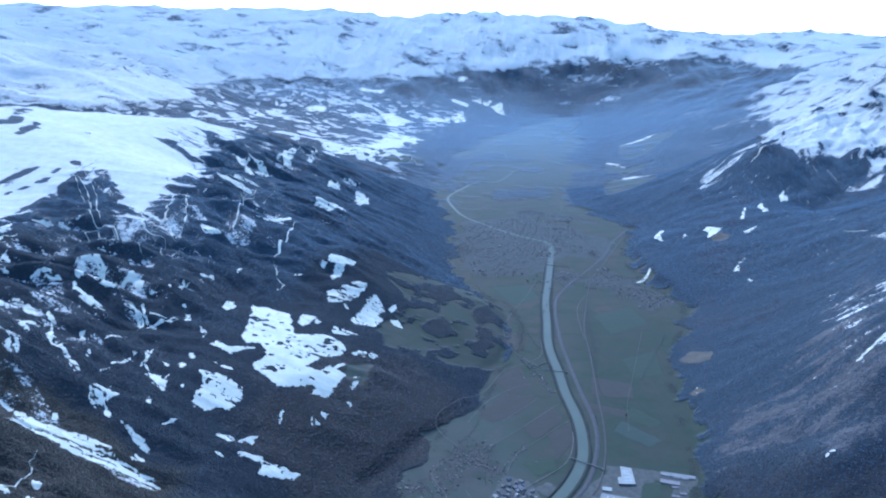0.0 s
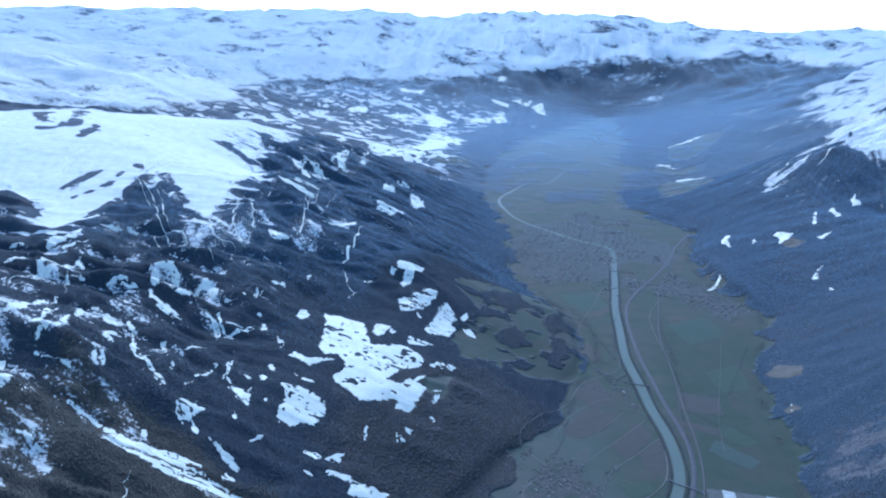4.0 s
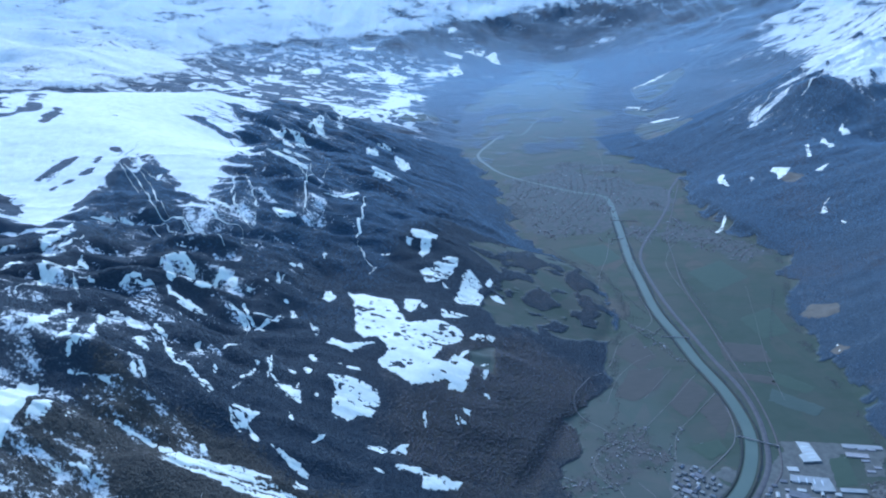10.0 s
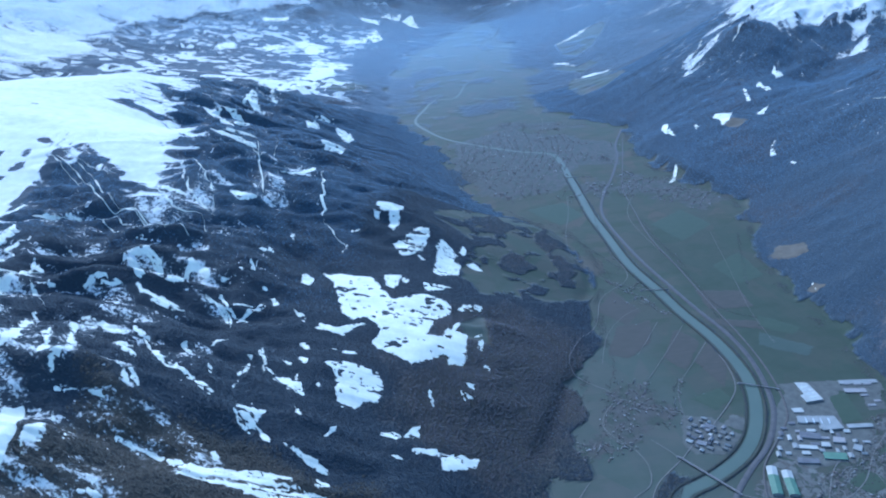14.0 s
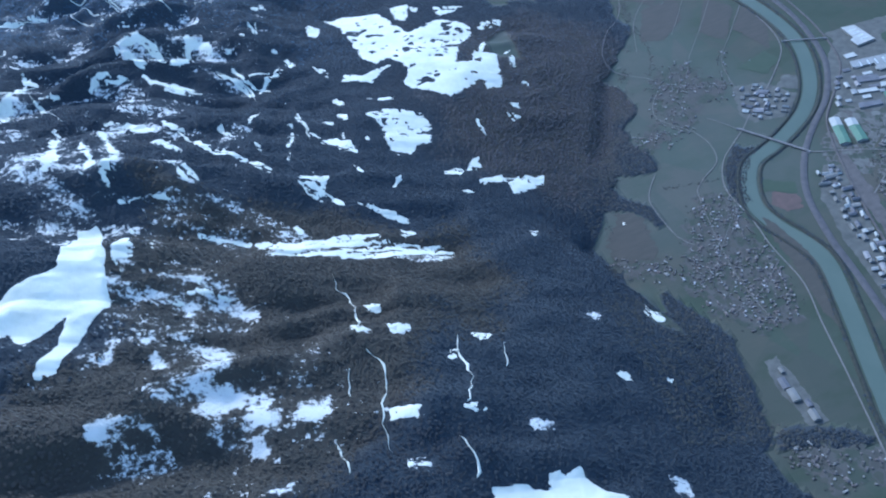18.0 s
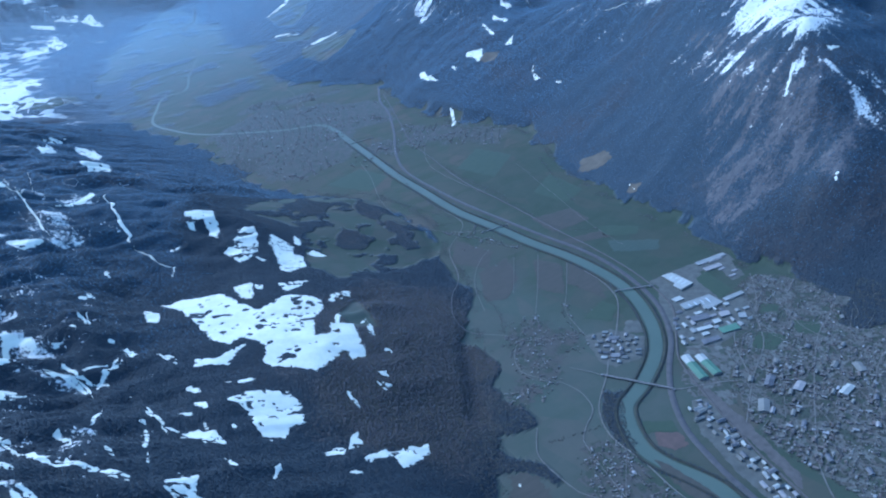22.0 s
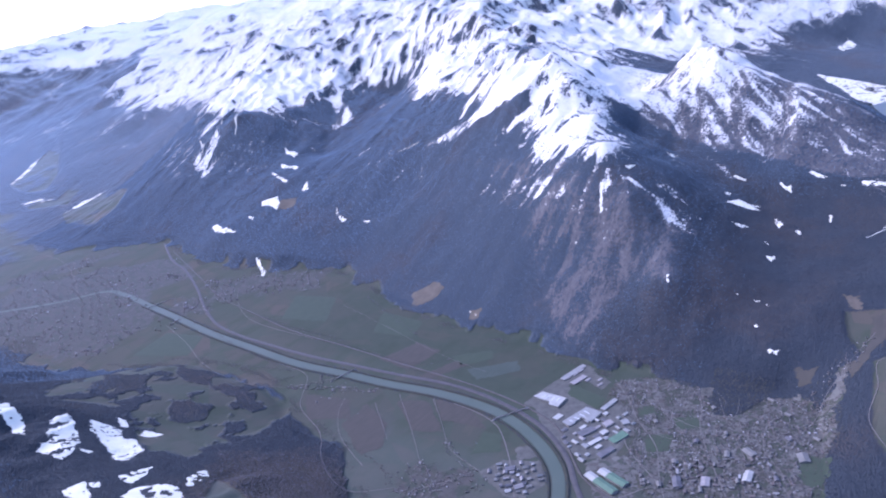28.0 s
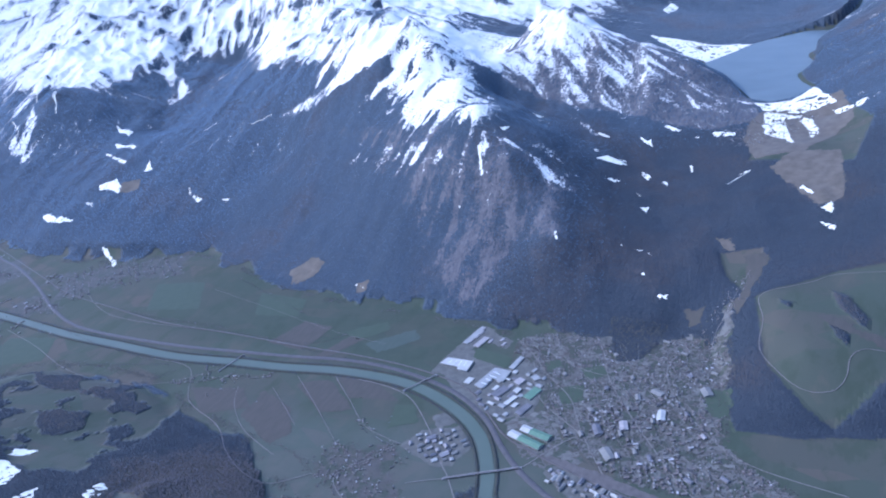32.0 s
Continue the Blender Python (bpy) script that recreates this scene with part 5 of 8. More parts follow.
snow_field([(-537, 2002), (-472, 2124), (-468, 2024), (-519, 1947)])
snow_field([(-656, 1935), (-621, 2053), (-599, 1940), (-638, 1889)])
snow_field([(-244, 2653), (-173, 2632), (-177, 2569), (-233, 2583)])
snow_field([(-163, 2699), (-129, 2763), (-125, 2680)])
snow_field([(-118, 2759), (-88, 2771), (-94, 2673), (-116, 2671)])
snow_field([(-85, 2682), (-43, 2775), (-33, 2556), (-69, 2591)])
snow_field([(-322, 2231), (-227, 2283), (-229, 2207), (-307, 2156)])
snow_field([(-230, 2374), (-192, 2468), (-173, 2271), (-206, 2214)])
snow_field([(-584, 2507), (-494, 2518), (-493, 2458), (-571, 2460)])
snow_field([(-314, 630), (-304, 650), (-297, 629), (-305, 619)])
snow_field([(-272, 603), (-261, 661), (-255, 625), (-262, 568)])
snow_field([(-299, 718), (-284, 713), (-289, 712)])
snow_field([(-280, 401), (-279, 522), (-255, 449), (-261, 385)])
snow_field([(-377, 821), (-354, 729), (-360, 688)])
snow_field([(-388, 668), (-387, 752), (-370, 647), (-374, 628)])
snow_field([(-226, 2963), (-190, 2973), (-201, 2891), (-224, 2870)])
snow_field([(148.3, 609.9), (155.0, 603.2), (138.9, 568.8), (136.9, 534.9), (129.2, 550.3), (137.5, 583.8)])
snow_field([(197.1, 557.1), (210.4, 541.9), (197.7, 521.1), (186.5, 515.0), (194.1, 538.9), (186.5, 543.6)])
snow_field([(227.4, 513.5), (250.0, 525.4), (232.6, 503.5)])
snow_field([(166.6, 547.9), (167.9, 537.2), (160.2, 529.7)])
snow_field([(285.8, 622.7), (279.6, 575.0), (271.6, 574.1), (274.9, 609.4)])
snow_field([(263.1, 617.0), (242.1, 555.5), (238.1, 556.7), (254.5, 604.0)])
snow_field([(330.8, 669.2), (326.1, 635.1), (313.2, 629.4), (318.6, 652.1)])
snow_field([(205.9, 422.9), (191.2, 404.9), (188.7, 384.5), (180.0, 388.4), (194.3, 411.7)])
snow_field([(188.7, 360.3), (190.0, 351.3), (183.4, 349.2)])
snow_field([(107.4, 461.2), (104.6, 449.0), (92.0, 422.7), (84.2, 417.6), (102.7, 451.7)])
snow_field([(222.4, -24.8), (233.8, -30.0), (229.0, -46.5), (225.5, -41.1)])
snow_field([(195.7, -37.6), (199.1, -51.0), (194.3, -46.2)])
snow_field([(225.8, -58.1), (215.7, -68.6), (205.5, -68.8), (213.7, -62.4)])
snow_field([(271.5, -51.2), (277.5, -54.3), (263.5, -58.5)])
snow_field([(170.4, -71.5), (174.7, -75.8), (163.6, -77.3)])
snow_field([(77.3, -103.1), (78.8, -110.5), (75.1, -110.0)])
snow_field([(76.3, 123.5), (75.6, 114.3), (71.8, 115.5)])
snow_field([(294.0, -97.9), (295.4, -117.9), (285.7, -118.7), (286.1, -103.7)])
snow_field([(368, -122), (371, -151), (401, -166), (371, -175), (344, -187), (336, -163), (348, -131)])
snow_field([(344, -132), (337, -154), (329, -163), (323, -151), (296, -156), (264, -163), (277, -154), (291, -138)])
snow_field([(329, -159), (321, -172), (287, -179), (275, -174), (301, -168)])
snow_field([(330, -186), (329, -209), (319, -206), (321, -188)])
snow_field([(163.9, -188.1), (172.7, -194.9), (158.4, -194.7)])
snow_field([(149.0, -189.5), (143.3, -198.9), (139.2, -196.3)])
snow_field([(199.4, -173.2), (183.4, -183.0), (180.7, -181.7), (190.9, -173.5)])
snow_field([(642.2, 37.3), (620.9, -13.5), (603.2, -47.9), (599.7, -89.5), (564.4, -72.4), (531.1, -53.1), (531.9, -38.8), (586.0, -2.6)])
snow_field([(276.5, 46.6), (281.8, 39.0), (268.1, 38.3)])
snow_field([(190.7, 40.3), (200.1, 32.8), (190.2, 34.4)])
snow_field([(-461, 93), (-455, 105), (-464, 142), (-467, 147), (-469, 125), (-463, 94)])
snow_field([(-430, 30), (-427, 44), (-429, 79), (-430, 81), (-429, 47), (-434, 36)])
snow_field([(-485, 123), (-477, 126), (-470, 130), (-473, 135), (-482, 134), (-490, 132)])
snow_field([(-457, 40), (-452, 44), (-454, 60), (-455, 62), (-459, 54), (-458, 40)])
snow_field([(-487, 89), (-482, 91), (-478, 93), (-480, 95), (-484, 93), (-487, 90)])
snow_field([(-465, 170), (-458, 173), (-449, 175), (-450, 177), (-459, 176), (-466, 171)])
snow_field([(-446, 177), (-440, 176), (-435, 176), (-435, 177), (-440, 178), (-446, 179)])
snow_field([(-386, 122), (-381, 119), (-376, 117), (-376, 119), (-380, 122), (-385, 123)])
snow_field([(-392, 216), (-380, 206), (-367, 197), (-367, 200), (-379, 211), (-392, 220)])
snow_field([(-369, 360), (-350, 353), (-336, 350), (-335, 354), (-351, 372), (-369, 366)])
snow_field([(-334, 214), (-326, 205), (-319, 206), (-318, 209), (-325, 213), (-333, 217)])
snow_field([(-390, 43), (-386, 49), (-381, 50), (-373, 50), (-372, 51), (-380, 53), (-387, 50), (-391, 44)])
snow_field([(-382, 86), (-367, 57), (-364, 49), (-364, 50), (-365, 59), (-381, 86)])
snow_field([(-380, 86), (-368, 88), (-364, 84), (-357, 62), (-355, 62), (-361, 88), (-368, 93), (-380, 88)])
snow_field([(-351, 62), (-347, 82), (-344, 90), (-335, 84), (-334, 87), (-345, 95), (-349, 85), (-352, 63)])
snow_field([(-384, -65), (-381, -57), (-400, 3), (-403, 7), (-388, -47), (-386, -63)])
snow_field([(-372, -66), (-367, -61), (-383, -20), (-388, -13), (-372, -54), (-372, -65)])
snow_field([(-364, -71), (-364, -66), (-360, -57), (-378, -8), (-381, 10), (-381, 10), (-380, -7), (-363, -54), (-366, -65), (-365, -72)])
snow_field([(-381, 9), (-368, -2), (-358, -8), (-358, -5), (-371, 10), (-381, 12)])
snow_field([(-365, -74), (-358, -72), (-348, -72), (-348, -71), (-358, -71), (-365, -74)])
snow_field([(-350, -37), (-347, -35), (-354, -14), (-355, -12), (-358, -12), (-360, -16)])
snow_field([(-345, -54), (-343, -60), (-340, -63), (-339, -62), (-341, -56), (-346, -49)])
snow_field([(-347, -10), (-333, -38), (-322, -40), (-322, -39), (-332, -34), (-347, -9)])
snow_field([(-322, -40), (-316, -46), (-310, -50), (-310, -48), (-316, -43), (-322, -39)])
snow_field([(-326, 63), (-322, 55), (-317, 50), (-316, 51), (-319, 57), (-325, 65)])
snow_field([(-315, 46), (-309, 55), (-302, 64), (-302, 66), (-310, 57), (-316, 48)])
snow_field([(-298, 15), (-295, -1), (-293, -11), (-293, -10), (-294, -0), (-298, 16)])
snow_field([(-288, -13), (-282, -19), (-276, -19), (-276, -16), (-282, -11), (-288, -10)])
snow_field([(-300, -58), (-296, -60), (-292, -60), (-292, -58), (-295, -55), (-299, -56)])
snow_field([(-292, -60), (-289, -64), (-285, -67), (-285, -67), (-288, -63), (-291, -60)])
snow_field([(-279, -68), (-270, -72), (-259, -76), (-258, -75), (-269, -69), (-278, -66)])
snow_field([(-339, -90), (-329, -91), (-318, -93), (-303, -98), (-304, -95), (-319, -89), (-329, -88), (-339, -88)])
snow_field([(-349, -128), (-346, -129), (-343, -129), (-342, -129), (-346, -127), (-349, -127)])
snow_field([(-339, -124), (-335, -126), (-330, -127), (-329, -127), (-334, -124), (-339, -122)])
snow_field([(-432, 581), (-402, 533), (-377, 483), (-382, 513), (-402, 551), (-432, 586)])
snow_field([(-404, 551), (-393, 558), (-372, 517), (-377, 554), (-398, 598), (-404, 553)])
snow_field([(-387, 630), (-383, 674), (-387, 745), (-391, 750), (-392, 691), (-390, 634)])
snow_field([(-367, 769), (-371, 831), (-431, 1221), (-436, 1220), (-379, 827), (-370, 769)])
snow_field([(-313, 632), (-307, 622), (-299, 624), (-299, 635), (-305, 648), (-313, 646)])
snow_field([(-374, 630), (-369, 626), (-363, 624), (-362, 629), (-370, 645), (-376, 647)])
snow_field([(-396, 527), (-378, 513), (-364, 516), (-372, 556), (-379, 520), (-396, 529)])
snow_field([(-278, 648), (-273, 633), (-266, 637), (-265, 654), (-271, 674), (-277, 659)])
snow_field([(-361, -107), (-358, -100), (-355, -109), (-359, -118), (-361, -113)])
snow_field([(-337, -123), (-332, -127), (-322, -133), (-322, -137), (-327, -135), (-333, -130)], ragged=True)
snow_field([(-350, -140), (-346, -142), (-340, -148), (-330, -150), (-326, -164), (-330, -168), (-334, -166), (-339, -153), (-345, -147)], ragged=True)
snow_field([(-349, -173), (-342, -175), (-342, -179), (-347, -177)], ragged=True)
snow_field([(-340, -180), (-334, -174), (-329, -170), (-326, -174), (-330, -182), (-331, -188), (-330, -191), (-334, -191), (-336, -187), (-334, -183)], ragged=True)
snow_field([(-326, -178), (-319, -177), (-316, -182), (-319, -188), (-324, -188), (-325, -185)], ragged=True)
snow_field([(-326, -191), (-319, -190), (-322, -195), (-327, -194)], ragged=True)
snow_field([(-364, -187), (-359, -179), (-354, -180), (-350, -181), (-347, -187), (-345, -196), (-348, -193), (-351, -185), (-354, -184), (-358, -185), (-361, -189)], ragged=True)
snow_field([(-355, -185), (-355, -195), (-356, -195), (-356, -186)], ragged=True)
snow_field([(-313, -178), (-303, -178), (-303, -186), (-307, -187), (-312, -181)], ragged=True)
snow_field([(-309, -150), (-302, -156), (-304, -160)], ragged=True)
snow_field([(-346, -126), (-340, -130), (-342, -134)], ragged=True)
snow_field([(-361, -149), (-359, -152), (-361, -158)], ragged=True)
snow_field([(-370, -155), (-363, -156), (-362, -159), (-367, -158)], ragged=True)
snow_field([(-353, -145), (-347, -158), (-342, -167), (-349, -163)], ragged=True)
snow_field([(-289, -151), (-282, -154), (-287, -155)], ragged=True)
snow_field([(-280, -151), (-272, -150), (-275, -156), (-279, -156)], ragged=True)
snow_field([(-287, -185), (-275, -191), (-276, -193), (-288, -189)], ragged=True)
snow_field([(-285, -204), (-277, -206), (-279, -210), (-284, -207)], ragged=True)
snow_field([(-321, -210), (-314, -207), (-313, -210), (-318, -212)], ragged=True)
snow_field([(274, -10), (271, -16), (272, -21), (274, -21), (275, -16), (276, -10)])
snow_field([(229, -39), (230, -43), (234, -46), (235, -46), (235, -41), (231, -38)])
snow_field([(276, -45), (270, -50), (267, -56), (268, -56), (274, -51), (278, -46)])
snow_field([(120, -67), (119, -70), (119, -72), (120, -72), (121, -70), (121, -68)])
snow_field([(119, -79), (119, -82), (120, -85), (121, -85), (121, -82), (120, -78)])
snow_field([(118, -89), (116, -91), (116, -92), (117, -92), (120, -90), (119, -88)])
snow_field([(97, -85), (95, -89), (94, -93), (96, -93), (97, -89), (99, -85)])
snow_field([(76, -105), (75, -108), (75, -110), (77, -110), (77, -108), (77, -105)])
snow_field([(216, -132), (217, -136), (221, -140), (222, -140), (221, -135), (217, -131)])
snow_field([(298, -61), (294, -68), (291, -76), (293, -76), (299, -68), (301, -61)])
snow_field([(286, -85), (284, -89), (283, -92), (284, -92), (287, -88), (288, -85)])
snow_field([(172, 50), (160, 45), (149, 40), (148, 39), (160, 43), (173, 49)])
snow_field([(134, 56), (132, 55), (130, 53), (130, 53), (132, 53), (134, 55)])
snow_field([(110, -29), (107, -30), (105, -32), (105, -32), (108, -31), (110, -30)])
snow_field([(236, -18), (235, -21), (237, -23), (240, -22), (241, -20), (238, -18)])
snow_field([(237, -93), (230, -95), (226, -96), (227, -97), (232, -96), (238, -94)])
snow_field([(187, -64), (185, -67), (183, -70), (183, -70), (186, -67), (189, -64)])
snow_field([(209, -79), (206, -81), (204, -83), (206, -83), (210, -81), (211, -79)])
snow_field([(-368, 364), (-353, 355), (-338, 349), (-337, 351), (-354, 371), (-367, 368)])
snow_field([(-364, 374), (-352, 377), (-338, 380), (-341, 400), (-354, 401), (-368, 398)])
snow_field([(-377, 365), (-370, 356), (-364, 353), (-363, 356), (-370, 365), (-377, 367)])
snow_field([(-306, 273), (-292, 276), (-279, 295), (-281, 311), (-293, 284), (-305, 274)])
snow_field([(-311, 622), (-305, 624), (-299, 641), (-298, 648), (-305, 649), (-311, 633)])
snow_field([(-304, 685), (-295, 708), (-284, 716), (-284, 718), (-295, 715), (-306, 709)])
snow_field([(-277, 387), (-270, 385), (-264, 391), (-263, 400), (-270, 406), (-276, 391)])
snow_field([(-338, 213), (-329, 206), (-321, 205), (-320, 207), (-329, 216), (-338, 216)])
snow_field([(-281, 106), (-279, 103), (-276, 107), (-276, 112), (-279, 115), (-281, 110)])
snow_field([(-299, 72), (-297, 69), (-296, 72), (-296, 74), (-297, 76), (-299, 74)])
snow_field([(-304, 80), (-303, 78), (-302, 78), (-301, 81), (-302, 81), (-303, 81)])
snow_field([(-313, 107), (-312, 102), (-309, 92), (-308, 93), (-310, 104), (-312, 108)])
snow_field([(-307, 143), (-306, 141), (-304, 142), (-304, 145), (-305, 147), (-307, 146)])
snow_field([(-317, 89), (-316, 88), (-315, 87), (-314, 88), (-315, 90), (-317, 91)])
snow_field([(-327, 83), (-326, 81), (-325, 81), (-324, 82), (-325, 83), (-326, 83)])
snow_field([(-347, 83), (-343, 89), (-338, 86), (-335, 79), (-333, 79), (-335, 90), (-344, 93), (-348, 84)])
snow_field([(-351, 62), (-348, 62), (-344, 64), (-349, 82), (-353, 82), (-352, 65)])
snow_field([(-378, 83), (-368, 59), (-364, 58), (-363, 60), (-371, 79), (-377, 85)])
snow_field([(-379, 84), (-369, 87), (-365, 83), (-361, 63), (-360, 64), (-363, 84), (-369, 90), (-379, 85)])
snow_field([(-367, 52), (-363, 45), (-353, 45), (-344, 45), (-344, 47), (-353, 51), (-363, 50), (-366, 54)])
snow_field([(-388, 50), (-390, 48), (-392, 46), (-391, 45), (-388, 47), (-387, 50)])
snow_field([(-387, 47), (-380, 47), (-374, 49), (-374, 50), (-380, 49), (-387, 48)])
snow_field([(-418, 47), (-411, 45), (-406, 44), (-406, 46), (-412, 47), (-418, 48)])
snow_field([(-419, 46), (-418, 42), (-414, 35), (-413, 35), (-416, 43), (-419, 47)])
snow_field([(-331, 58), (-325, 53), (-320, 42), (-319, 44), (-322, 55), (-331, 61)])
snow_field([(-320, 57), (-312, 59), (-304, 61), (-304, 63), (-312, 61), (-320, 58)])
snow_field([(-305, 35), (-304, 32), (-303, 29), (-302, 31), (-303, 33), (-304, 36)])
snow_field([(-299, 11), (-294, -7), (-290, -11), (-289, -10), (-293, -6), (-298, 12)])
snow_field([(-285, 62), (-281, 54), (-277, 48), (-276, 50), (-280, 57), (-285, 64)])
snow_field([(-280, 27), (-278, 24), (-275, 23), (-275, 26), (-277, 29), (-280, 29)])
snow_field([(-278, 8), (-276, 5), (-274, 6), (-274, 10), (-277, 13), (-279, 12)])
snow_field([(-287, 3), (-284, 1), (-282, 1), (-282, 2), (-284, 4), (-286, 4)])
snow_field([(-332, -8), (-331, -9), (-330, -9), (-329, -7), (-330, -5), (-332, -6)])
snow_field([(-315, -30), (-314, -31), (-313, -30), (-313, -29), (-314, -28), (-315, -28)])
snow_field([(-349, -8), (-335, -34), (-328, -36), (-318, -46), (-318, -43), (-328, -32), (-335, -29), (-348, -7)])
snow_field([(-317, -48), (-313, -52), (-310, -53), (-310, -51), (-313, -49), (-317, -47)])
snow_field([(-302, -57), (-298, -63), (-294, -66), (-293, -65), (-296, -61), (-301, -55)])
snow_field([(-295, -46), (-294, -55), (-292, -58), (-291, -58), (-292, -52), (-295, -45)])
snow_field([(-290, -64), (-288, -67), (-285, -68), (-285, -67), (-287, -65), (-290, -63)])
snow_field([(-267, -82), (-264, -84), (-261, -84), (-261, -82), (-264, -80), (-267, -80)])
snow_field([(-363, -75), (-358, -73), (-353, -72), (-353, -71), (-358, -72), (-363, -74)])
snow_field([(-353, -72), (-350, -73), (-346, -73), (-346, -72), (-350, -71), (-353, -71)])
snow_field([(-349, -31), (-346, -36), (-352, -14), (-352, -13), (-354, -11), (-356, -13)])
snow_field([(-343, -59), (-341, -63), (-339, -65), (-338, -64), (-340, -59), (-342, -56)])
snow_field([(-338, -89), (-327, -91), (-319, -89), (-319, -88), (-327, -88), (-338, -88)])
snow_field([(-320, -93), (-308, -103), (-299, -98), (-299, -96), (-308, -98), (-321, -91)])
snow_field([(-306, -82), (-305, -88), (-303, -97), (-303, -97), (-304, -88), (-305, -81)])
snow_field([(-299, -95), (-290, -90), (-275, -88), (-275, -86), (-290, -86), (-300, -93)])
snow_field([(-339, -119), (-338, -122), (-336, -124), (-335, -123), (-336, -120), (-339, -118)])
snow_field([(-344, -125), (-342, -125), (-339, -125), (-339, -124), (-342, -124), (-344, -125)])
snow_field([(-350, -110), (-350, -105), (-352, -96), (-352, -96), (-351, -105), (-351, -110)])
snow_field([(-361, -88), (-360, -90), (-359, -92), (-359, -91), (-360, -89), (-361, -88)])
snow_field([(-354, 60), (-351, 61), (-347, 63), (-347, 65), (-351, 65), (-354, 61)])
snow_field([(-348, 85), (-342, 87), (-336, 79), (-335, 81), (-341, 91), (-348, 86)])
snow_field([(-358, 41), (-351, 40), (-343, 43), (-342, 44), (-351, 46), (-357, 44)])
snow_field([(-333, 59), (-328, 54), (-320, 46), (-320, 47), (-327, 58), (-333, 60)])
snow_field([(-317, 52), (-314, 49), (-310, 46), (-310, 49), (-313, 52), (-316, 52)])
snow_field([(-306, 58), (-303, 59), (-301, 62), (-301, 63), (-303, 61), (-306, 59)])
snow_field([(-297, 65), (-296, 64), (-294, 68), (-294, 72), (-296, 73), (-298, 69)])
snow_field([(-282, 106), (-281, 101), (-279, 100), (-278, 104), (-279, 108), (-281, 108)])
snow_field([(-278, 25), (-276, 21), (-274, 21), (-274, 23), (-275, 26), (-277, 26)])
snow_field([(-278, 6), (-276, 3), (-274, 3), (-274, 4), (-275, 8), (-278, 9)])
snow_field([(-279, -18), (-277, -24), (-275, -26), (-274, -25), (-275, -19), (-278, -16)])
snow_field([(-289, -16), (-285, -19), (-280, -20), (-280, -19), (-284, -15), (-289, -14)])
snow_field([(-256, 22), (-253, 21), (-249, 22), (-249, 24), (-252, 24), (-256, 23)])
snow_field([(-300, -55), (-291, -52), (-295, -63), (-294, -63), (-289, -49), (-299, -52)])
snow_field([(-331, -9), (-328, -11), (-326, -13), (-326, -11), (-328, -9), (-330, -8)])
snow_field([(-314, -30), (-314, -33), (-313, -34), (-313, -33), (-313, -31), (-313, -29)])
snow_field([(-355, -1), (-351, -6), (-345, -9), (-345, -8), (-350, -2), (-355, 1)])
snow_field([(-348, -39), (-345, -42), (-342, -41), (-342, -40), (-345, -36), (-348, -36)])
snow_field([(-341, -54), (-339, -59), (-336, -62), (-336, -60), (-338, -55), (-341, -50)])
snow_field([(-226, -30), (-224, -33), (-221, -33), (-220, -31), (-222, -28), (-225, -28)])
snow_field([(-239, -40), (-234, -39), (-227, -34), (-227, -33), (-233, -34), (-239, -38)])
snow_field([(-221, -45), (-215, -45), (-207, -42), (-206, -40), (-213, -40), (-221, -43)])
snow_field([(-178, 36), (-178, 34), (-176, 32), (-175, 34), (-175, 36), (-177, 37)])
snow_field([(-193, 7), (-192, 3), (-190, 0), (-189, 1), (-190, 5), (-193, 8)])
snow_field([(-213, 2), (-213, -4), (-212, -8), (-211, -8), (-211, -2), (-212, 3)])
snow_field([(-235, -55), (-233, -56), (-231, -56), (-230, -55), (-232, -54), (-234, -54)])
snow_field([(-311, 131), (-308, 134), (-305, 143), (-305, 146), (-308, 140), (-311, 133)])
snow_field([(-293, 181), (-294, 173), (-293, 167), (-292, 168), (-292, 176), (-293, 182)])
snow_field([(-252, 193), (-248, 194), (-245, 196), (-245, 197), (-248, 197), (-252, 196)])
snow_field([(-255, 175), (-257, 170), (-259, 164), (-259, 164), (-256, 168), (-254, 174)])
snow_field([(-282, 60), (-281, 57), (-278, 56), (-278, 57), (-280, 60), (-282, 61)])
snow_field([(-301, -4), (-303, -34), (-303, -48), (-303, -48), (-302, -33), (-300, -3)])
snow_field([(-266, -57), (-262, -51), (-258, -46), (-259, -45), (-263, -51), (-266, -57)])
snow_field([(-277, -39), (-276, -44), (-274, -46), (-274, -45), (-275, -40), (-277, -38)])
snow_field([(-279, -5), (-279, -9), (-279, -12), (-278, -12), (-278, -8), (-278, -5)])
snow_field([(-269, -10), (-269, -14), (-268, -15), (-267, -15), (-267, -12), (-268, -9)])
snow_field([(-322, -9), (-317, -3), (-313, 14), (-314, 16), (-318, -2), (-323, -9)])
snow_chute([(-385.8, 287.1), (-374.7, 233.7), (-365.5, 207.3), (-355.6, 190.2), (-345.0, 171.2)], 2.6)
snow_chute([(-379.6, 288.3), (-358.8, 238.0), (-350.6, 210.8), (-345.9, 174.5)], 2.6)
snow_chute([(-407.0, 224.8), (-386.0, 206.2), (-370.0, 174.8), (-353.5, 168.4), (-339.1, 130.5)], 3.0)
snow_chute([(-365.6, 369.3), (-350.6, 369.0), (-323.8, 294.2), (-318.3, 395.5)], 2.0)
snow_chute([(-336.7, 375.5), (-322.2, 274.8), (-314.4, 217.6)], 2.2)
snow_chute([(-274.1, 298.0), (-271.9, 250.8), (-271.7, 208.8)], 2.6)
snow_chute([(-272.0, 206.3), (-261.8, 178.9), (-256.4, 172.8)], 1.6)
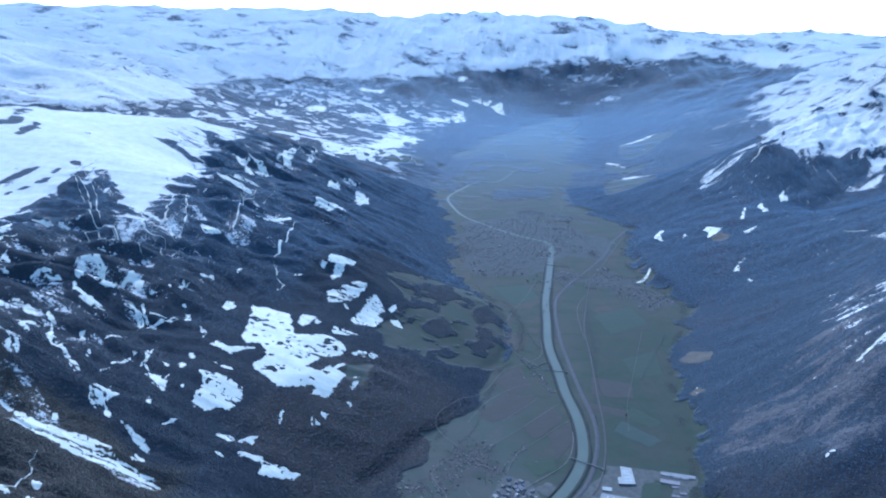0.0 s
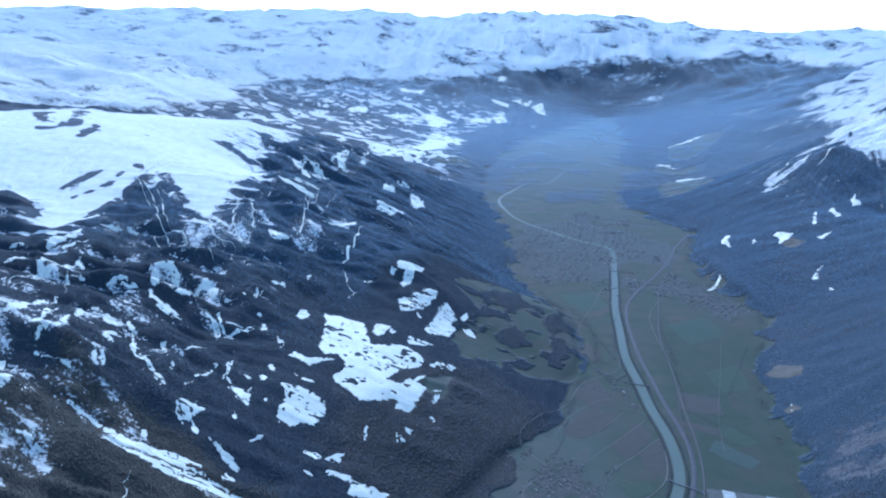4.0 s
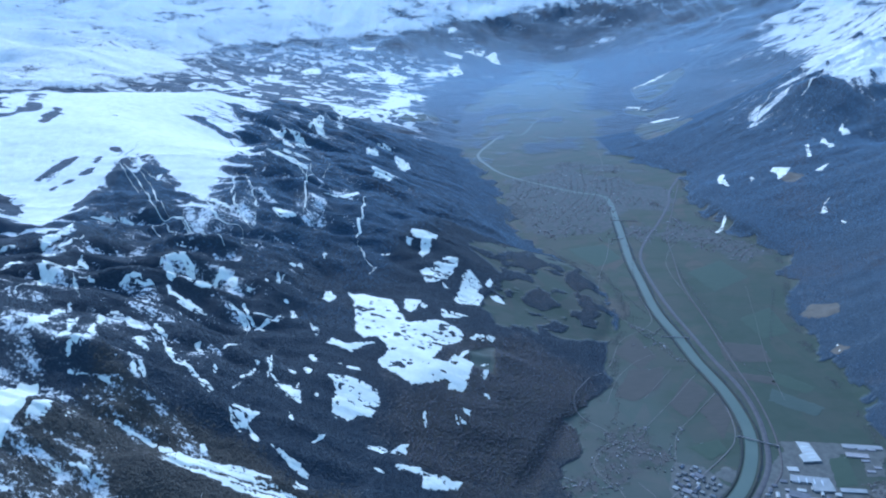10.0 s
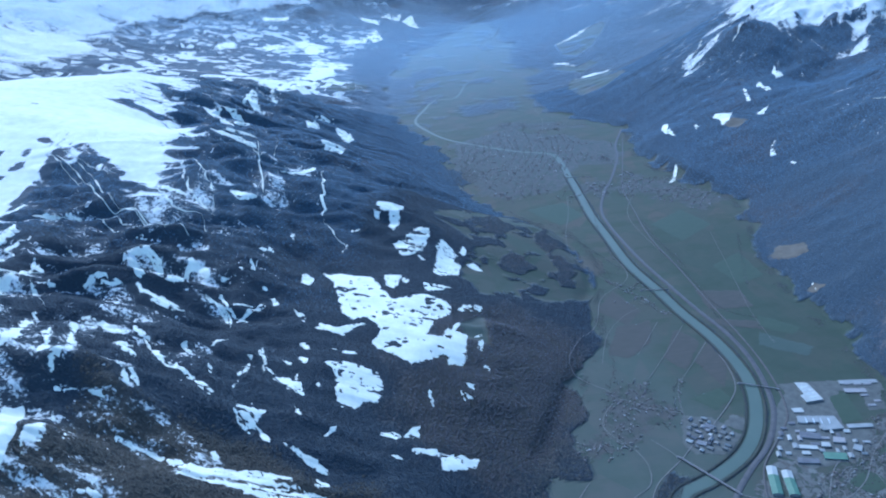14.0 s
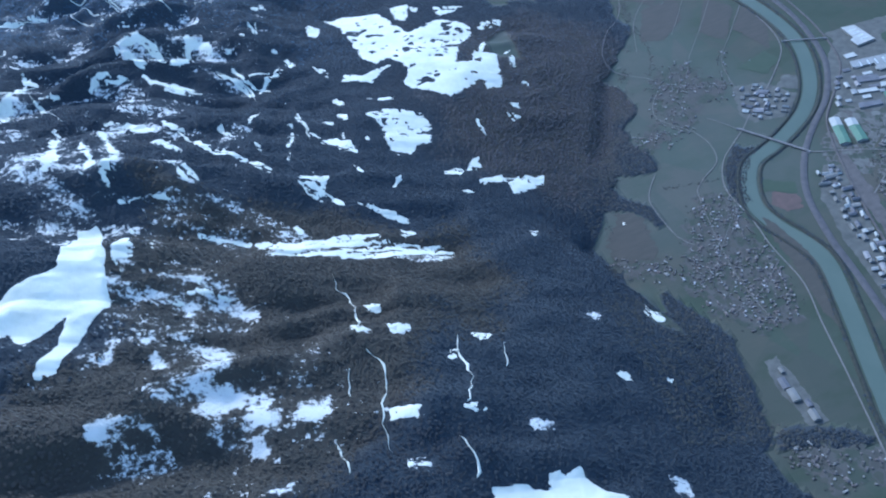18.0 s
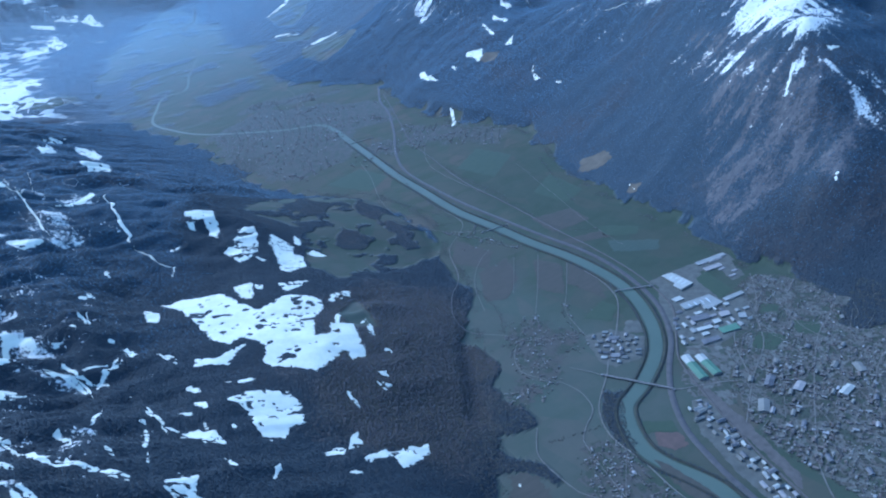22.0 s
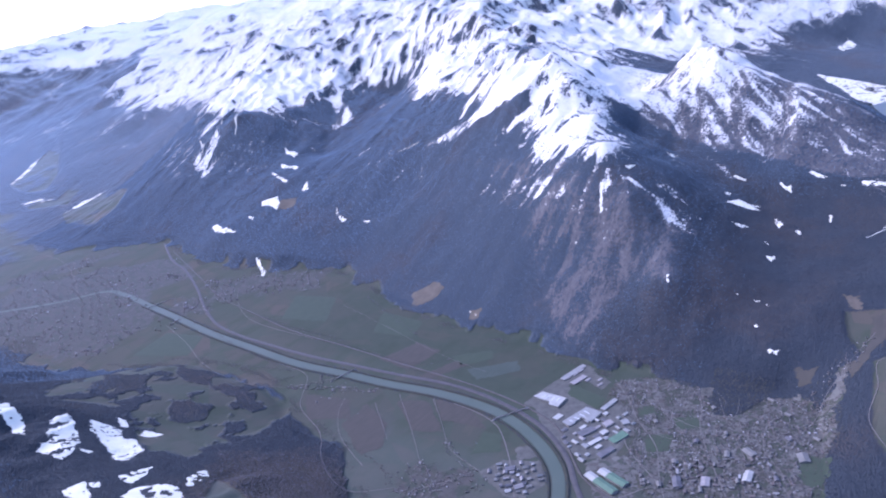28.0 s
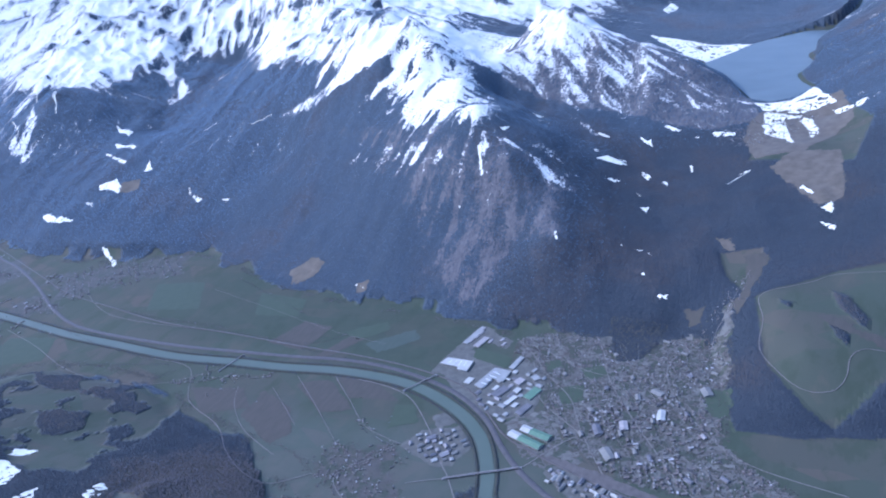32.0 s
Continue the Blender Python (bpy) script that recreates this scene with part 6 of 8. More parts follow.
snow_chute([(-487.6, 288.6), (-459.8, 255.5), (-421.9, 188.8), (-401.1, 175.8), (-365.1, 127.9)], 2.0)
snow_chute([(-401.1, 175.8), (-381.9, 164.3), (-352.4, 125.9)], 1.4)
snow_chute([(-455.6, 176.9), (-435.9, 175.6)], 1.4)
snow_chute([(-422.5, 176.1), (-385.1, 125.0)], 1.8)
snow_chute([(-419.1, 48.8), (-413.4, 34.6), (-398.4, 11.7)], 1.6)
snow_chute([(-310.3, 91.7), (-308.1, 106.9)], 1.5)
snow_chute([(-332.9, 61.4), (-320.0, 51.0), (-317.4, 37.6)], 1.6)
snow_chute([(-295.4, 3.5), (-293.4, -12.9)], 1.6)
snow_chute([(-294.7, -116.8), (-293.9, -126.4), (-290.8, -129.2), (-288.9, -153.5)], 1.3)
snow_chute([(-287.5, -160.8), (-284.4, -170.4), (-287.6, -185.1), (-288.6, -192.8), (-288.0, -200.8)], 1.3)
snow_chute([(-259.0, -154.8), (-260.5, -163.7), (-258.5, -174.9), (-262.3, -188.5)], 1.2)
snow_chute([(-267.1, -199.3), (-265.8, -207.7), (-267.6, -212.2)], 1.2)
snow_chute([(-243.9, -158.5), (-246.6, -170.7)], 1.0)
snow_chute([(-303.1, -193.6), (-300.2, -206.6)], 1.3)
snow_chute([(-295.3, -167.5), (-296.4, -178.6)], 1.3)
snow_chute([(302.9, 842.9), (274.3, 795.7), (262.3, 804.0)], 3.0)
snow_chute([(267.4, 779.2), (242.0, 742.0)], 3.0)
snow_chute([(371.9, 865.4), (302.2, 795.0)], 3.5)
snow_chute([(396.6, 842.1), (308.6, 750.5)], 3.5)
snow_chute([(296.8, 399.8), (307.9, 372.6)], 1.6)
snow_chute([(202.3, -125.4), (221.8, -138.7)], 1.6)
snow_field([(-352, -122), (-340, -121), (-320, -133), (-327, -140), (-318, -168), (-315, -183), (-321, -196), (-337, -192), (-344, -178), (-353, -157)], dusty=True)
snow_field([(-340, -85), (-312, -79), (-297, -90), (-302, -108), (-329, -99)], dusty=True)
snow_field([(-369, -124), (-356, -118), (-355, -143), (-361, -161), (-370, -164), (-376, -175), (-376, -188), (-381, -174), (-373, -160), (-368, -141)], dusty=True)
snow_field([(-312, -143), (-296, -152), (-294, -175), (-302, -181), (-310, -165)], dusty=True)
snow_field([(-413, 3), (-392, 6), (-362, -45), (-363, -76), (-379, -89), (-388, -93), (-393, -76)], dusty=True)


snow_field([(-265, -222), (-264, -215), (-254, -215), (-253, -217), (-249, -218), (-247, -213), (-243, -212), (-243, -214), (-237, -212), (-237, -215), (-233, -220), (-226, -222), (-232, -232), (-262, -232)], clean=True)
snow_field([(-346, -107), (-325, -119), (-321, -135), (-322, -164), (-316, -175), (-316, -189), (-330, -194), (-336, -191), (-340, -182), (-352, -179), (-352, -143)], dusty=True)
snow_field([(-345, -68), (-321, -69), (-307, -89), (-331, -90), (-355, -80)], dusty=True)
snow_field([(-311, -147), (-292, -157), (-293, -176), (-301, -177), (-313, -189), (-316, -177)], dusty=True)
snow_field([(-364, -188), (-359, -177), (-349, -179), (-343, -199), (-345, -206), (-363, -198)], dusty=True)
snow_field([(-382, 85), (-362, 82), (-333, 53), (-312, 33), (-317, 66), (-339, 97), (-369, 92)], dusty=True)
snow_field([(-408, 275), (-380, 295), (-345, 235), (-338, 150), (-372, 128), (-402, 180)], dusty=True)
snow_field([(-338, 300), (-312, 310), (-296, 220), (-322, 196)], dusty=True)
snow_field([(-464, 191), (-367, 128), (-386, 115), (-456, 148)], dusty=True)
snow_field([(-431, 47), (-428, 79), (-416, 3), (-411, -28)], torn=True)
snow_field([(-211, -174), (-207, -173), (-206, -177), (-209, -177)])
snow_field([(-194, -175), (-191, -175), (-192, -178)])
snow_field([(-209, -138), (-205, -140), (-206, -145), (-209, -143)], ragged=True)
snow_field([(-210, -216), (-206, -216), (-207, -222), (-210, -221)], ragged=True)
snow_field([(-246, -194), (-236, -195), (-238, -198), (-246, -197)], ragged=True)
snow_field([(-183, -133), (-182, -138), (-178, -137), (-180, -145), (-183, -144), (-185, -139)])
snow_field([(782, 53), (829, 54), (811, 36), (765, 42)])
snow_field([(168, 1119), (211, 1138), (244, 1112), (203, 1106)])
snow_field([(184, 1379), (198, 1310), (210, 1290), (206, 1330)])
snow_field([(262, 1645), (342, 1745), (380, 1775), (330, 1700)])
for line, width in (([(-483, 164), (-477, 191)], 5.0), ([(-460, 96), (-462, 137)], 6.0), ([(-447, 67), (-450, 124)], 5.0), ([(-430, 27), (-429, 78)], 8.0), ([(-427, 2), (-429, 36)], 4.0),
                    ([(-492, 308), (-455, 259), (-417, 190), (-396, 173), (-365, 127)], 1.5), ([(-495, 313), (-462, 273), (-435, 247)], 1.3), ([(-493, 293), (-469, 258), (-436, 216)], 1.4), ([(-426, 177), (-405, 166), (-385, 124)], 1.8)):
    snow_chute(line, width)
store(ground.data, "snow", SNOWY)
store(ground.data, "thin", THIN)

# ---- roads, railway, river banks ----
DECK = ((-0.5, 0.0), (-0.46, 0.10), (0.46, 0.10), (0.5, 0.0))
MOTORWAY = [(120, 690), (85, 610), (66, 545), (36, 470), (8, 410), (-10, 360), (-16, 320), (-18, 272), (-18, 216), (-15, 165), (-12, 120), (-8, 76), (-10, 40), (-18, 4), (-27, -18), (-42, -40), (-58, -55), (-72, -70), (-83, -86), (-90, -101), (-94, -116), (-97, -130), (-99, -145), (-101, -158), (-104, -175), (-112, -220), (-120, -300), (-135, -420), (-100, -700), (-110, -1000), (-70, -1450)]
ribbon("motorway", MOTORWAY, 3.0, 0.20, ASPHALT, "grey four-lane motorway following the river", "road", shape=DECK)
RAIL = [(104, 640), (58, 500), (32, 420), (18, 340), (7, 266), (4, 190), (0, 120), (-2, 68), (-7, 24), (-16, -11), (-26, -27), (-40, -42), (-52, -56), (-60, -74), (-65, -88), (-69, -100), (-73, -113), (-77, -127), (-81, -143), (-86, -170), (-94, -230), (-110, -330), (-112, -420), (-84, -700), (-92, -1000), (-50, -1450)]
ribbon("railway", RAIL, 1.2, 0.22, GRAVEL, "brown gravel railway bed beside the motorway", "railway", shape=DECK)
shift = curve_through(RIVER_LINE[4:24], 14.0)
way = np.gradient(shift, axis=0)
way /= np.linalg.norm(way, axis=1)[:, None]
norm = np.stack([way[:, 1], -way[:, 0]], 1)
BERM = ((-0.5, 0.0), (-0.25, 0.5), (0.25, 0.5), (0.5, 0.0))
ribbon("river_bank", [tuple(p) for p in shift + norm * 5.0], 1.7, 0.06, BANK, "dark brushwood bank along the river", "bank", shape=BERM, gap=5.0)
ribbon("river_bank", [tuple(p) for p in shift - norm * 5.0], 1.7, 0.06, BANK, "dark brushwood bank along the river", "bank", shape=BERM, gap=5.0)
for line, w in (
        ([(-26, 73), (-46, 48), (-64, 25), (-72, -4)], 0.55), ([(-31, 100), (-56, 66), (-82, 33)], 0.55), ([(-45, 110), (-60, 88), (-73, 70)], 0.5), ([(-50, 135), (-65, 125), (-84, 101), (-98, 66)], 0.5),
        ([(-25, 56), (-26, 42), (-30, 23), (-38, 8), (-60, -15), (-78, -30), (-86, -38), (-98, -48), (-106, -55), (-113, -66), (-117, -79), (-117, -99), (-119, -120), (-119, -140), (-121, -151), (-125, -165), (-131, -190), (-140, -225)], 0.9),
        ([(-139, -47), (-149, -61), (-151, -74), (-150, -94), (-146, -102)], 0.7), ([(-108, -26), (-106, -40), (-110, -55), (-121, -63), (-128, -70), (-130, -78)], 0.7),
        ([(-104, 33), (-120, 60), (-108, 90), (-86, 120), (-70, 160), (-40, 190), (-36, 230)], 0.7), ([(-73, 0), (-88, 10), (-104, 20), (-118, -2), (-108, -26)], 0.7),
        ([(-34, 165), (-56, 190), (-70, 240), (-62, 300), (-44, 360), (-30, 420)], 0.6), ([(4, 236), (8, 330), (40, 400), (80, 430)], 0.6), ([(14, 60), (22, 110), (40, 180), (60, 260)], 0.3),
        ([(36, -26), (20, -44), (4, -58), (-14, -78), (-38, -92), (-66, -112)], 0.8), ([(47, -74), (30, -84), (10, -92), (-14, -108), (-40, -128), (-66, -150), (-84, -176)], 0.8),
        ([(44, -128), (26, -122), (4, -128), (-20, -146), (-42, -172), (-52, -214)], 0.8), ([(26, -50), (14, -74), (10, -92), (14, -118), (24, -138), (52, -142)], 0.7),
        ([(52, -142), (66, -147), (80, -150), (104, -154)], 0.5),
        ([(95, -225), (93, -201), (85, -190), (79, -179), (70, -164), (51, -168), (34, -168), (22, -174), (9, -186), (5, -196), (8, -206), (16, -210), (25, -211), (31, -217), (32, -230)], 0.6),
        ([(-73, -71), (-68, -75), (-62, -78), (-52, -84), (-44, -90)], 0.9), ([(-97, -20), (-92, -30), (-89, -38)], 0.7), ([(-40, -92), (-20, -64), (0, -52), (14, -46)], 0.8), ([(-119, -90), (-132, -104), (-146, -120), (-156, -126)], 0.45), ([(-131, -80), (-136, -104), (-140, -130), (-140, -156)], 0.5), ([(-121, -128), (-136, -140), (-152, -146)], 0.45), ([(44, -100), (28, -104), (8, -100), (-12, -100), (-30, -104), (-52, -122)], 0.45), ([(40, -120), (20, -116), (-2, -134), (-26, -160)], 0.45), ([(30, -70), (22, -96), (20, -118), (26, -140)], 0.4), ([(-4, -70), (-6, -96), (-10, -120), (-20, -146)], 0.4), ([(-26, -80), (-30, -104), (-38, -130), (-54, -160)], 0.45), ([(46, -86), (34, -96), (16, -84), (2, -66)], 0.4), ([(34, -46), (26, -58), (12, -73), (1, -87), (-13, -93)], 0.5), ([(40, -90), (24, -100), (8, -112), (-8, -124)], 0.5), ([(-22, 640), (0, 700), (30, 800), (40, 900)], 0.8)):
    ribbon("lane", line, 0.64 * w, 0.30, LANE, "pale narrow country lane between the fields", "lane", gap=3.0)


def slab(bm, x0, y0, z0, x1, y1, z1):
    v = [bm.verts.new(c) for c in ((x0, y0, z0), (x1, y0, z0), (x1, y1, z0), (x0, y1, z0), (x0, y0, z1), (x1, y0, z1), (x1, y1, z1), (x0, y1, z1))]
    for f in ((3, 2, 1, 0), (4, 5, 6, 7), (0, 1, 5, 4), (1, 2, 6, 5), (2, 3, 7, 6), (3, 0, 4, 7)):
        bm.faces.new([v[k] for k in f])


def part(name, bm, material, parent, label=""):
    me = bpy.data.meshes.new(name)
    bm.normal_update()
    bm.to_mesh(me)
    bm.free()
    me.materials.append(material)
    ob = new(name, me)
    ob.parent = parent
    if label:
        ob["label"] = label
    return ob


def base(name, x, y, z, turn, label, category, group=""):
    e = new(name)
    e.empty_display_size = 0.5
    e.matrix_world = pose(x, y, z, 0, 0, turn)
    return tagged(e, label, category, group)


def bridge(x0, y0, x1, y1, width, high, label, spans=3):
    """A beam bridge: deck, parapets and piers."""
    long = math.dist((x0, y0), (x1, y1))
    e = base("bridge", (x0 + x1) / 2, (y0 + y1) / 2, 0.15, math.degrees(math.atan2(y1 - y0, x1 - x0)), label, "bridge", "bridges over the river")
    bm = bmesh.new()
    slab(bm, -long / 2, -width / 2, high - 0.18, long / 2, width / 2, high)
    deck = part("deck", bm, LANE, e)
    for s in (-1, 1):
        bm = bmesh.new()
        slab(bm, -long / 2, s * width / 2 - 0.06, high, long / 2, s * width / 2 + 0.06, high + 0.14)
        part("parapet", bm, CONCRETE, deck)
        bm = bmesh.new()
        slab(bm, s * long / 2 - 0.9, -width / 2, -0.2, s * long / 2 + 0.9, width / 2, high - 0.18)
        part("abutment", bm, CONCRETE, e)
    for k in range(1, spans):
        bm = bmesh.new()
        px = -long / 2 + long * k / spans
        slab(bm, px - 0.2, -width / 2 + 0.12, -0.2, px + 0.2, width / 2 - 0.12, high - 0.18)
        part("pier", bm, CONCRETE, e)
    return e


bridge(-89, -38, -72, -72, 1.0, 0.75, "long grey concrete road bridge over the green river", 5)
bridge(-29, 20, -11, 8, 0.6, 0.8, "narrow pale footbridge over river and motorway", 3)
bridge(-38, 163, -19, 158, 0.6, 0.7, "small grey weir bridge with pale piers", 3)
bridge(-14, 486, 12, 478, 1.0, 0.7, "grey road bridge into the far town", 3)


def patch(poly, material, label, lift=0.13, fray=0.9):
    made = draped(poly, 0.05, fray, 0, 5)
    v = made[0]
    v[:, 2] += lift - 0.12
    ob = link_mesh("field", v, made[1], material)
    clear_ground(poly)
    return tagged(ob, label, "field", kind="structure")


patch([(11, -4), (22, -6), (16, -32), (5, -31)], GREEN_FIELD, "mown green sports turf beside the factory halls")
patch([(12, 76), (34, 48), (24, 38), (4, 60)], TEAL_FIELD, "blue-green sown field on the valley floor")
patch([(-13, 106), (20, 90), (18, 79), (-6, 91)], BROWN_FIELD, "dark ploughed strip field on the valley floor")
patch([(22, 100), (40, 74), (30, 66), (14, 84)], GREEN_FIELD, "fresh green meadow on the valley floor")
patch([(0, 150), (30, 140), (26, 112), (-4, 118)], BROWN_FIELD, "brown ploughed field on the valley floor")
patch([(30, 190), (62, 210), (58, 160), (34, 150)], GREEN_FIELD, "green meadow below the wooded mountain")
patch([(-74, 112), (-48, 114), (-62, 80), (-80, 68), (-92, 74)], BROWN_FIELD, "brown stubble field inside the river bend", 0.13, 2.0)
patch([(-38, 96), (-29, 76), (-52, 42), (-59, 62)], BROWN_FIELD, "brown ploughed strip between two field lanes")
patch([(-25, 72), (-22, 49), (-38, 20), (-42, 52)], BROWN_FIELD, "brown stubble strip beside the river")
patch([(-42, 18), (-62, 12), (-52, -2), (-40, 6)], GREEN_FIELD, "large green meadow inside the river bend")
patch([(-46, -8), (-40, -16), (-48, -26), (-55, -16)], PAVED, "pale gravel yard by the river")
patch([(-100, -88), (-92, -96), (-95, -104), (-102, -104), (-104, -96)], CLAY, "reddish clay pit between river and motorway")
patch([(78, 190), (92, 202), (104, 186), (98, 168), (84, 172)], DRY_FIELD, "tawny dry clearing at the forest foot", 0.13, 2.6)
patch([(70, 121), (78, 124), (80, 114), (72, 112)], DRY_FIELD, "small pale clearing at the forest foot")
patch([(186, 515), (206, 525), (214, 505), (196, 492)], DRY_FIELD, "tawny steep meadow high in the woods", 0.13, 2.6)
patch([(222, -150), (250, -168), (246, -196), (176, -200), (166, -186), (190, -172)], DRY_FIELD, "brown bare moorland above the gorge", 0.13, 2.6)
patch([(238, -140), (280, -124), (345, -128), (362, -190), (300, -202), (248, -172)], DRY_FIELD, "tawny village meadows between the snow flats", 0.11, 2.6)
patch([(45, -73), (49, -84), (40, -85), (38, -77)], PAVED, "pale quarry floor below the forest")
patch([(-60, 330), (-30, 350), (-40, 400), (-80, 390)], GREEN_FIELD, "green meadow near the far town")
patch([(20, 300), (60, 330), (70, 280), (30, 250)], GREEN_FIELD, "broad green meadow beyond the motorway")
patch([(-63, -80), (-70, -101), (-75, -124), (-81, -153), (-75, -147), (-68, -124), (-63, -101), (-59, -84)], GRAVEL, "brown gravel railway yard beside the town", 0.10)
patch([(-114, -97), (-110, -104), (-107, -130), (-111, -147), (-120, -170), (-122, -160), (-118, -142), (-116, -122)], BROWN_FIELD, "dark brown meadow strip along the river")
patch([(-101, -77), (-89, -88), (-92, -95), (-104, -86)], GREEN_FIELD, "small green meadow inside the river bend")
patch([(-167, -62), (-160, -70), (-158, -84), (-164, -100), (-176, -100), (-182, -84)], BROWN_FIELD, "olive brown pasture on a low knoll", 0.13, 2.5)
patch([(69, -123), (73, -133), (61, -134), (60, -127)], BROWN_FIELD, "olive meadow above the upper town", 0.13, 2.6)
patch([(9, -144), (10, -157), (-10, -159), (-14, -151)], GREEN_FIELD, "dark green meadow at the town edge", 0.13, 2.6)
patch([(118, -148), (121, -160), (111, -163), (104, -157)], BROWN_FIELD, "olive meadow at the head of the gorge", 0.13, 2.6)
patch([(136, -130), (137, -138), (125, -142), (124, -136)], DRY_FIELD, "tawny scree patch in the woods", 0.13, 2.6)
patch([(13, -75), (19, -86), (12, -92), (4, -82)], GREEN_FIELD, "green park between the town houses")
patch([(16, -52), (19, -60), (14, -64), (8, -56)], GREEN_FIELD, "green park beside the tree row")
patch([(-7, -68), (-1, -81), (-14, -86), (-20, -76)], GREEN_FIELD, "green sports ground in the town")
patch([(23, 7), (46, 1), (33, -24), (24, -24), (30, -6)], PAVED, "pale concrete storage yard beside the factories", 0.11)
patch([(68, -150), (96, -153), (106, -150), (119, -158), (115, -164), (98, -162), (76, -158), (62, -153)], BROWN_FIELD, "olive and gravelly gorge floor above the town", 0.13, 2.4)
patch([(88, -150), (70, -149), (54, -151), (40, -148), (34, -141), (49, -143), (66, -146)], URBAN, "grey works yards in the mouth of the gorge", 0.13, 3.0)
patch([(32, -226), (42, -205), (52, -193), (56, -198), (44, -214), (40, -230)], BROWN_FIELD, "olive pasture strip on the plateau", 0.13, 2.0)
patch([(-80, 140), (-58, 170), (-50, 130), (-66, 112)], BROWN_FIELD, "brown meadow by the river road")


# ---- factories ----
def outline_prism(bm, pts, z0, z1):
    lo = [bm.verts.new((x, y, z0)) for x, y in pts]
    hi = [bm.verts.new((x, y, z1)) for x, y in pts]
    n = len(pts)
    for k in range(n):
        bm.faces.new((lo[k], lo[(k + 1) % n], hi[(k + 1) % n], hi[k]))
    bm.faces.new(hi)


def hall(corners, high, roof, label, strips=0, parapet=True):
    """A flat-roofed factory hall on any outline: walls, roof, parapet, rooflights."""
    cx, cy = sum(p[0] for p in corners) / len(corners), sum(p[1] for p in corners) / len(corners)
    e = base("factory_hall", cx, cy, 0.02, 0, label, "factory hall", "halls of the industrial estate")
    pts = [(x - cx, y - cy) for x, y in corners]
    turn = sum(a[0] * b[1] - b[0] * a[1] for a, b in zip(pts, pts[1:] + pts[:1]))
    if turn < 0:
        pts = pts[::-1]
    bm = bmesh.new()
    outline_prism(bm, pts, 0, high)
    part("wall", bm, HALL_WALL, e)
    bm = bmesh.new()
    outline_prism(bm, [(x * 1.01, y * 1.01) for x, y in pts], high - 0.05, high + 0.09)
    top = part("roof", bm, roof, e)
    ax, ay = pts[1][0] - pts[0][0], pts[1][1] - pts[0][1]
    best = max(zip(pts, pts[1:] + pts[:1]), key=lambda ab: math.dist(*ab))
    lx, ly = best[1][0] - best[0][0], best[1][1] - best[0][1]
    ln = math.hypot(lx, ly)
    ux, uy = lx / ln, ly / ln
    mx, my = (best[0][0] + best[1][0]) / 2, (best[0][1] + best[1][1]) / 2
    wx, wy = -uy, ux
    depth = max((p[0] - mx) * wx + (p[1] - my) * wy for p in pts)
    for k in range(strips):
        o = (k - (strips - 1) / 2) * ln * 0.8 / max(strips, 1)
        bm = bmesh.new()
        a0, a1, d0, d1 = o - 0.16, o + 0.16, depth * 0.18, depth * 0.55
        outline_prism(bm, [(mx + ux * a + wx * d, my + uy * a + wy * d) for a, d in ((a0, d0), (a1, d0), (a1, d1), (a0, d1))], high + 0.09, high + 0.22)
        part("rooflight", bm, GLASS_STRIP, top)
    return e


def gable_hall(x, y, long, wide, eave, ridge, turn, roof, label, front=None):
    e = base("factory_hall", x, y, 0.02, turn, label, "factory hall", "halls of the industrial estate")
    bm = bmesh.new()
    h, w = long / 2, wide / 2
    v = [bm.verts.new(c) for c in ((-h, -w, 0), (h, -w, 0), (h, w, 0), (-h, w, 0), (-h, -w, eave), (h, -w, eave), (h, w, eave), (-h, w, eave), (-h, 0, ridge), (h, 0, ridge))]
    for f in ((0, 1, 5, 4), (2, 3, 7, 6), (1, 2, 6, 9, 5), (3, 0, 4, 8, 7)):
        bm.faces.new([v[k] for k in f])
    part("wall", bm, HALL_WALL, e)
    for s in (-1, 1):
        for a, b, m in ((-h, h * -0.35, front), (h * -0.35, h, roof)) if front else ((-h, h, roof),):
            bm = bmesh.new()
            q = [bm.verts.new(c) for c in ((a - 0.1, s * (w + 0.15), eave - 0.04), (b, s * (w + 0.15), eave - 0.04), (b, 0, ridge + 0.02), (a - 0.1, 0, ridge + 0.02))]
            q2 = [bm.verts.new(c.co + Vector((0, 0, 0.1))) for c in q]
            bm.faces.new(q2 if s < 0 else q2[::-1])
            for k in range(4):
                bm.faces.new((q[k], q[(k + 1) % 4], q2[(k + 1) % 4], q2[k]))
            part("roof", bm, m, e)
    return e


hall([(0.3, 11), (6.8, 8.6), (6.3, -9.2), (-3.7, -9.4), (-3.4, -2.5), (-0.9, -1.6)], 1.3, ROOF_WHITE, "white flat-roofed factory hall beside the motorway", 4)
hall([(-15.4, -20.1), (2.9, -25.2), (1.7, -36.4), (-9.1, -35.4), (-7.4, -28.3), (-17.4, -25.6)], 1.1, ROOF_GREY, "pale grey angled factory hall among paved yards", 4)
hall([(-15.6, -44.6), (-12, -46), (-13.1, -49.2), (-17.4, -48.1)], 1.2, ROOF_WHITE, "bright white square factory hall")
hall([(-27.2, -43.4), (-18.9, -46.6), (-19.8, -49.5), (-28, -46.4)], 0.8, ROOF_WHITE, "long narrow white workshop")
hall([(-28.3, -48.6), (-24.6, -49.7), (-25.4, -52.4), (-29.2, -51.2)], 0.7, ROOF_WHITE, "small white workshop beside paved yard")
hall([(-7.5, -41.7), (-2.6, -43.9), (-4.4, -47.9), (-9.9, -45.9)], 1.0, CONCRETE, "buff flat-roofed factory hall")
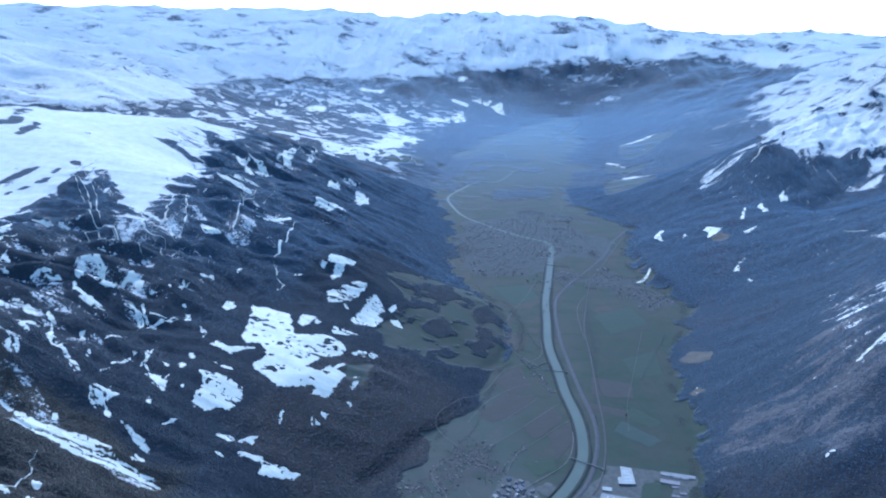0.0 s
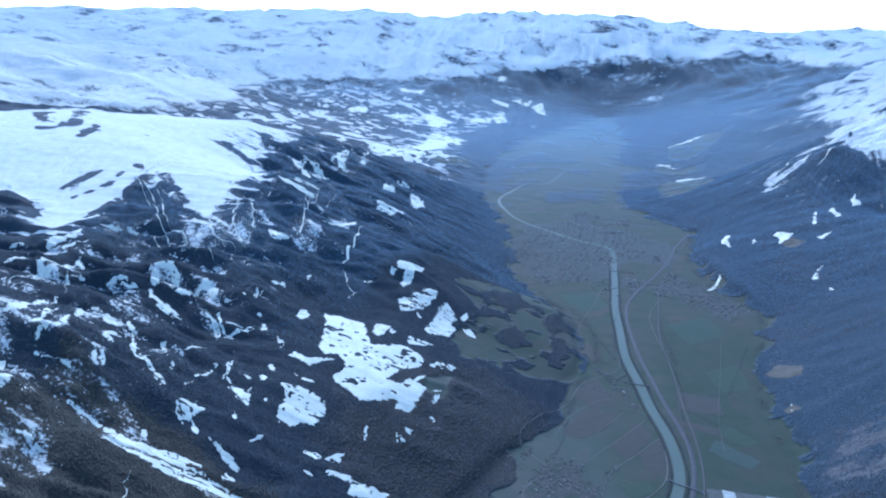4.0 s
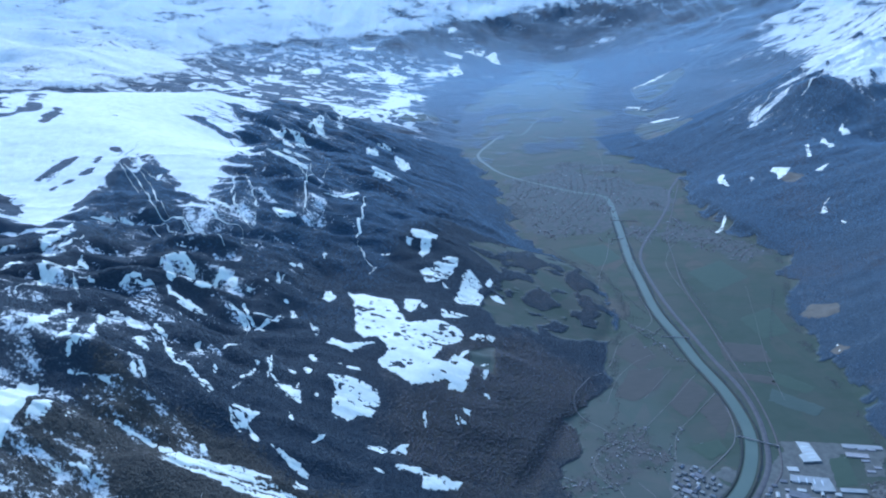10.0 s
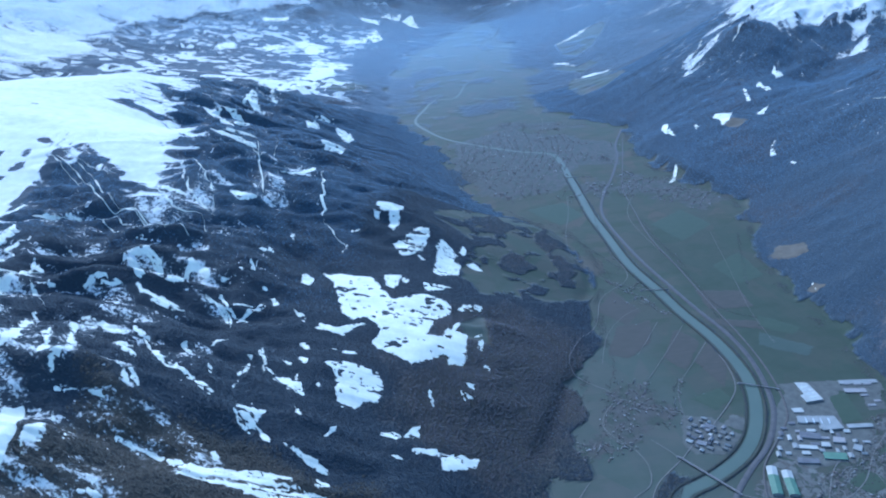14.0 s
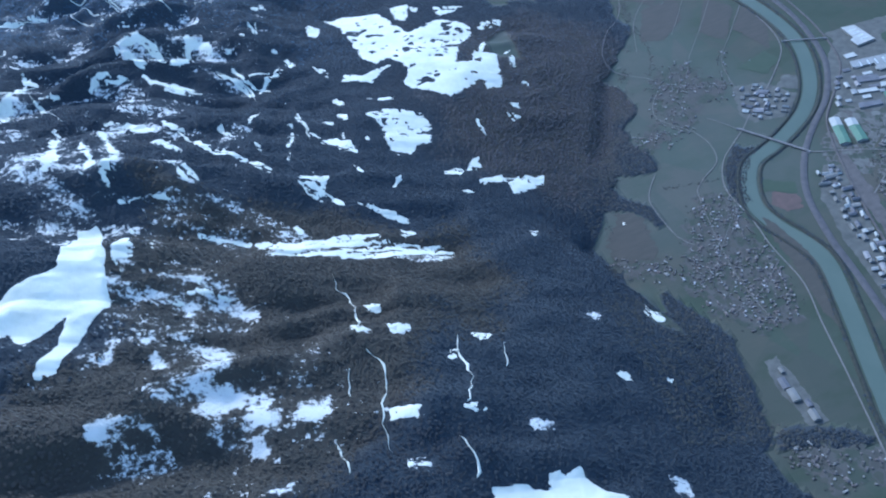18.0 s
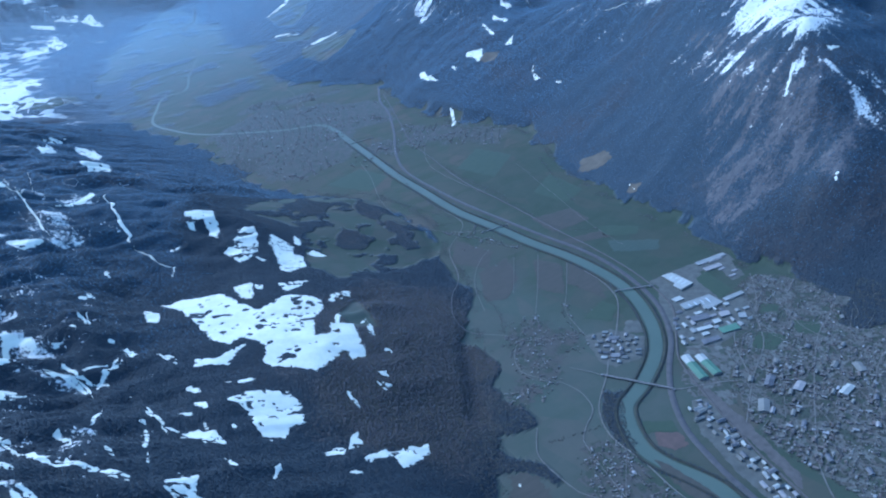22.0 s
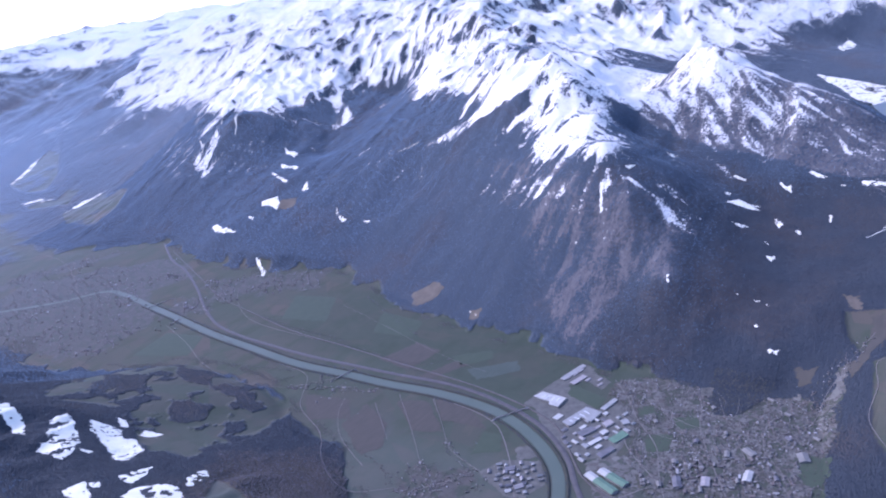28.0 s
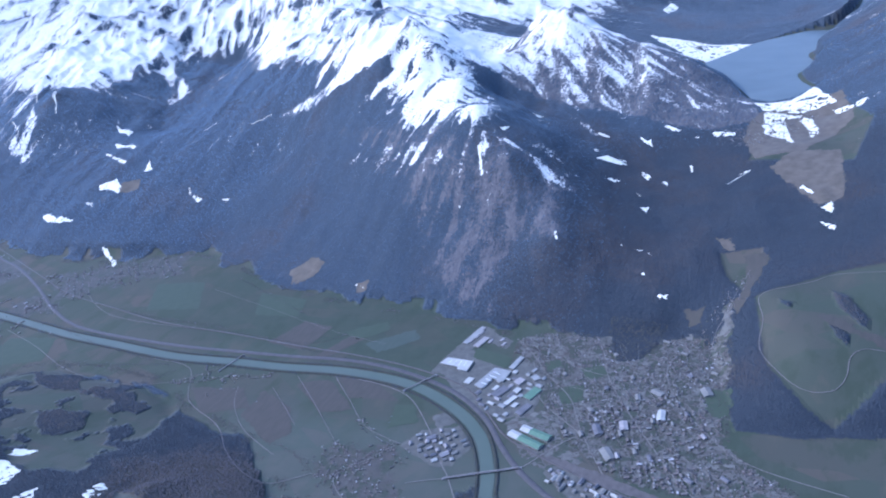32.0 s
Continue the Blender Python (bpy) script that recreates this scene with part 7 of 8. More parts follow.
hall([(-0.9, -49.6), (1.9, -52.2), (-1.1, -56.3), (-4, -53.3)], 0.9, ROOF_GREY, "pale grey workshop near the tree row")
hall([(5, -33.2), (17.7, -35.5), (16.6, -38.6), (4.2, -36.6)], 0.8, ROOF_GREY, "long grey hall beside the sports turf")
hall([(25, 7.5), (45, 3), (44, -0.5), (24, 3.6)], 0.6, ROOF_GREY, "long low grey shed row")
hall([(23, -1), (34, -4), (33, -8), (22, -5)], 0.6, CONCRETE, "low buff storage shed")
hall([(-21, -33), (-12, -37.5), (-14, -42), (-23, -38)], 0.9, ROOF_DARK, "dark flat-roofed workshop in the estate")
hall([(-33, -53), (-24, -56.5), (-25, -60), (-35, -57)], 0.9, ROOF_DARK, "dark blue-grey workshop hall")
hall([(-19, -52), (-9, -55.5), (-11, -60.5), (-21, -57)], 0.8, ROOF_GREEN, "low green-roofed workshop hall in a yard")
hall([(-14, -12), (-8.5, -13), (-9, -17), (-14.6, -16)], 0.6, ROOF_WHITE, "small white store beside the motorway")
gable_hall(-52.5, -67, 21, 4.6, 1.1, 1.8, -109, ROOF_GREEN, "long hall with green gabled roof and white end", ROOF_WHITE)
gable_hall(-46.3, -70.5, 18, 4.6, 1.1, 1.8, -106, ROOF_GREEN, "long hall with bright green gabled roof", ROOF_WHITE)


def yard_sheds():
    """Sheds of uneven size in two rough rows along the motorway."""
    r, out = random.Random(31), []
    for k in range(25):
        u = k / 24
        for side in (-1, 0, 1):
            if r.random() < 0.72:
                x, y = -73 - 20 * u + side * (3.6 - 0.6 * u) + r.uniform(-1.0, 1.0), -88 - 78 * u + r.uniform(-1.6, 1.6)
                out.append((x, y, r.uniform(1.4, 2.6) + 3.0 * r.random() ** 4, r.uniform(1.0, 2.0), 75 + r.choice((0, 90)) + r.uniform(-8, 8)))
    return out


def works_sheds():
    """Small halls and houses crowded in the works yard on the left bank."""
    r, out = random.Random(37), [(-63, -17, 5.5, 3.2, -52), (-73, -30, 5, 3, -40)]
    while len(out) < 30:
        x, y = r.uniform(-82, -50), r.uniform(-41, -3)
        if inside(np.array([x]), np.array([y]), [(-72, -4), (-59, -9), (-52, -28), (-62, -40), (-79, -37), (-81, -28)])[0] < -1.2 and min(math.dist((x, y), q[:2]) for q in out) > 3.6:
            out.append((x, y, r.uniform(1.5, 3.4), r.uniform(1.2, 2.2), -48 + r.choice((0, 90)) + r.uniform(-8, 8)))
    return out


rnd = random.Random(4)
for x, y, l, w, a in (*yard_sheds(), *works_sheds(),
                      (-152.4, -183.5, 5, 2.6, 86), (-152.2, -189.5, 5.5, 2.8, 86), (-150.6, -199.6, 4.6, 2.6, 86), (-149.6, -194.6, 3, 1.6, 86), (-150.0, -178, 2.4, 1.4, 86), (-36, -100, 8, 4, 30), (-52, -110, 9, 5, 40), (-30, -112, 7, 4, 20), (-18, -128, 8, 4, 10), (0, -122, 7, 4, 60), (6, -146, 7, 5, 30)):
    roof, tone = rnd.choice(((ROOF_GREY, "pale grey"), (ROOF_WHITE, "white"), (ROOF_DARK, "dark grey"), (CONCRETE, "buff"), (TOWN_ROOF, "dull grey"), (TOWN_ROOF, "dull grey")))
    gable_hall(x, y, l, w, 0.7 + 0.4 * rnd.random(), 1.1 + 0.5 * rnd.random(), a, roof, tone + "-roofed low industrial shed in a paved yard")
taken = [(2, 0), (-6, -28), (-15, -47), (-24, -45), (-27, -50), (-7, -45), (-1, -53), (11, -36), (-17, -38), (-29, -57), (-15, -56), (-11, -15)]
rnd = random.Random(8)
for _ in range(400):
    u, v = rnd.random(), rnd.random()
    x, y = -44 + 62 * u - 25 * v, -36 - 14 * u + 40 * v - 14
    if len(taken) > 44 or inside(np.array([x]), np.array([y]), [(-22, -14), (-8, 3), (-8, -20), (20, -38), (4, -60), (-40, -58), (-44, -50)])[0] > -1.5:
        continue
    if min(math.dist((x, y), q) for q in taken) > 4.4:
        taken.append((x, y))
        roof, tone = rnd.choice(((ROOF_GREY, "pale grey"), (ROOF_WHITE, "white"), (ROOF_DARK, "dark grey"), (CONCRETE, "buff"), (ROOF_GREY, "pale grey")))
        gable_hall(x, y, 2.2 + 2.4 * rnd.random(), 1.3 + 1.2 * rnd.random(), 0.5 + 0.3 * rnd.random(), 0.8 + 0.3 * rnd.random(), rnd.choice((-17, 73)), roof, tone + "-roofed small workshop between larger factory halls")
for x, y in ((28, 3), (33, 1), (38, 0), (30, -10), (33, -17), (28, -20), (42, 1)):
    gable_hall(x, y, 3.5 + rnd.random(), 1.6, 0.5, 0.75, -12, CONCRETE, "low buff storage shed in the open yard")
patch([(-26, -14), (-8, 4), (-8, 14), (10, 12), (46, 4), (44, -8), (20, -2), (3, -33), (20, -36), (4, -60), (-30, -62), (-40, -48), (-34, -32)], PAVED, "grey paved yards of the industrial estate", 0.10)
patch([(-72, -84), (-66, -88), (-84, -146), (-92, -170), (-98, -164), (-92, -128), (-84, -100)], PAVED, "grey paved yards along the motorway", 0.10)
patch([(-40, -50), (-30, -62), (-24, -72), (-44, -84), (-60, -104), (-64, -88), (-70, -84), (-60, -66)], URBAN, "mottled yards between railway and town", 0.08, 2.0)
patch([(-154, -171), (-147.5, -171), (-148, -188), (-147.5, -203), (-154, -203), (-155, -184)], PAVED, "grey paved yard of a works beside the meadows", 0.10)
patch([(-73, -2), (-58, -8), (-50, -28), (-62, -41), (-80, -38), (-82, -28)], PAVED, "grey farmyard and works yard", 0.10)


for x, y, l, w, a in ((-6, -113, 5, 2.4, 20), (-52, -115, 4, 1.6, 30), (-47, -122, 4, 1.6, 30), (-50, -130, 4.5, 1.8, 30), (18, -135, 3.6, 2, 60), (48, -116, 4.4, 1.4, 70), (-41, -93, 4, 2, 35),
                      (-2, -95, 3, 2, 15), (-29, -151, 3.4, 1.8, 40), (-23, -125, 3.6, 1.6, 25), (-22, -92, 3.2, 2, 30), (30, -91, 3, 1.6, 50), (38, -128, 4, 1.4, 65), (23, -147, 3.6, 1.4, 70),
                      (10, -106, 3.2, 1.6, 20), (-14, -140, 3.4, 1.8, 35), (-36, -112, 4.2, 1.5, 30), (-60, -150, 4.4, 2, 60), (-55, -165, 4, 2, 60), (6, -68, 3, 1.8, 40)):
    e = gable_hall(x, y, l, w, 0.7 + 0.4 * rnd.random(), 1.1 + 0.3 * rnd.random(), a, rnd.choice((TOWN_ROOF, TOWN_ROOF, ROOF_DARK, TOWN_ROOF, CONCRETE)), "")
    e.name = "apartment_block"
    tagged(e, "large pale apartment block with shallow roof among small houses", "apartment block", "larger buildings of the town")


# ---- houses ----
def house_kind(long, wide, eave, pitch, seed):
    """A house with walls, two roof slopes with eaves, a chimney and window rows."""
    e = base("house", 0, 0, -50, 0, "", "house")
    h, w = long / 2, wide / 2
    ridge = eave + w * pitch
    bm = bmesh.new()
    v = [bm.verts.new(c) for c in ((-h, -w, -0.6), (h, -w, -0.6), (h, w, -0.6), (-h, w, -0.6), (-h, -w, eave), (h, -w, eave), (h, w, eave), (-h, w, eave), (-h, 0, ridge), (h, 0, ridge))]
    for f in ((0, 1, 5, 4), (2, 3, 7, 6), (1, 2, 6, 9, 5), (3, 0, 4, 8, 7)):
        bm.faces.new([v[k] for k in f])
    part("wall", bm, WALLS, e)
    o = 0.12
    bm = bmesh.new()
    for s in (-1, 1):
        q = [bm.verts.new(c) for c in ((-h - o, s * (w + o), eave - o * pitch), (h + o, s * (w + o), eave - o * pitch), (h + o, 0, ridge), (-h - o, 0, ridge))]
        q2 = [bm.verts.new(c.co + Vector((0, 0, 0.06))) for c in q]
        bm.faces.new(q2 if s < 0 else q2[::-1])
        for k in range(4):
            bm.faces.new((q[k], q[(k + 1) % 4], q2[(k + 1) % 4], q2[k]))
    roof = part("roof", bm, ROOFS, e)
    bm = bmesh.new()
    slab(bm, h * 0.3, 0.05, ridge - 0.15, h * 0.3 + 0.1, 0.15, ridge + 0.14)
    part("chimney", bm, CONCRETE, roof)
    return e


KINDS = [house_kind(l, w, z, p, k) for k, (l, w, z, p) in enumerate(((0.85, 0.68, 0.45, 0.45), (1.1, 0.75, 0.5, 0.4), (0.7, 0.62, 0.42, 0.5), (1.4, 0.85, 0.7, 0.4), (2.4, 1.0, 0.9, 0.3), (0.95, 0.85, 0.5, 0.45)))]
TONES = ["pale-walled house with a pitched roof in the town", "white village house with gabled roof", "small rendered house with pitched roof", "large town house with wide gabled roof", "long apartment block with a shallow roof", "square house with a broad gabled roof"]


def scatter(poly, gap, seed, turn, jitter=0.48):
    """Places along rough streets inside an outline."""
    r = random.Random(seed)
    p = np.array(poly)
    c, s = math.cos(radians(turn)), math.sin(radians(turn))
    m = p.mean(0)
    reach = np.abs(p - m).max() * 1.5
    out = []
    n = int(reach / gap)
    for i in range(-n, n + 1):
        for j in range(-n, n + 1):
            if j % 4 == 0 and r.random() < 0.75:
                continue
            u, v = (i + r.uniform(-jitter, jitter)) * gap, (j + r.uniform(-jitter, jitter) * 0.9 + (0.18 if j % 2 else -0.28)) * gap
            v += gap * 2.2 * math.sin(u / (gap * 11) + seed)
            out.append((m[0] + u * c - v * s, m[1] + u * s + v * c, turn + r.choice((0, 90)) + r.uniform(-12, 12), r.random()))
    q = np.array(out)
    d = inside(q[:, 0], q[:, 1], list(poly)) + (2.5 if gap < 3 else 16) * fbm(q[:, 0] / (4 * gap), q[:, 1] / (4 * gap), 2, seed)
    lot = 7 if gap < 1.6 else 11 if gap < 3 else 32
    open_lot = fbm(q[:, 0] / lot, q[:, 1] / lot, 3, seed + 3) + (0 if gap < 3 else 0.06)
    for park in ([(13, -75), (19, -86), (12, -92), (4, -82)], [(16, -52), (19, -60), (14, -64), (8, -56)], [(-7, -68), (-1, -81), (-14, -86), (-20, -76)], [(9, -144), (10, -157), (-10, -159), (-14, -151)]):
        open_lot = np.where(inside(q[:, 0], q[:, 1], park) < 0.5, 1.0, open_lot)
    return q[(d < 0) & (open_lot < (0.10 if gap < 1.6 else 0.22)) & (q[:, 3] > 0.14)]


TOWN_SITES = {
    "jenbach": ([(34, -28), (44, -40), (47, -53), (46, -75), (38, -85), (24, -92), (27, -105), (49, -116), (56, -128), (50, -140), (44, -151), (27, -156), (10, -154), (-6, -158), (-34, -160), (-58, -196), (-70, -176), (-68, -132), (-58, -104), (-44, -84), (-30, -70), (-6, -62), (14, -44), (22, -30)], 1.55, 1, 30),
    "strass": ([(-132, -74), (-116, -78), (-121, -100), (-120, -124), (-123, -142), (-130, -160), (-150, -158), (-160, -138), (-158, -112), (-146, -96)], 2.2, 2, 70),
    "buch": ([(-108, 34), (-85, 34), (-76, 10), (-76, -8), (-94, -8), (-108, -24), (-114, 3)], 2.4, 3, 40),
    "buch_low": ([(-136, -15), (-121, -9), (-120, -24), (-134, -28)], 2.3, 4, 20),
    "hamlet": ([(-182, -94), (-160, -104), (-163, -116), (-180, -106)], 2.4, 5, 10),
    "south": ([(-166, -208), (-158, -212), (-136, -218), (-140, -232), (-160, -226), (-168, -220)], 2.1, 6, 50),
    "kasbach": ([(56, -132), (72, -142), (100, -148), (98, -155), (66, -152), (46, -142)], 2.2, 7, 10),
    "upper_bank": ([(-60, 150), (-44, 176), (-38, 150), (-48, 130)], 2.8, 8, 20),
    "stans": ([(48, 470), (80, 436), (118, 345), (80, 322), (50, 395), (16, 396)], 3.6, 9, 60),
    "schwaz": ([(-120, 735), (-25, 780), (38, 690), (85, 610), (56, 520), (10, 540), (-15, 470), (-36, 440), (-100, 430), (-128, 540)], 4.7, 10, 75),
    "vomp": ([(90, 720), (40, 790), (-20, 830), (-60, 800), (20, 760)], 4.0, 11, 60),
    "maurach": ([(268, -108), (312, -106), (340, -150), (330, -178), (290, -160), (262, -132)], 2.6, 12, 40),
    "pertisau": ([(575, -38), (640, -40), (650, -10), (590, -15)], 3.2, 13, 20),
    "stans_south": ([(-14, 440), (6, 470), (24, 440), (4, 400)], 3.2, 16, 60),
}
for key, (poly, gap, seed, turn) in TOWN_SITES.items():
    if key not in ("kasbach", "maurach", "pertisau", "upper_bank"):
        patch(poly, URBAN if gap < 1.6 else GARDEN, "mottled gardens and lanes between the houses", 0.07, 3.0 if gap < 2 else 5.0 if gap < 3 else 14.0)


def lane_side(line, gap, seed):
    """Places on both sides of a lane."""
    r = random.Random(seed)
    c = curve_through(line, gap)
    t = np.gradient(c, axis=0)
    out = []
    for (x, y), (dx, dy) in zip(c, t):
        n = math.hypot(dx, dy) + 1e-9
        for s in (-1, 1):
            if r.random() < 0.62:
                o = s * r.uniform(0.9, 2.4)
                out.append((x - dy / n * o + r.uniform(-0.5, 0.5), y + dx / n * o, math.degrees(math.atan2(dy, dx)) + r.choice((0, 0, 90)) + r.uniform(-8, 8), r.random()))
    return out


VILLAGE_LANES = {
    "buch": [[(-73, 0), (-88, 10), (-104, 20), (-118, -2), (-108, -26)], [(-58, 34), (-66, 22), (-73, 0)], [(-80, 36), (-90, 20), (-100, 4), (-108, -10)], [(-104, 33), (-100, 20), (-92, 8)]],
    "buch_low": [[(-136, -15), (-126, -20), (-112, -22)], [(-130, -26), (-124, -14)]],
    "strass": [[(-119, -90), (-132, -104), (-146, -120), (-156, -126)], [(-131, -80), (-136, -104), (-140, -130), (-140, -156)], [(-121, -128), (-136, -140), (-152, -146)], [(-117, -82), (-122, -100), (-126, -124), (-128, -150)], [(-146, -100), (-150, -116), (-148, -136)]],
    "hamlet": [[(-182, -94), (-170, -104), (-160, -112)]],
    "south": [[(-166, -212), (-154, -217), (-140, -221)], [(-160, -208), (-156, -228)]],
    "upper_bank": [[(-56, 190), (-48, 165), (-40, 140), (-34, 120)]],
}
NAMED, JOINED = [], []
for key, (poly, gap, seed, turn) in TOWN_SITES.items():
    spots = list(scatter(poly, gap * (0.9 if key == "strass" else 1.4 if key in VILLAGE_LANES else 1), seed, turn, 0.5))
    for line in VILLAGE_LANES.get(key, ()):
        spots += lane_side(line, 1.7, seed + len(line))
    for k, (x, y, a, r) in enumerate(spots):
        single = key == "jenbach" and y > -150 and k % 2 == 0 or key in ("buch", "hamlet", "buch_low") and k % 2 == 0 or key == "strass" and k % 5 == 0
        (NAMED if single and len(NAMED) < 298 else JOINED).append((x, y, a, r, gap))
for k, (x, y, w, h) in enumerate(((-41, 740, 30, 14), (10, 690, 26, 20), (18, 610, 16, 26), (-12, 535, 10, 24), (-30, 410, 14, 34), (6, 437, 6, 16), (-96, 450, 10, 20), (54, 470, 8, 14), (50, 555, 10, 8), (-70, 640, 30, 26), (-80, 560, 24, 30), (30, 745, 24, 12))):
    r = random.Random(60 + k)
    JOINED += [(x + r.gauss(0, w / 2), y + r.gauss(0, h / 2), 70 + r.choice((0, 90)), r.random(), 7.0) for _ in range(14)]
for k, (x, y, a, r, gap) in enumerate(NAMED):
    i = min(int(r * 6.5), 5)
    ob = copy_thing(KINDS[i], pose(x, y, float(height_at(x, y)) + 0.08, 0, 0, a))
    tagged(ob, TONES[i], "house", "houses of the town and villages")
for e in KINDS:
    for o in [*e.children_recursive, e]:
        bpy.data.objects.remove(o)


def joined_houses(rows):
    q = np.array(rows)
    n = len(q)
    rs = np.random.RandomState(3)
    grow = np.clip(q[:, 4] / 3.1, 0.74, 1.2) * np.where(q[:, 4] > 6, 1.9, 1.0)
    l, w, z = (0.26 + 1.2 * rs.rand(n) ** 4) * grow, (0.22 + 0.16 * rs.rand(n) + 0.5 * rs.rand(n) ** 5) * grow, (0.38 + 0.3 * rs.rand(n)) * grow ** 0.3
    rid = z + w * 0.42
    c, s = np.cos(np.radians(q[:, 2])), np.sin(np.radians(q[:, 2]))
    g = height_at(q[:, 0], q[:, 1])

    def spot(a, b, h):
        return np.stack([q[:, 0] + a * c - b * s, q[:, 1] + a * s + b * c, g + h], -1)
    o = 0
    wall = np.stack([spot(-l, -w, -0.6 + o * z), spot(l, -w, -0.6 + o * z), spot(l, w, -0.6 + o * z), spot(-l, w, -0.6 + o * z), spot(-l, -w, z), spot(l, -w, z), spot(l, w, z), spot(-l, w, z)], 1)
    f = np.array([(0, 1, 5, 4), (1, 2, 6, 5), (2, 3, 7, 6), (3, 0, 4, 7)])
    wf = (np.arange(n)[:, None, None] * 8 + f[None]).reshape(-1, 4)
    a = link_mesh("town_house_wall", wall.reshape(-1, 3), wf, WALLS_FAR)
    tagged(a, "many pale rendered house walls across the valley towns", "houses", kind="stuff")
    e = 0.12
    roof = np.stack([spot(-l - e, -w - e, z - 0.04), spot(l + e, -w - e, z - 0.04), spot(l + e, w + e, z - 0.04), spot(-l - e, w + e, z - 0.04), spot(-l - e, 0 * w, rid), spot(l + e, 0 * w, rid)], 1)
    rf = np.array([(0, 1, 5, 4), (2, 3, 4, 5), (0, 4, 3, 3), (1, 2, 5, 5)])
    f3 = np.array([(0, 1, 5), (0, 5, 4), (2, 3, 4), (2, 4, 5), (0, 4, 3), (1, 2, 5)])
    b = link_mesh("town_house_roof", roof.reshape(-1, 3), (np.arange(n)[:, None, None] * 6 + f3[None]).reshape(-1, 3), ROOFS_FAR)
    tagged(b, "many brown and grey pitched roofs across the valley towns", "roofs", kind="stuff")


joined_houses(JOINED)


# ---- woods ----
def cleared_at(x, y):
    i, j = np.clip(((x - OPEN_X[0]) / OPEN_STEP).round().astype(int), 0, len(OPEN_X) - 1), np.clip(((y - OPEN_Y[0]) / OPEN_STEP).round().astype(int), 0, len(OPEN_Y) - 1)
    return CLEARED[j, i]


def grid_at(field, x, y):
    i, j = np.clip(np.searchsorted(GX, x) - 1, 0, len(GX) - 2), np.clip(np.searchsorted(GY, y) - 1, 0, len(GY) - 2)
    u, v = (x - GX[i]) / (GX[i + 1] - GX[i]), (y - GY[j]) / (GY[j + 1] - GY[j])
    return (field[j, i] * (1 - u) + field[j, i + 1] * u) * (1 - v) + (field[j + 1, i] * (1 - u) + field[j + 1, i + 1] * u) * v


STONY, WOODY = rock_bare(XX, YY, ZZ), wooded(XX, YY, ZZ)


def grow(x, y, low, high, name, label, wide=0.36, seed=1, leaves=SPRUCE):
    """Spruces as one stand: each a tapering crown of two tiers on its own foot."""
    rs = np.random.RandomState(seed)
    n = len(x)
    h = 0.8 * (low + (high - low) * rs.rand(n) ** 1.3)
    r = 1.75 * h * wide * (0.8 + 0.4 * rs.rand(n))
    a = rs.rand(n) * 6.283
    z = height_at(x, y) - 0.25
    rows = [np.stack([x + r * np.cos(a + k * 1.5708) * (0.8 + 0.4 * rs.rand(n)), y + r * np.sin(a + k * 1.5708) * (0.8 + 0.4 * rs.rand(n)), z + h * 0.10], -1) for k in range(4)]
    rows.append(np.stack([x + 0.06 * h * (rs.rand(n) - 0.5), y + 0.06 * h * (rs.rand(n) - 0.5), z + h], -1))
    v = np.stack(rows, 1).reshape(-1, 3)
    f = (np.arange(n)[:, None, None] * 5 + np.array([(0, 1, 4), (1, 2, 4), (2, 3, 4), (3, 0, 4)])[None]).reshape(-1, 3)
    ob = link_mesh(name, v, f, leaves, smooth=True)
    return tagged(ob, label, "forest", kind="stuff")


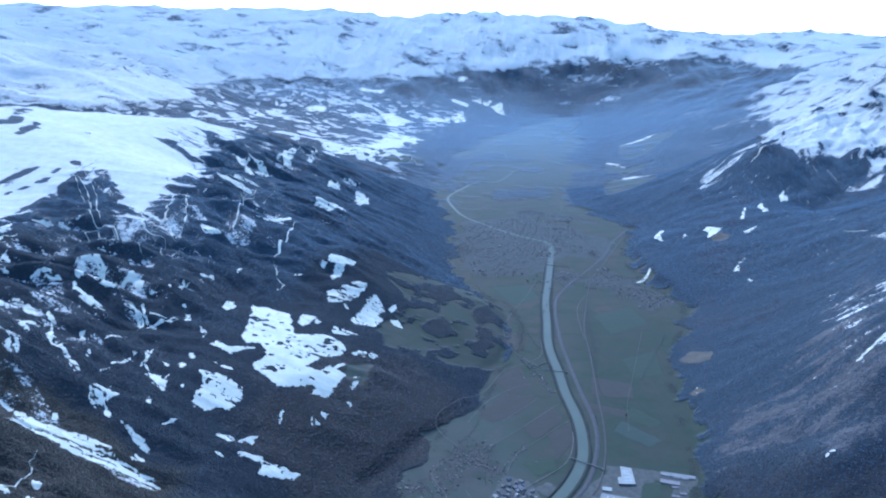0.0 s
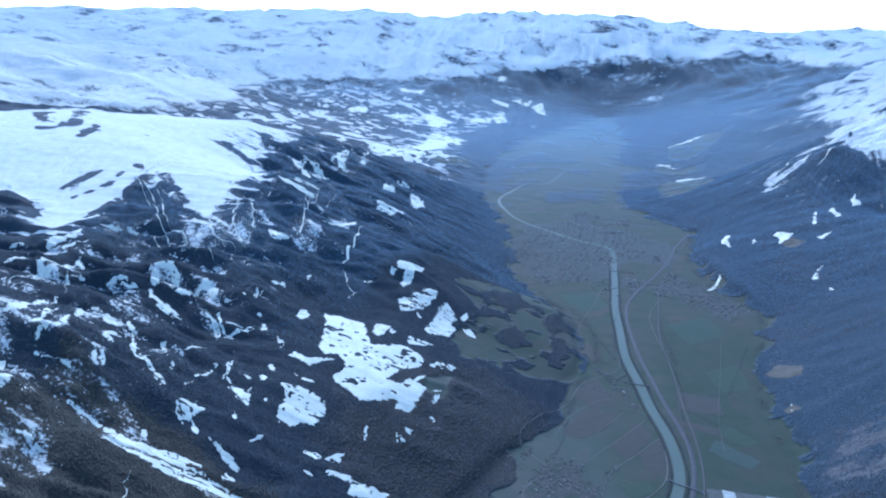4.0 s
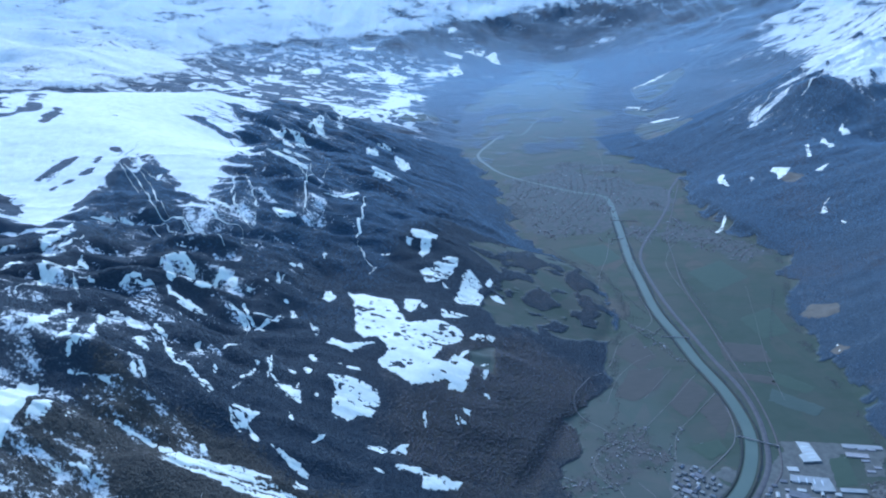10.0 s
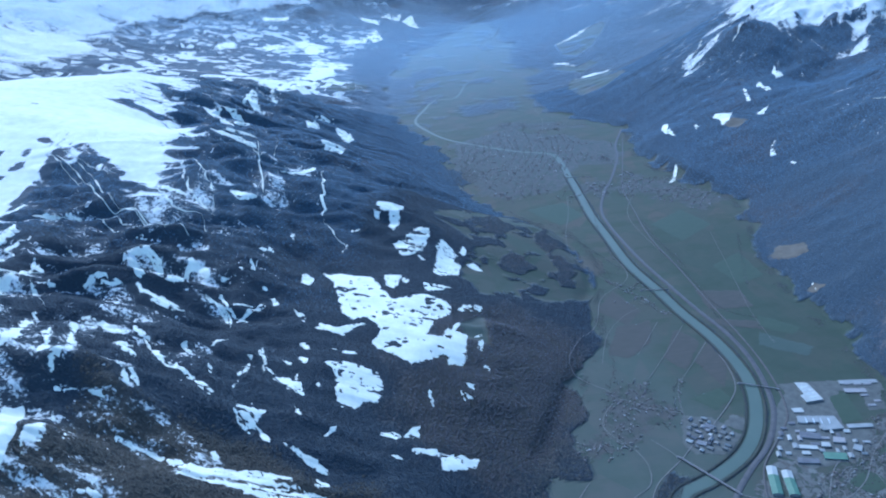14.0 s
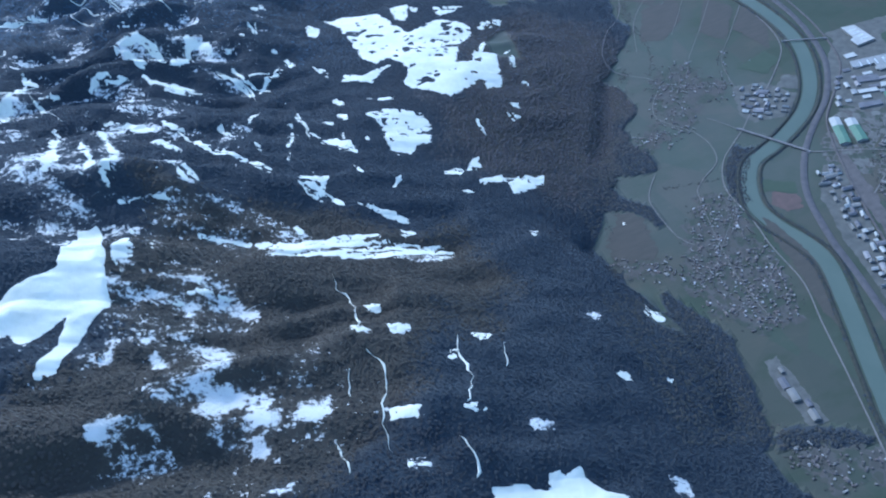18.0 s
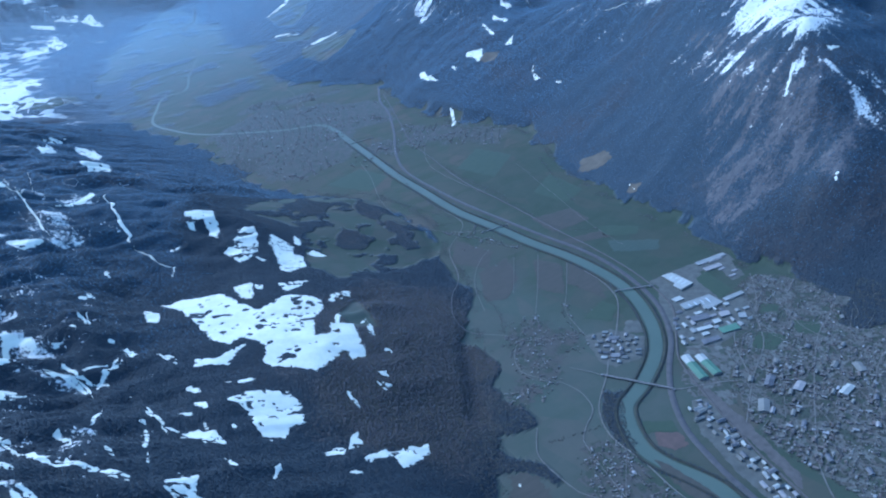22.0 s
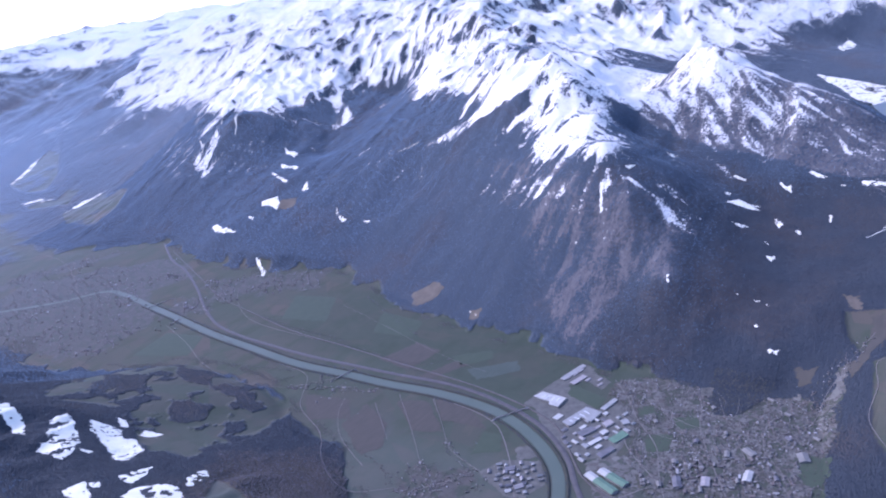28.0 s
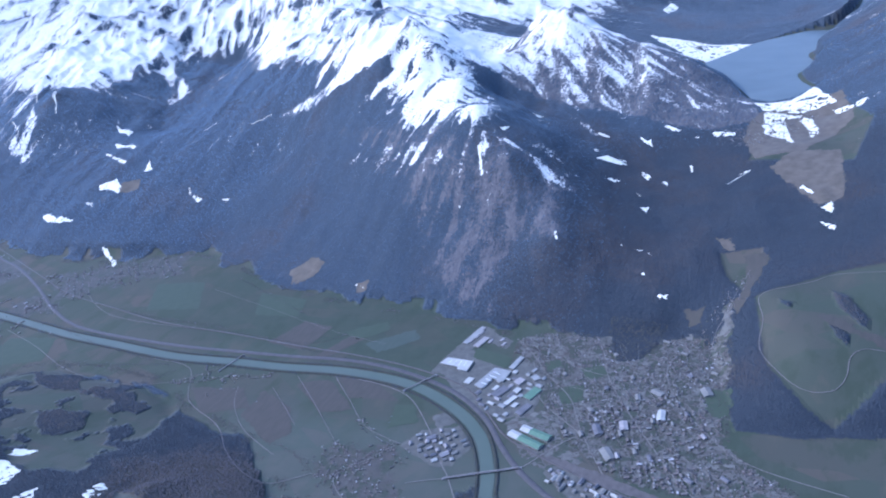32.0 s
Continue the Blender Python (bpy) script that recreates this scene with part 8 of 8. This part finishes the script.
def woods(x0, x1, y0, y1, gap, low, high, name, label, seed, leaves=SPRUCE):
    rs = np.random.RandomState(seed)
    x, y = np.meshgrid(np.arange(x0, x1, gap), np.arange(y0, y1, gap))
    x, y = (x + rs.uniform(-0.5, 0.5, x.shape) * gap).ravel(), (y + rs.uniform(-0.5, 0.5, y.shape) * gap).ravel()
    jit = rs.normal(0, 0.10, len(x))
    lump = fbm(x / 9, y / 9, 3, 300)
    ok = (grid_at(WOODY, x, y) + jit > 0.5) & (grid_at(SNOWY, x, y) + 0.5 * jit + 0.10 * lump < 0.46) & (grid_at(STONY, x, y) + jit < 0.55) & ~cleared_at(x, y)
    edge = ease(height_at(x, y), 128, 92) * ease(x, 120, 170) * ease(x, 340, 300)
    ok |= (rs.rand(len(x)) < 0.30 * edge) & (grid_at(SNOWY, x, y) > 0.44) & (grid_at(SNOWY, x, y) < 0.95) & ~cleared_at(x, y)
    ok &= rs.rand(len(x)) < 0.95 - 0.35 * (lump > 0.35) - 0.75 * (1 - edge) * ease(grid_at(SNOWY, x, y), 0.18, 0.44)
    x, y = x[ok], y[ok]
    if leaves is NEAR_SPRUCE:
        # farther trees take the haze-tinted spruce
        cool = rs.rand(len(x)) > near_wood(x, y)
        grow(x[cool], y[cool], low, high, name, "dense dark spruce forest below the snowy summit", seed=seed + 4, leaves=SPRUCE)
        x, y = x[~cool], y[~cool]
        bare = rs.rand(len(x)) < beech_share(x, y)
        grow(x[bare], y[bare], low, high, "beech_wood", "bare reddish-brown beech wood above the valley floor", 0.42, seed + 1, BEECH)
        x, y = x[~bare], y[~bare]
        bare = rs.rand(len(x)) < larch_share(x, y)
        grow(x[bare], y[bare], low, high, "larch_wood", "bare brown larch wood among snow patches on the mountainside", 0.40, seed + 2, LARCH)
        x, y = x[~bare], y[~bare]
    if leaves is SPRUCE and x0 == -70:
        dark = rs.rand(len(x)) < dark_wood(x, y)
        grow(x[dark], y[dark], low, high, name, "dense dark spruce forest round the gorge and the plateau", seed=seed + 3, leaves=DEEP_SPRUCE)
        x, y = x[~dark], y[~dark]
    grow(x, y, low, high, name, label, seed=seed, leaves=leaves)
    return int(ok.sum())


woods(-480, -70, -270, 330, 1.16, 0.85, 1.6, "spruce_forest", "dense dark spruce forest with brown larches on the near mountainside", 11, NEAR_SPRUCE)
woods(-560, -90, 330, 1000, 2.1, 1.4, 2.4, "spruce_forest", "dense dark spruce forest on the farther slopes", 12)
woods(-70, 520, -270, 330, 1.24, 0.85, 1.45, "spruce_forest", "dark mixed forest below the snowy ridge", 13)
woods(60, 520, 330, 1050, 1.9, 1.2, 2.0, "spruce_forest", "dark forest along the opposite mountain foot", 14, HAZY_SPRUCE)


woods(-620, -120, -640, -270, 2.6, 1.6, 2.6, "spruce_forest", "dark spruce forest farther down the valley side", 16)
woods(-60, 520, -640, -270, 2.6, 1.6, 2.6, "spruce_forest", "dark spruce forest beyond the plateau", 17)


def tree_rows():
    rs = np.random.RandomState(21)
    xs, ys = [], []
    lines = [([(32, -27), (24, -46), (6, -58), (-26, -71)], 1.6), ([(-55, 284), (-38, 207)], 1.4),
             ([(4, 236), (6, 180), (4, 120), (20, 96)], 1.0), ([(-120, 210), (-90, 230), (-64, 214), (-46, 200)], 2.0), ([(40, 150), (56, 190), (80, 250)], 1.6), ([(-40, 470), (-90, 440), (-118, 420)], 2.4),
             ([(-18, 360), (-30, 300), (-38, 230)], 1.0), ([(-2, 120), (-6, 80), (-8, 50)], 0.8), ([(-104, 36), (-92, 60), (-86, 96)], 1.6), ([(-140, -60), (-120, -66), (-110, -70)], 1.4),
             ([(-69, 341), (-54, 306)], 2.2), ([(-65, 222), (-60, 201), (-53, 182), (-39, 174)], 2.4), ([(16, 319), (11, 269), (11, 239), (10, 197)], 2.2), ([(20, 399), (43, 388), (70, 396)], 2.4),
             ([(26, -41), (17, -52), (7, -56), (-13, -65), (-26, -71)], 2.2), ([(-49, 995), (-29, 926)], 4), ([(-100, 400), (-84, 350), (-70, 300)], 2.2)]
    lines += [([(-184, -104), (-172, -66), (-143, -8), (-118, 41), (-87, 100), (-78, 150), (-56, 204), (-58, 300), (-94, 370)], 4.5), ([(-186, -130), (-176, -170), (-158, -225)], 5.0),
              ([(40, -20), (48, 22), (62, 145), (77, 208), (114, 330), (92, 433), (88, 540), (120, 680)], 3.5)]
    for line, spread in lines:
        c = curve_through(line, 0.8)
        for _ in range(2 if spread < 3 else 7):
            keep = rs.rand(len(c)) < 0.75
            if spread > 3:
                keep &= fbm(c[:, 0] / 9, c[:, 1] / 9, 2, 310) > 0.02
            q = c[keep] + rs.normal(0, spread * 0.5, (keep.sum(), 2))
            xs.append(q[:, 0]), ys.append(q[:, 1])
    for poly, gap, seed, turn in TOWN_SITES.values():
        p = np.array(poly)
        m = int(np.ptp(p[:, 0]) * np.ptp(p[:, 1]) / (gap * gap * 1.1))
        x, y = rs.uniform(p[:, 0].min(), p[:, 0].max(), m), rs.uniform(p[:, 1].min(), p[:, 1].max(), m)
        k = (inside(x, y, list(poly)) < 3) & (rs.rand(m) < (0.75 if gap < 1.6 else 0.4))
        xs.append(x[k]), ys.append(y[k])
        if gap < 1.6:       # groves on the open lots between the streets
            x, y = rs.uniform(p[:, 0].min(), p[:, 0].max(), 3 * m), rs.uniform(p[:, 1].min(), p[:, 1].max(), 3 * m)
            k = (inside(x, y, list(poly)) < 2) & (fbm(x / 7, y / 7, 3, seed + 3) > 0.2) & (rs.rand(3 * m) < 0.55)
            xs.append(x[k]), ys.append(y[k])
    for poly in COPSES:
        p = np.array(poly)
        m = int(np.ptp(p[:, 0]) * np.ptp(p[:, 1]) / 1.1)
        x, y = rs.uniform(p[:, 0].min(), p[:, 0].max(), m), rs.uniform(p[:, 1].min(), p[:, 1].max(), m)
        k = wooded(x, y, 0 * x) > 0.5
        xs.append(x[k]), ys.append(y[k])
    for side in (-1, 1):
        c = curve_through([tuple(p) for p in shift + side * norm * 5.2], 0.5)
        for _ in range(3):
            q = c[(rs.rand(len(c)) < 0.8) & (fbm(c[:, 0] / 14, c[:, 1] / 14, 2, 311) > -0.25)]
            q = q + rs.normal(0, 0.4, q.shape)
            grow(q[:, 0], q[:, 1], 0.7, 1.5, "riverside_trees", "dark bare trees in a row along the river bank", 0.40, 23, DEEP_SPRUCE)
    x, y = np.concatenate(xs), np.concatenate(ys)
    grow(x, y, 0.5, 1.3, "valley_trees", "bare bushes and trees along river and gardens", 0.46, 22, BUSH)


tree_rows()
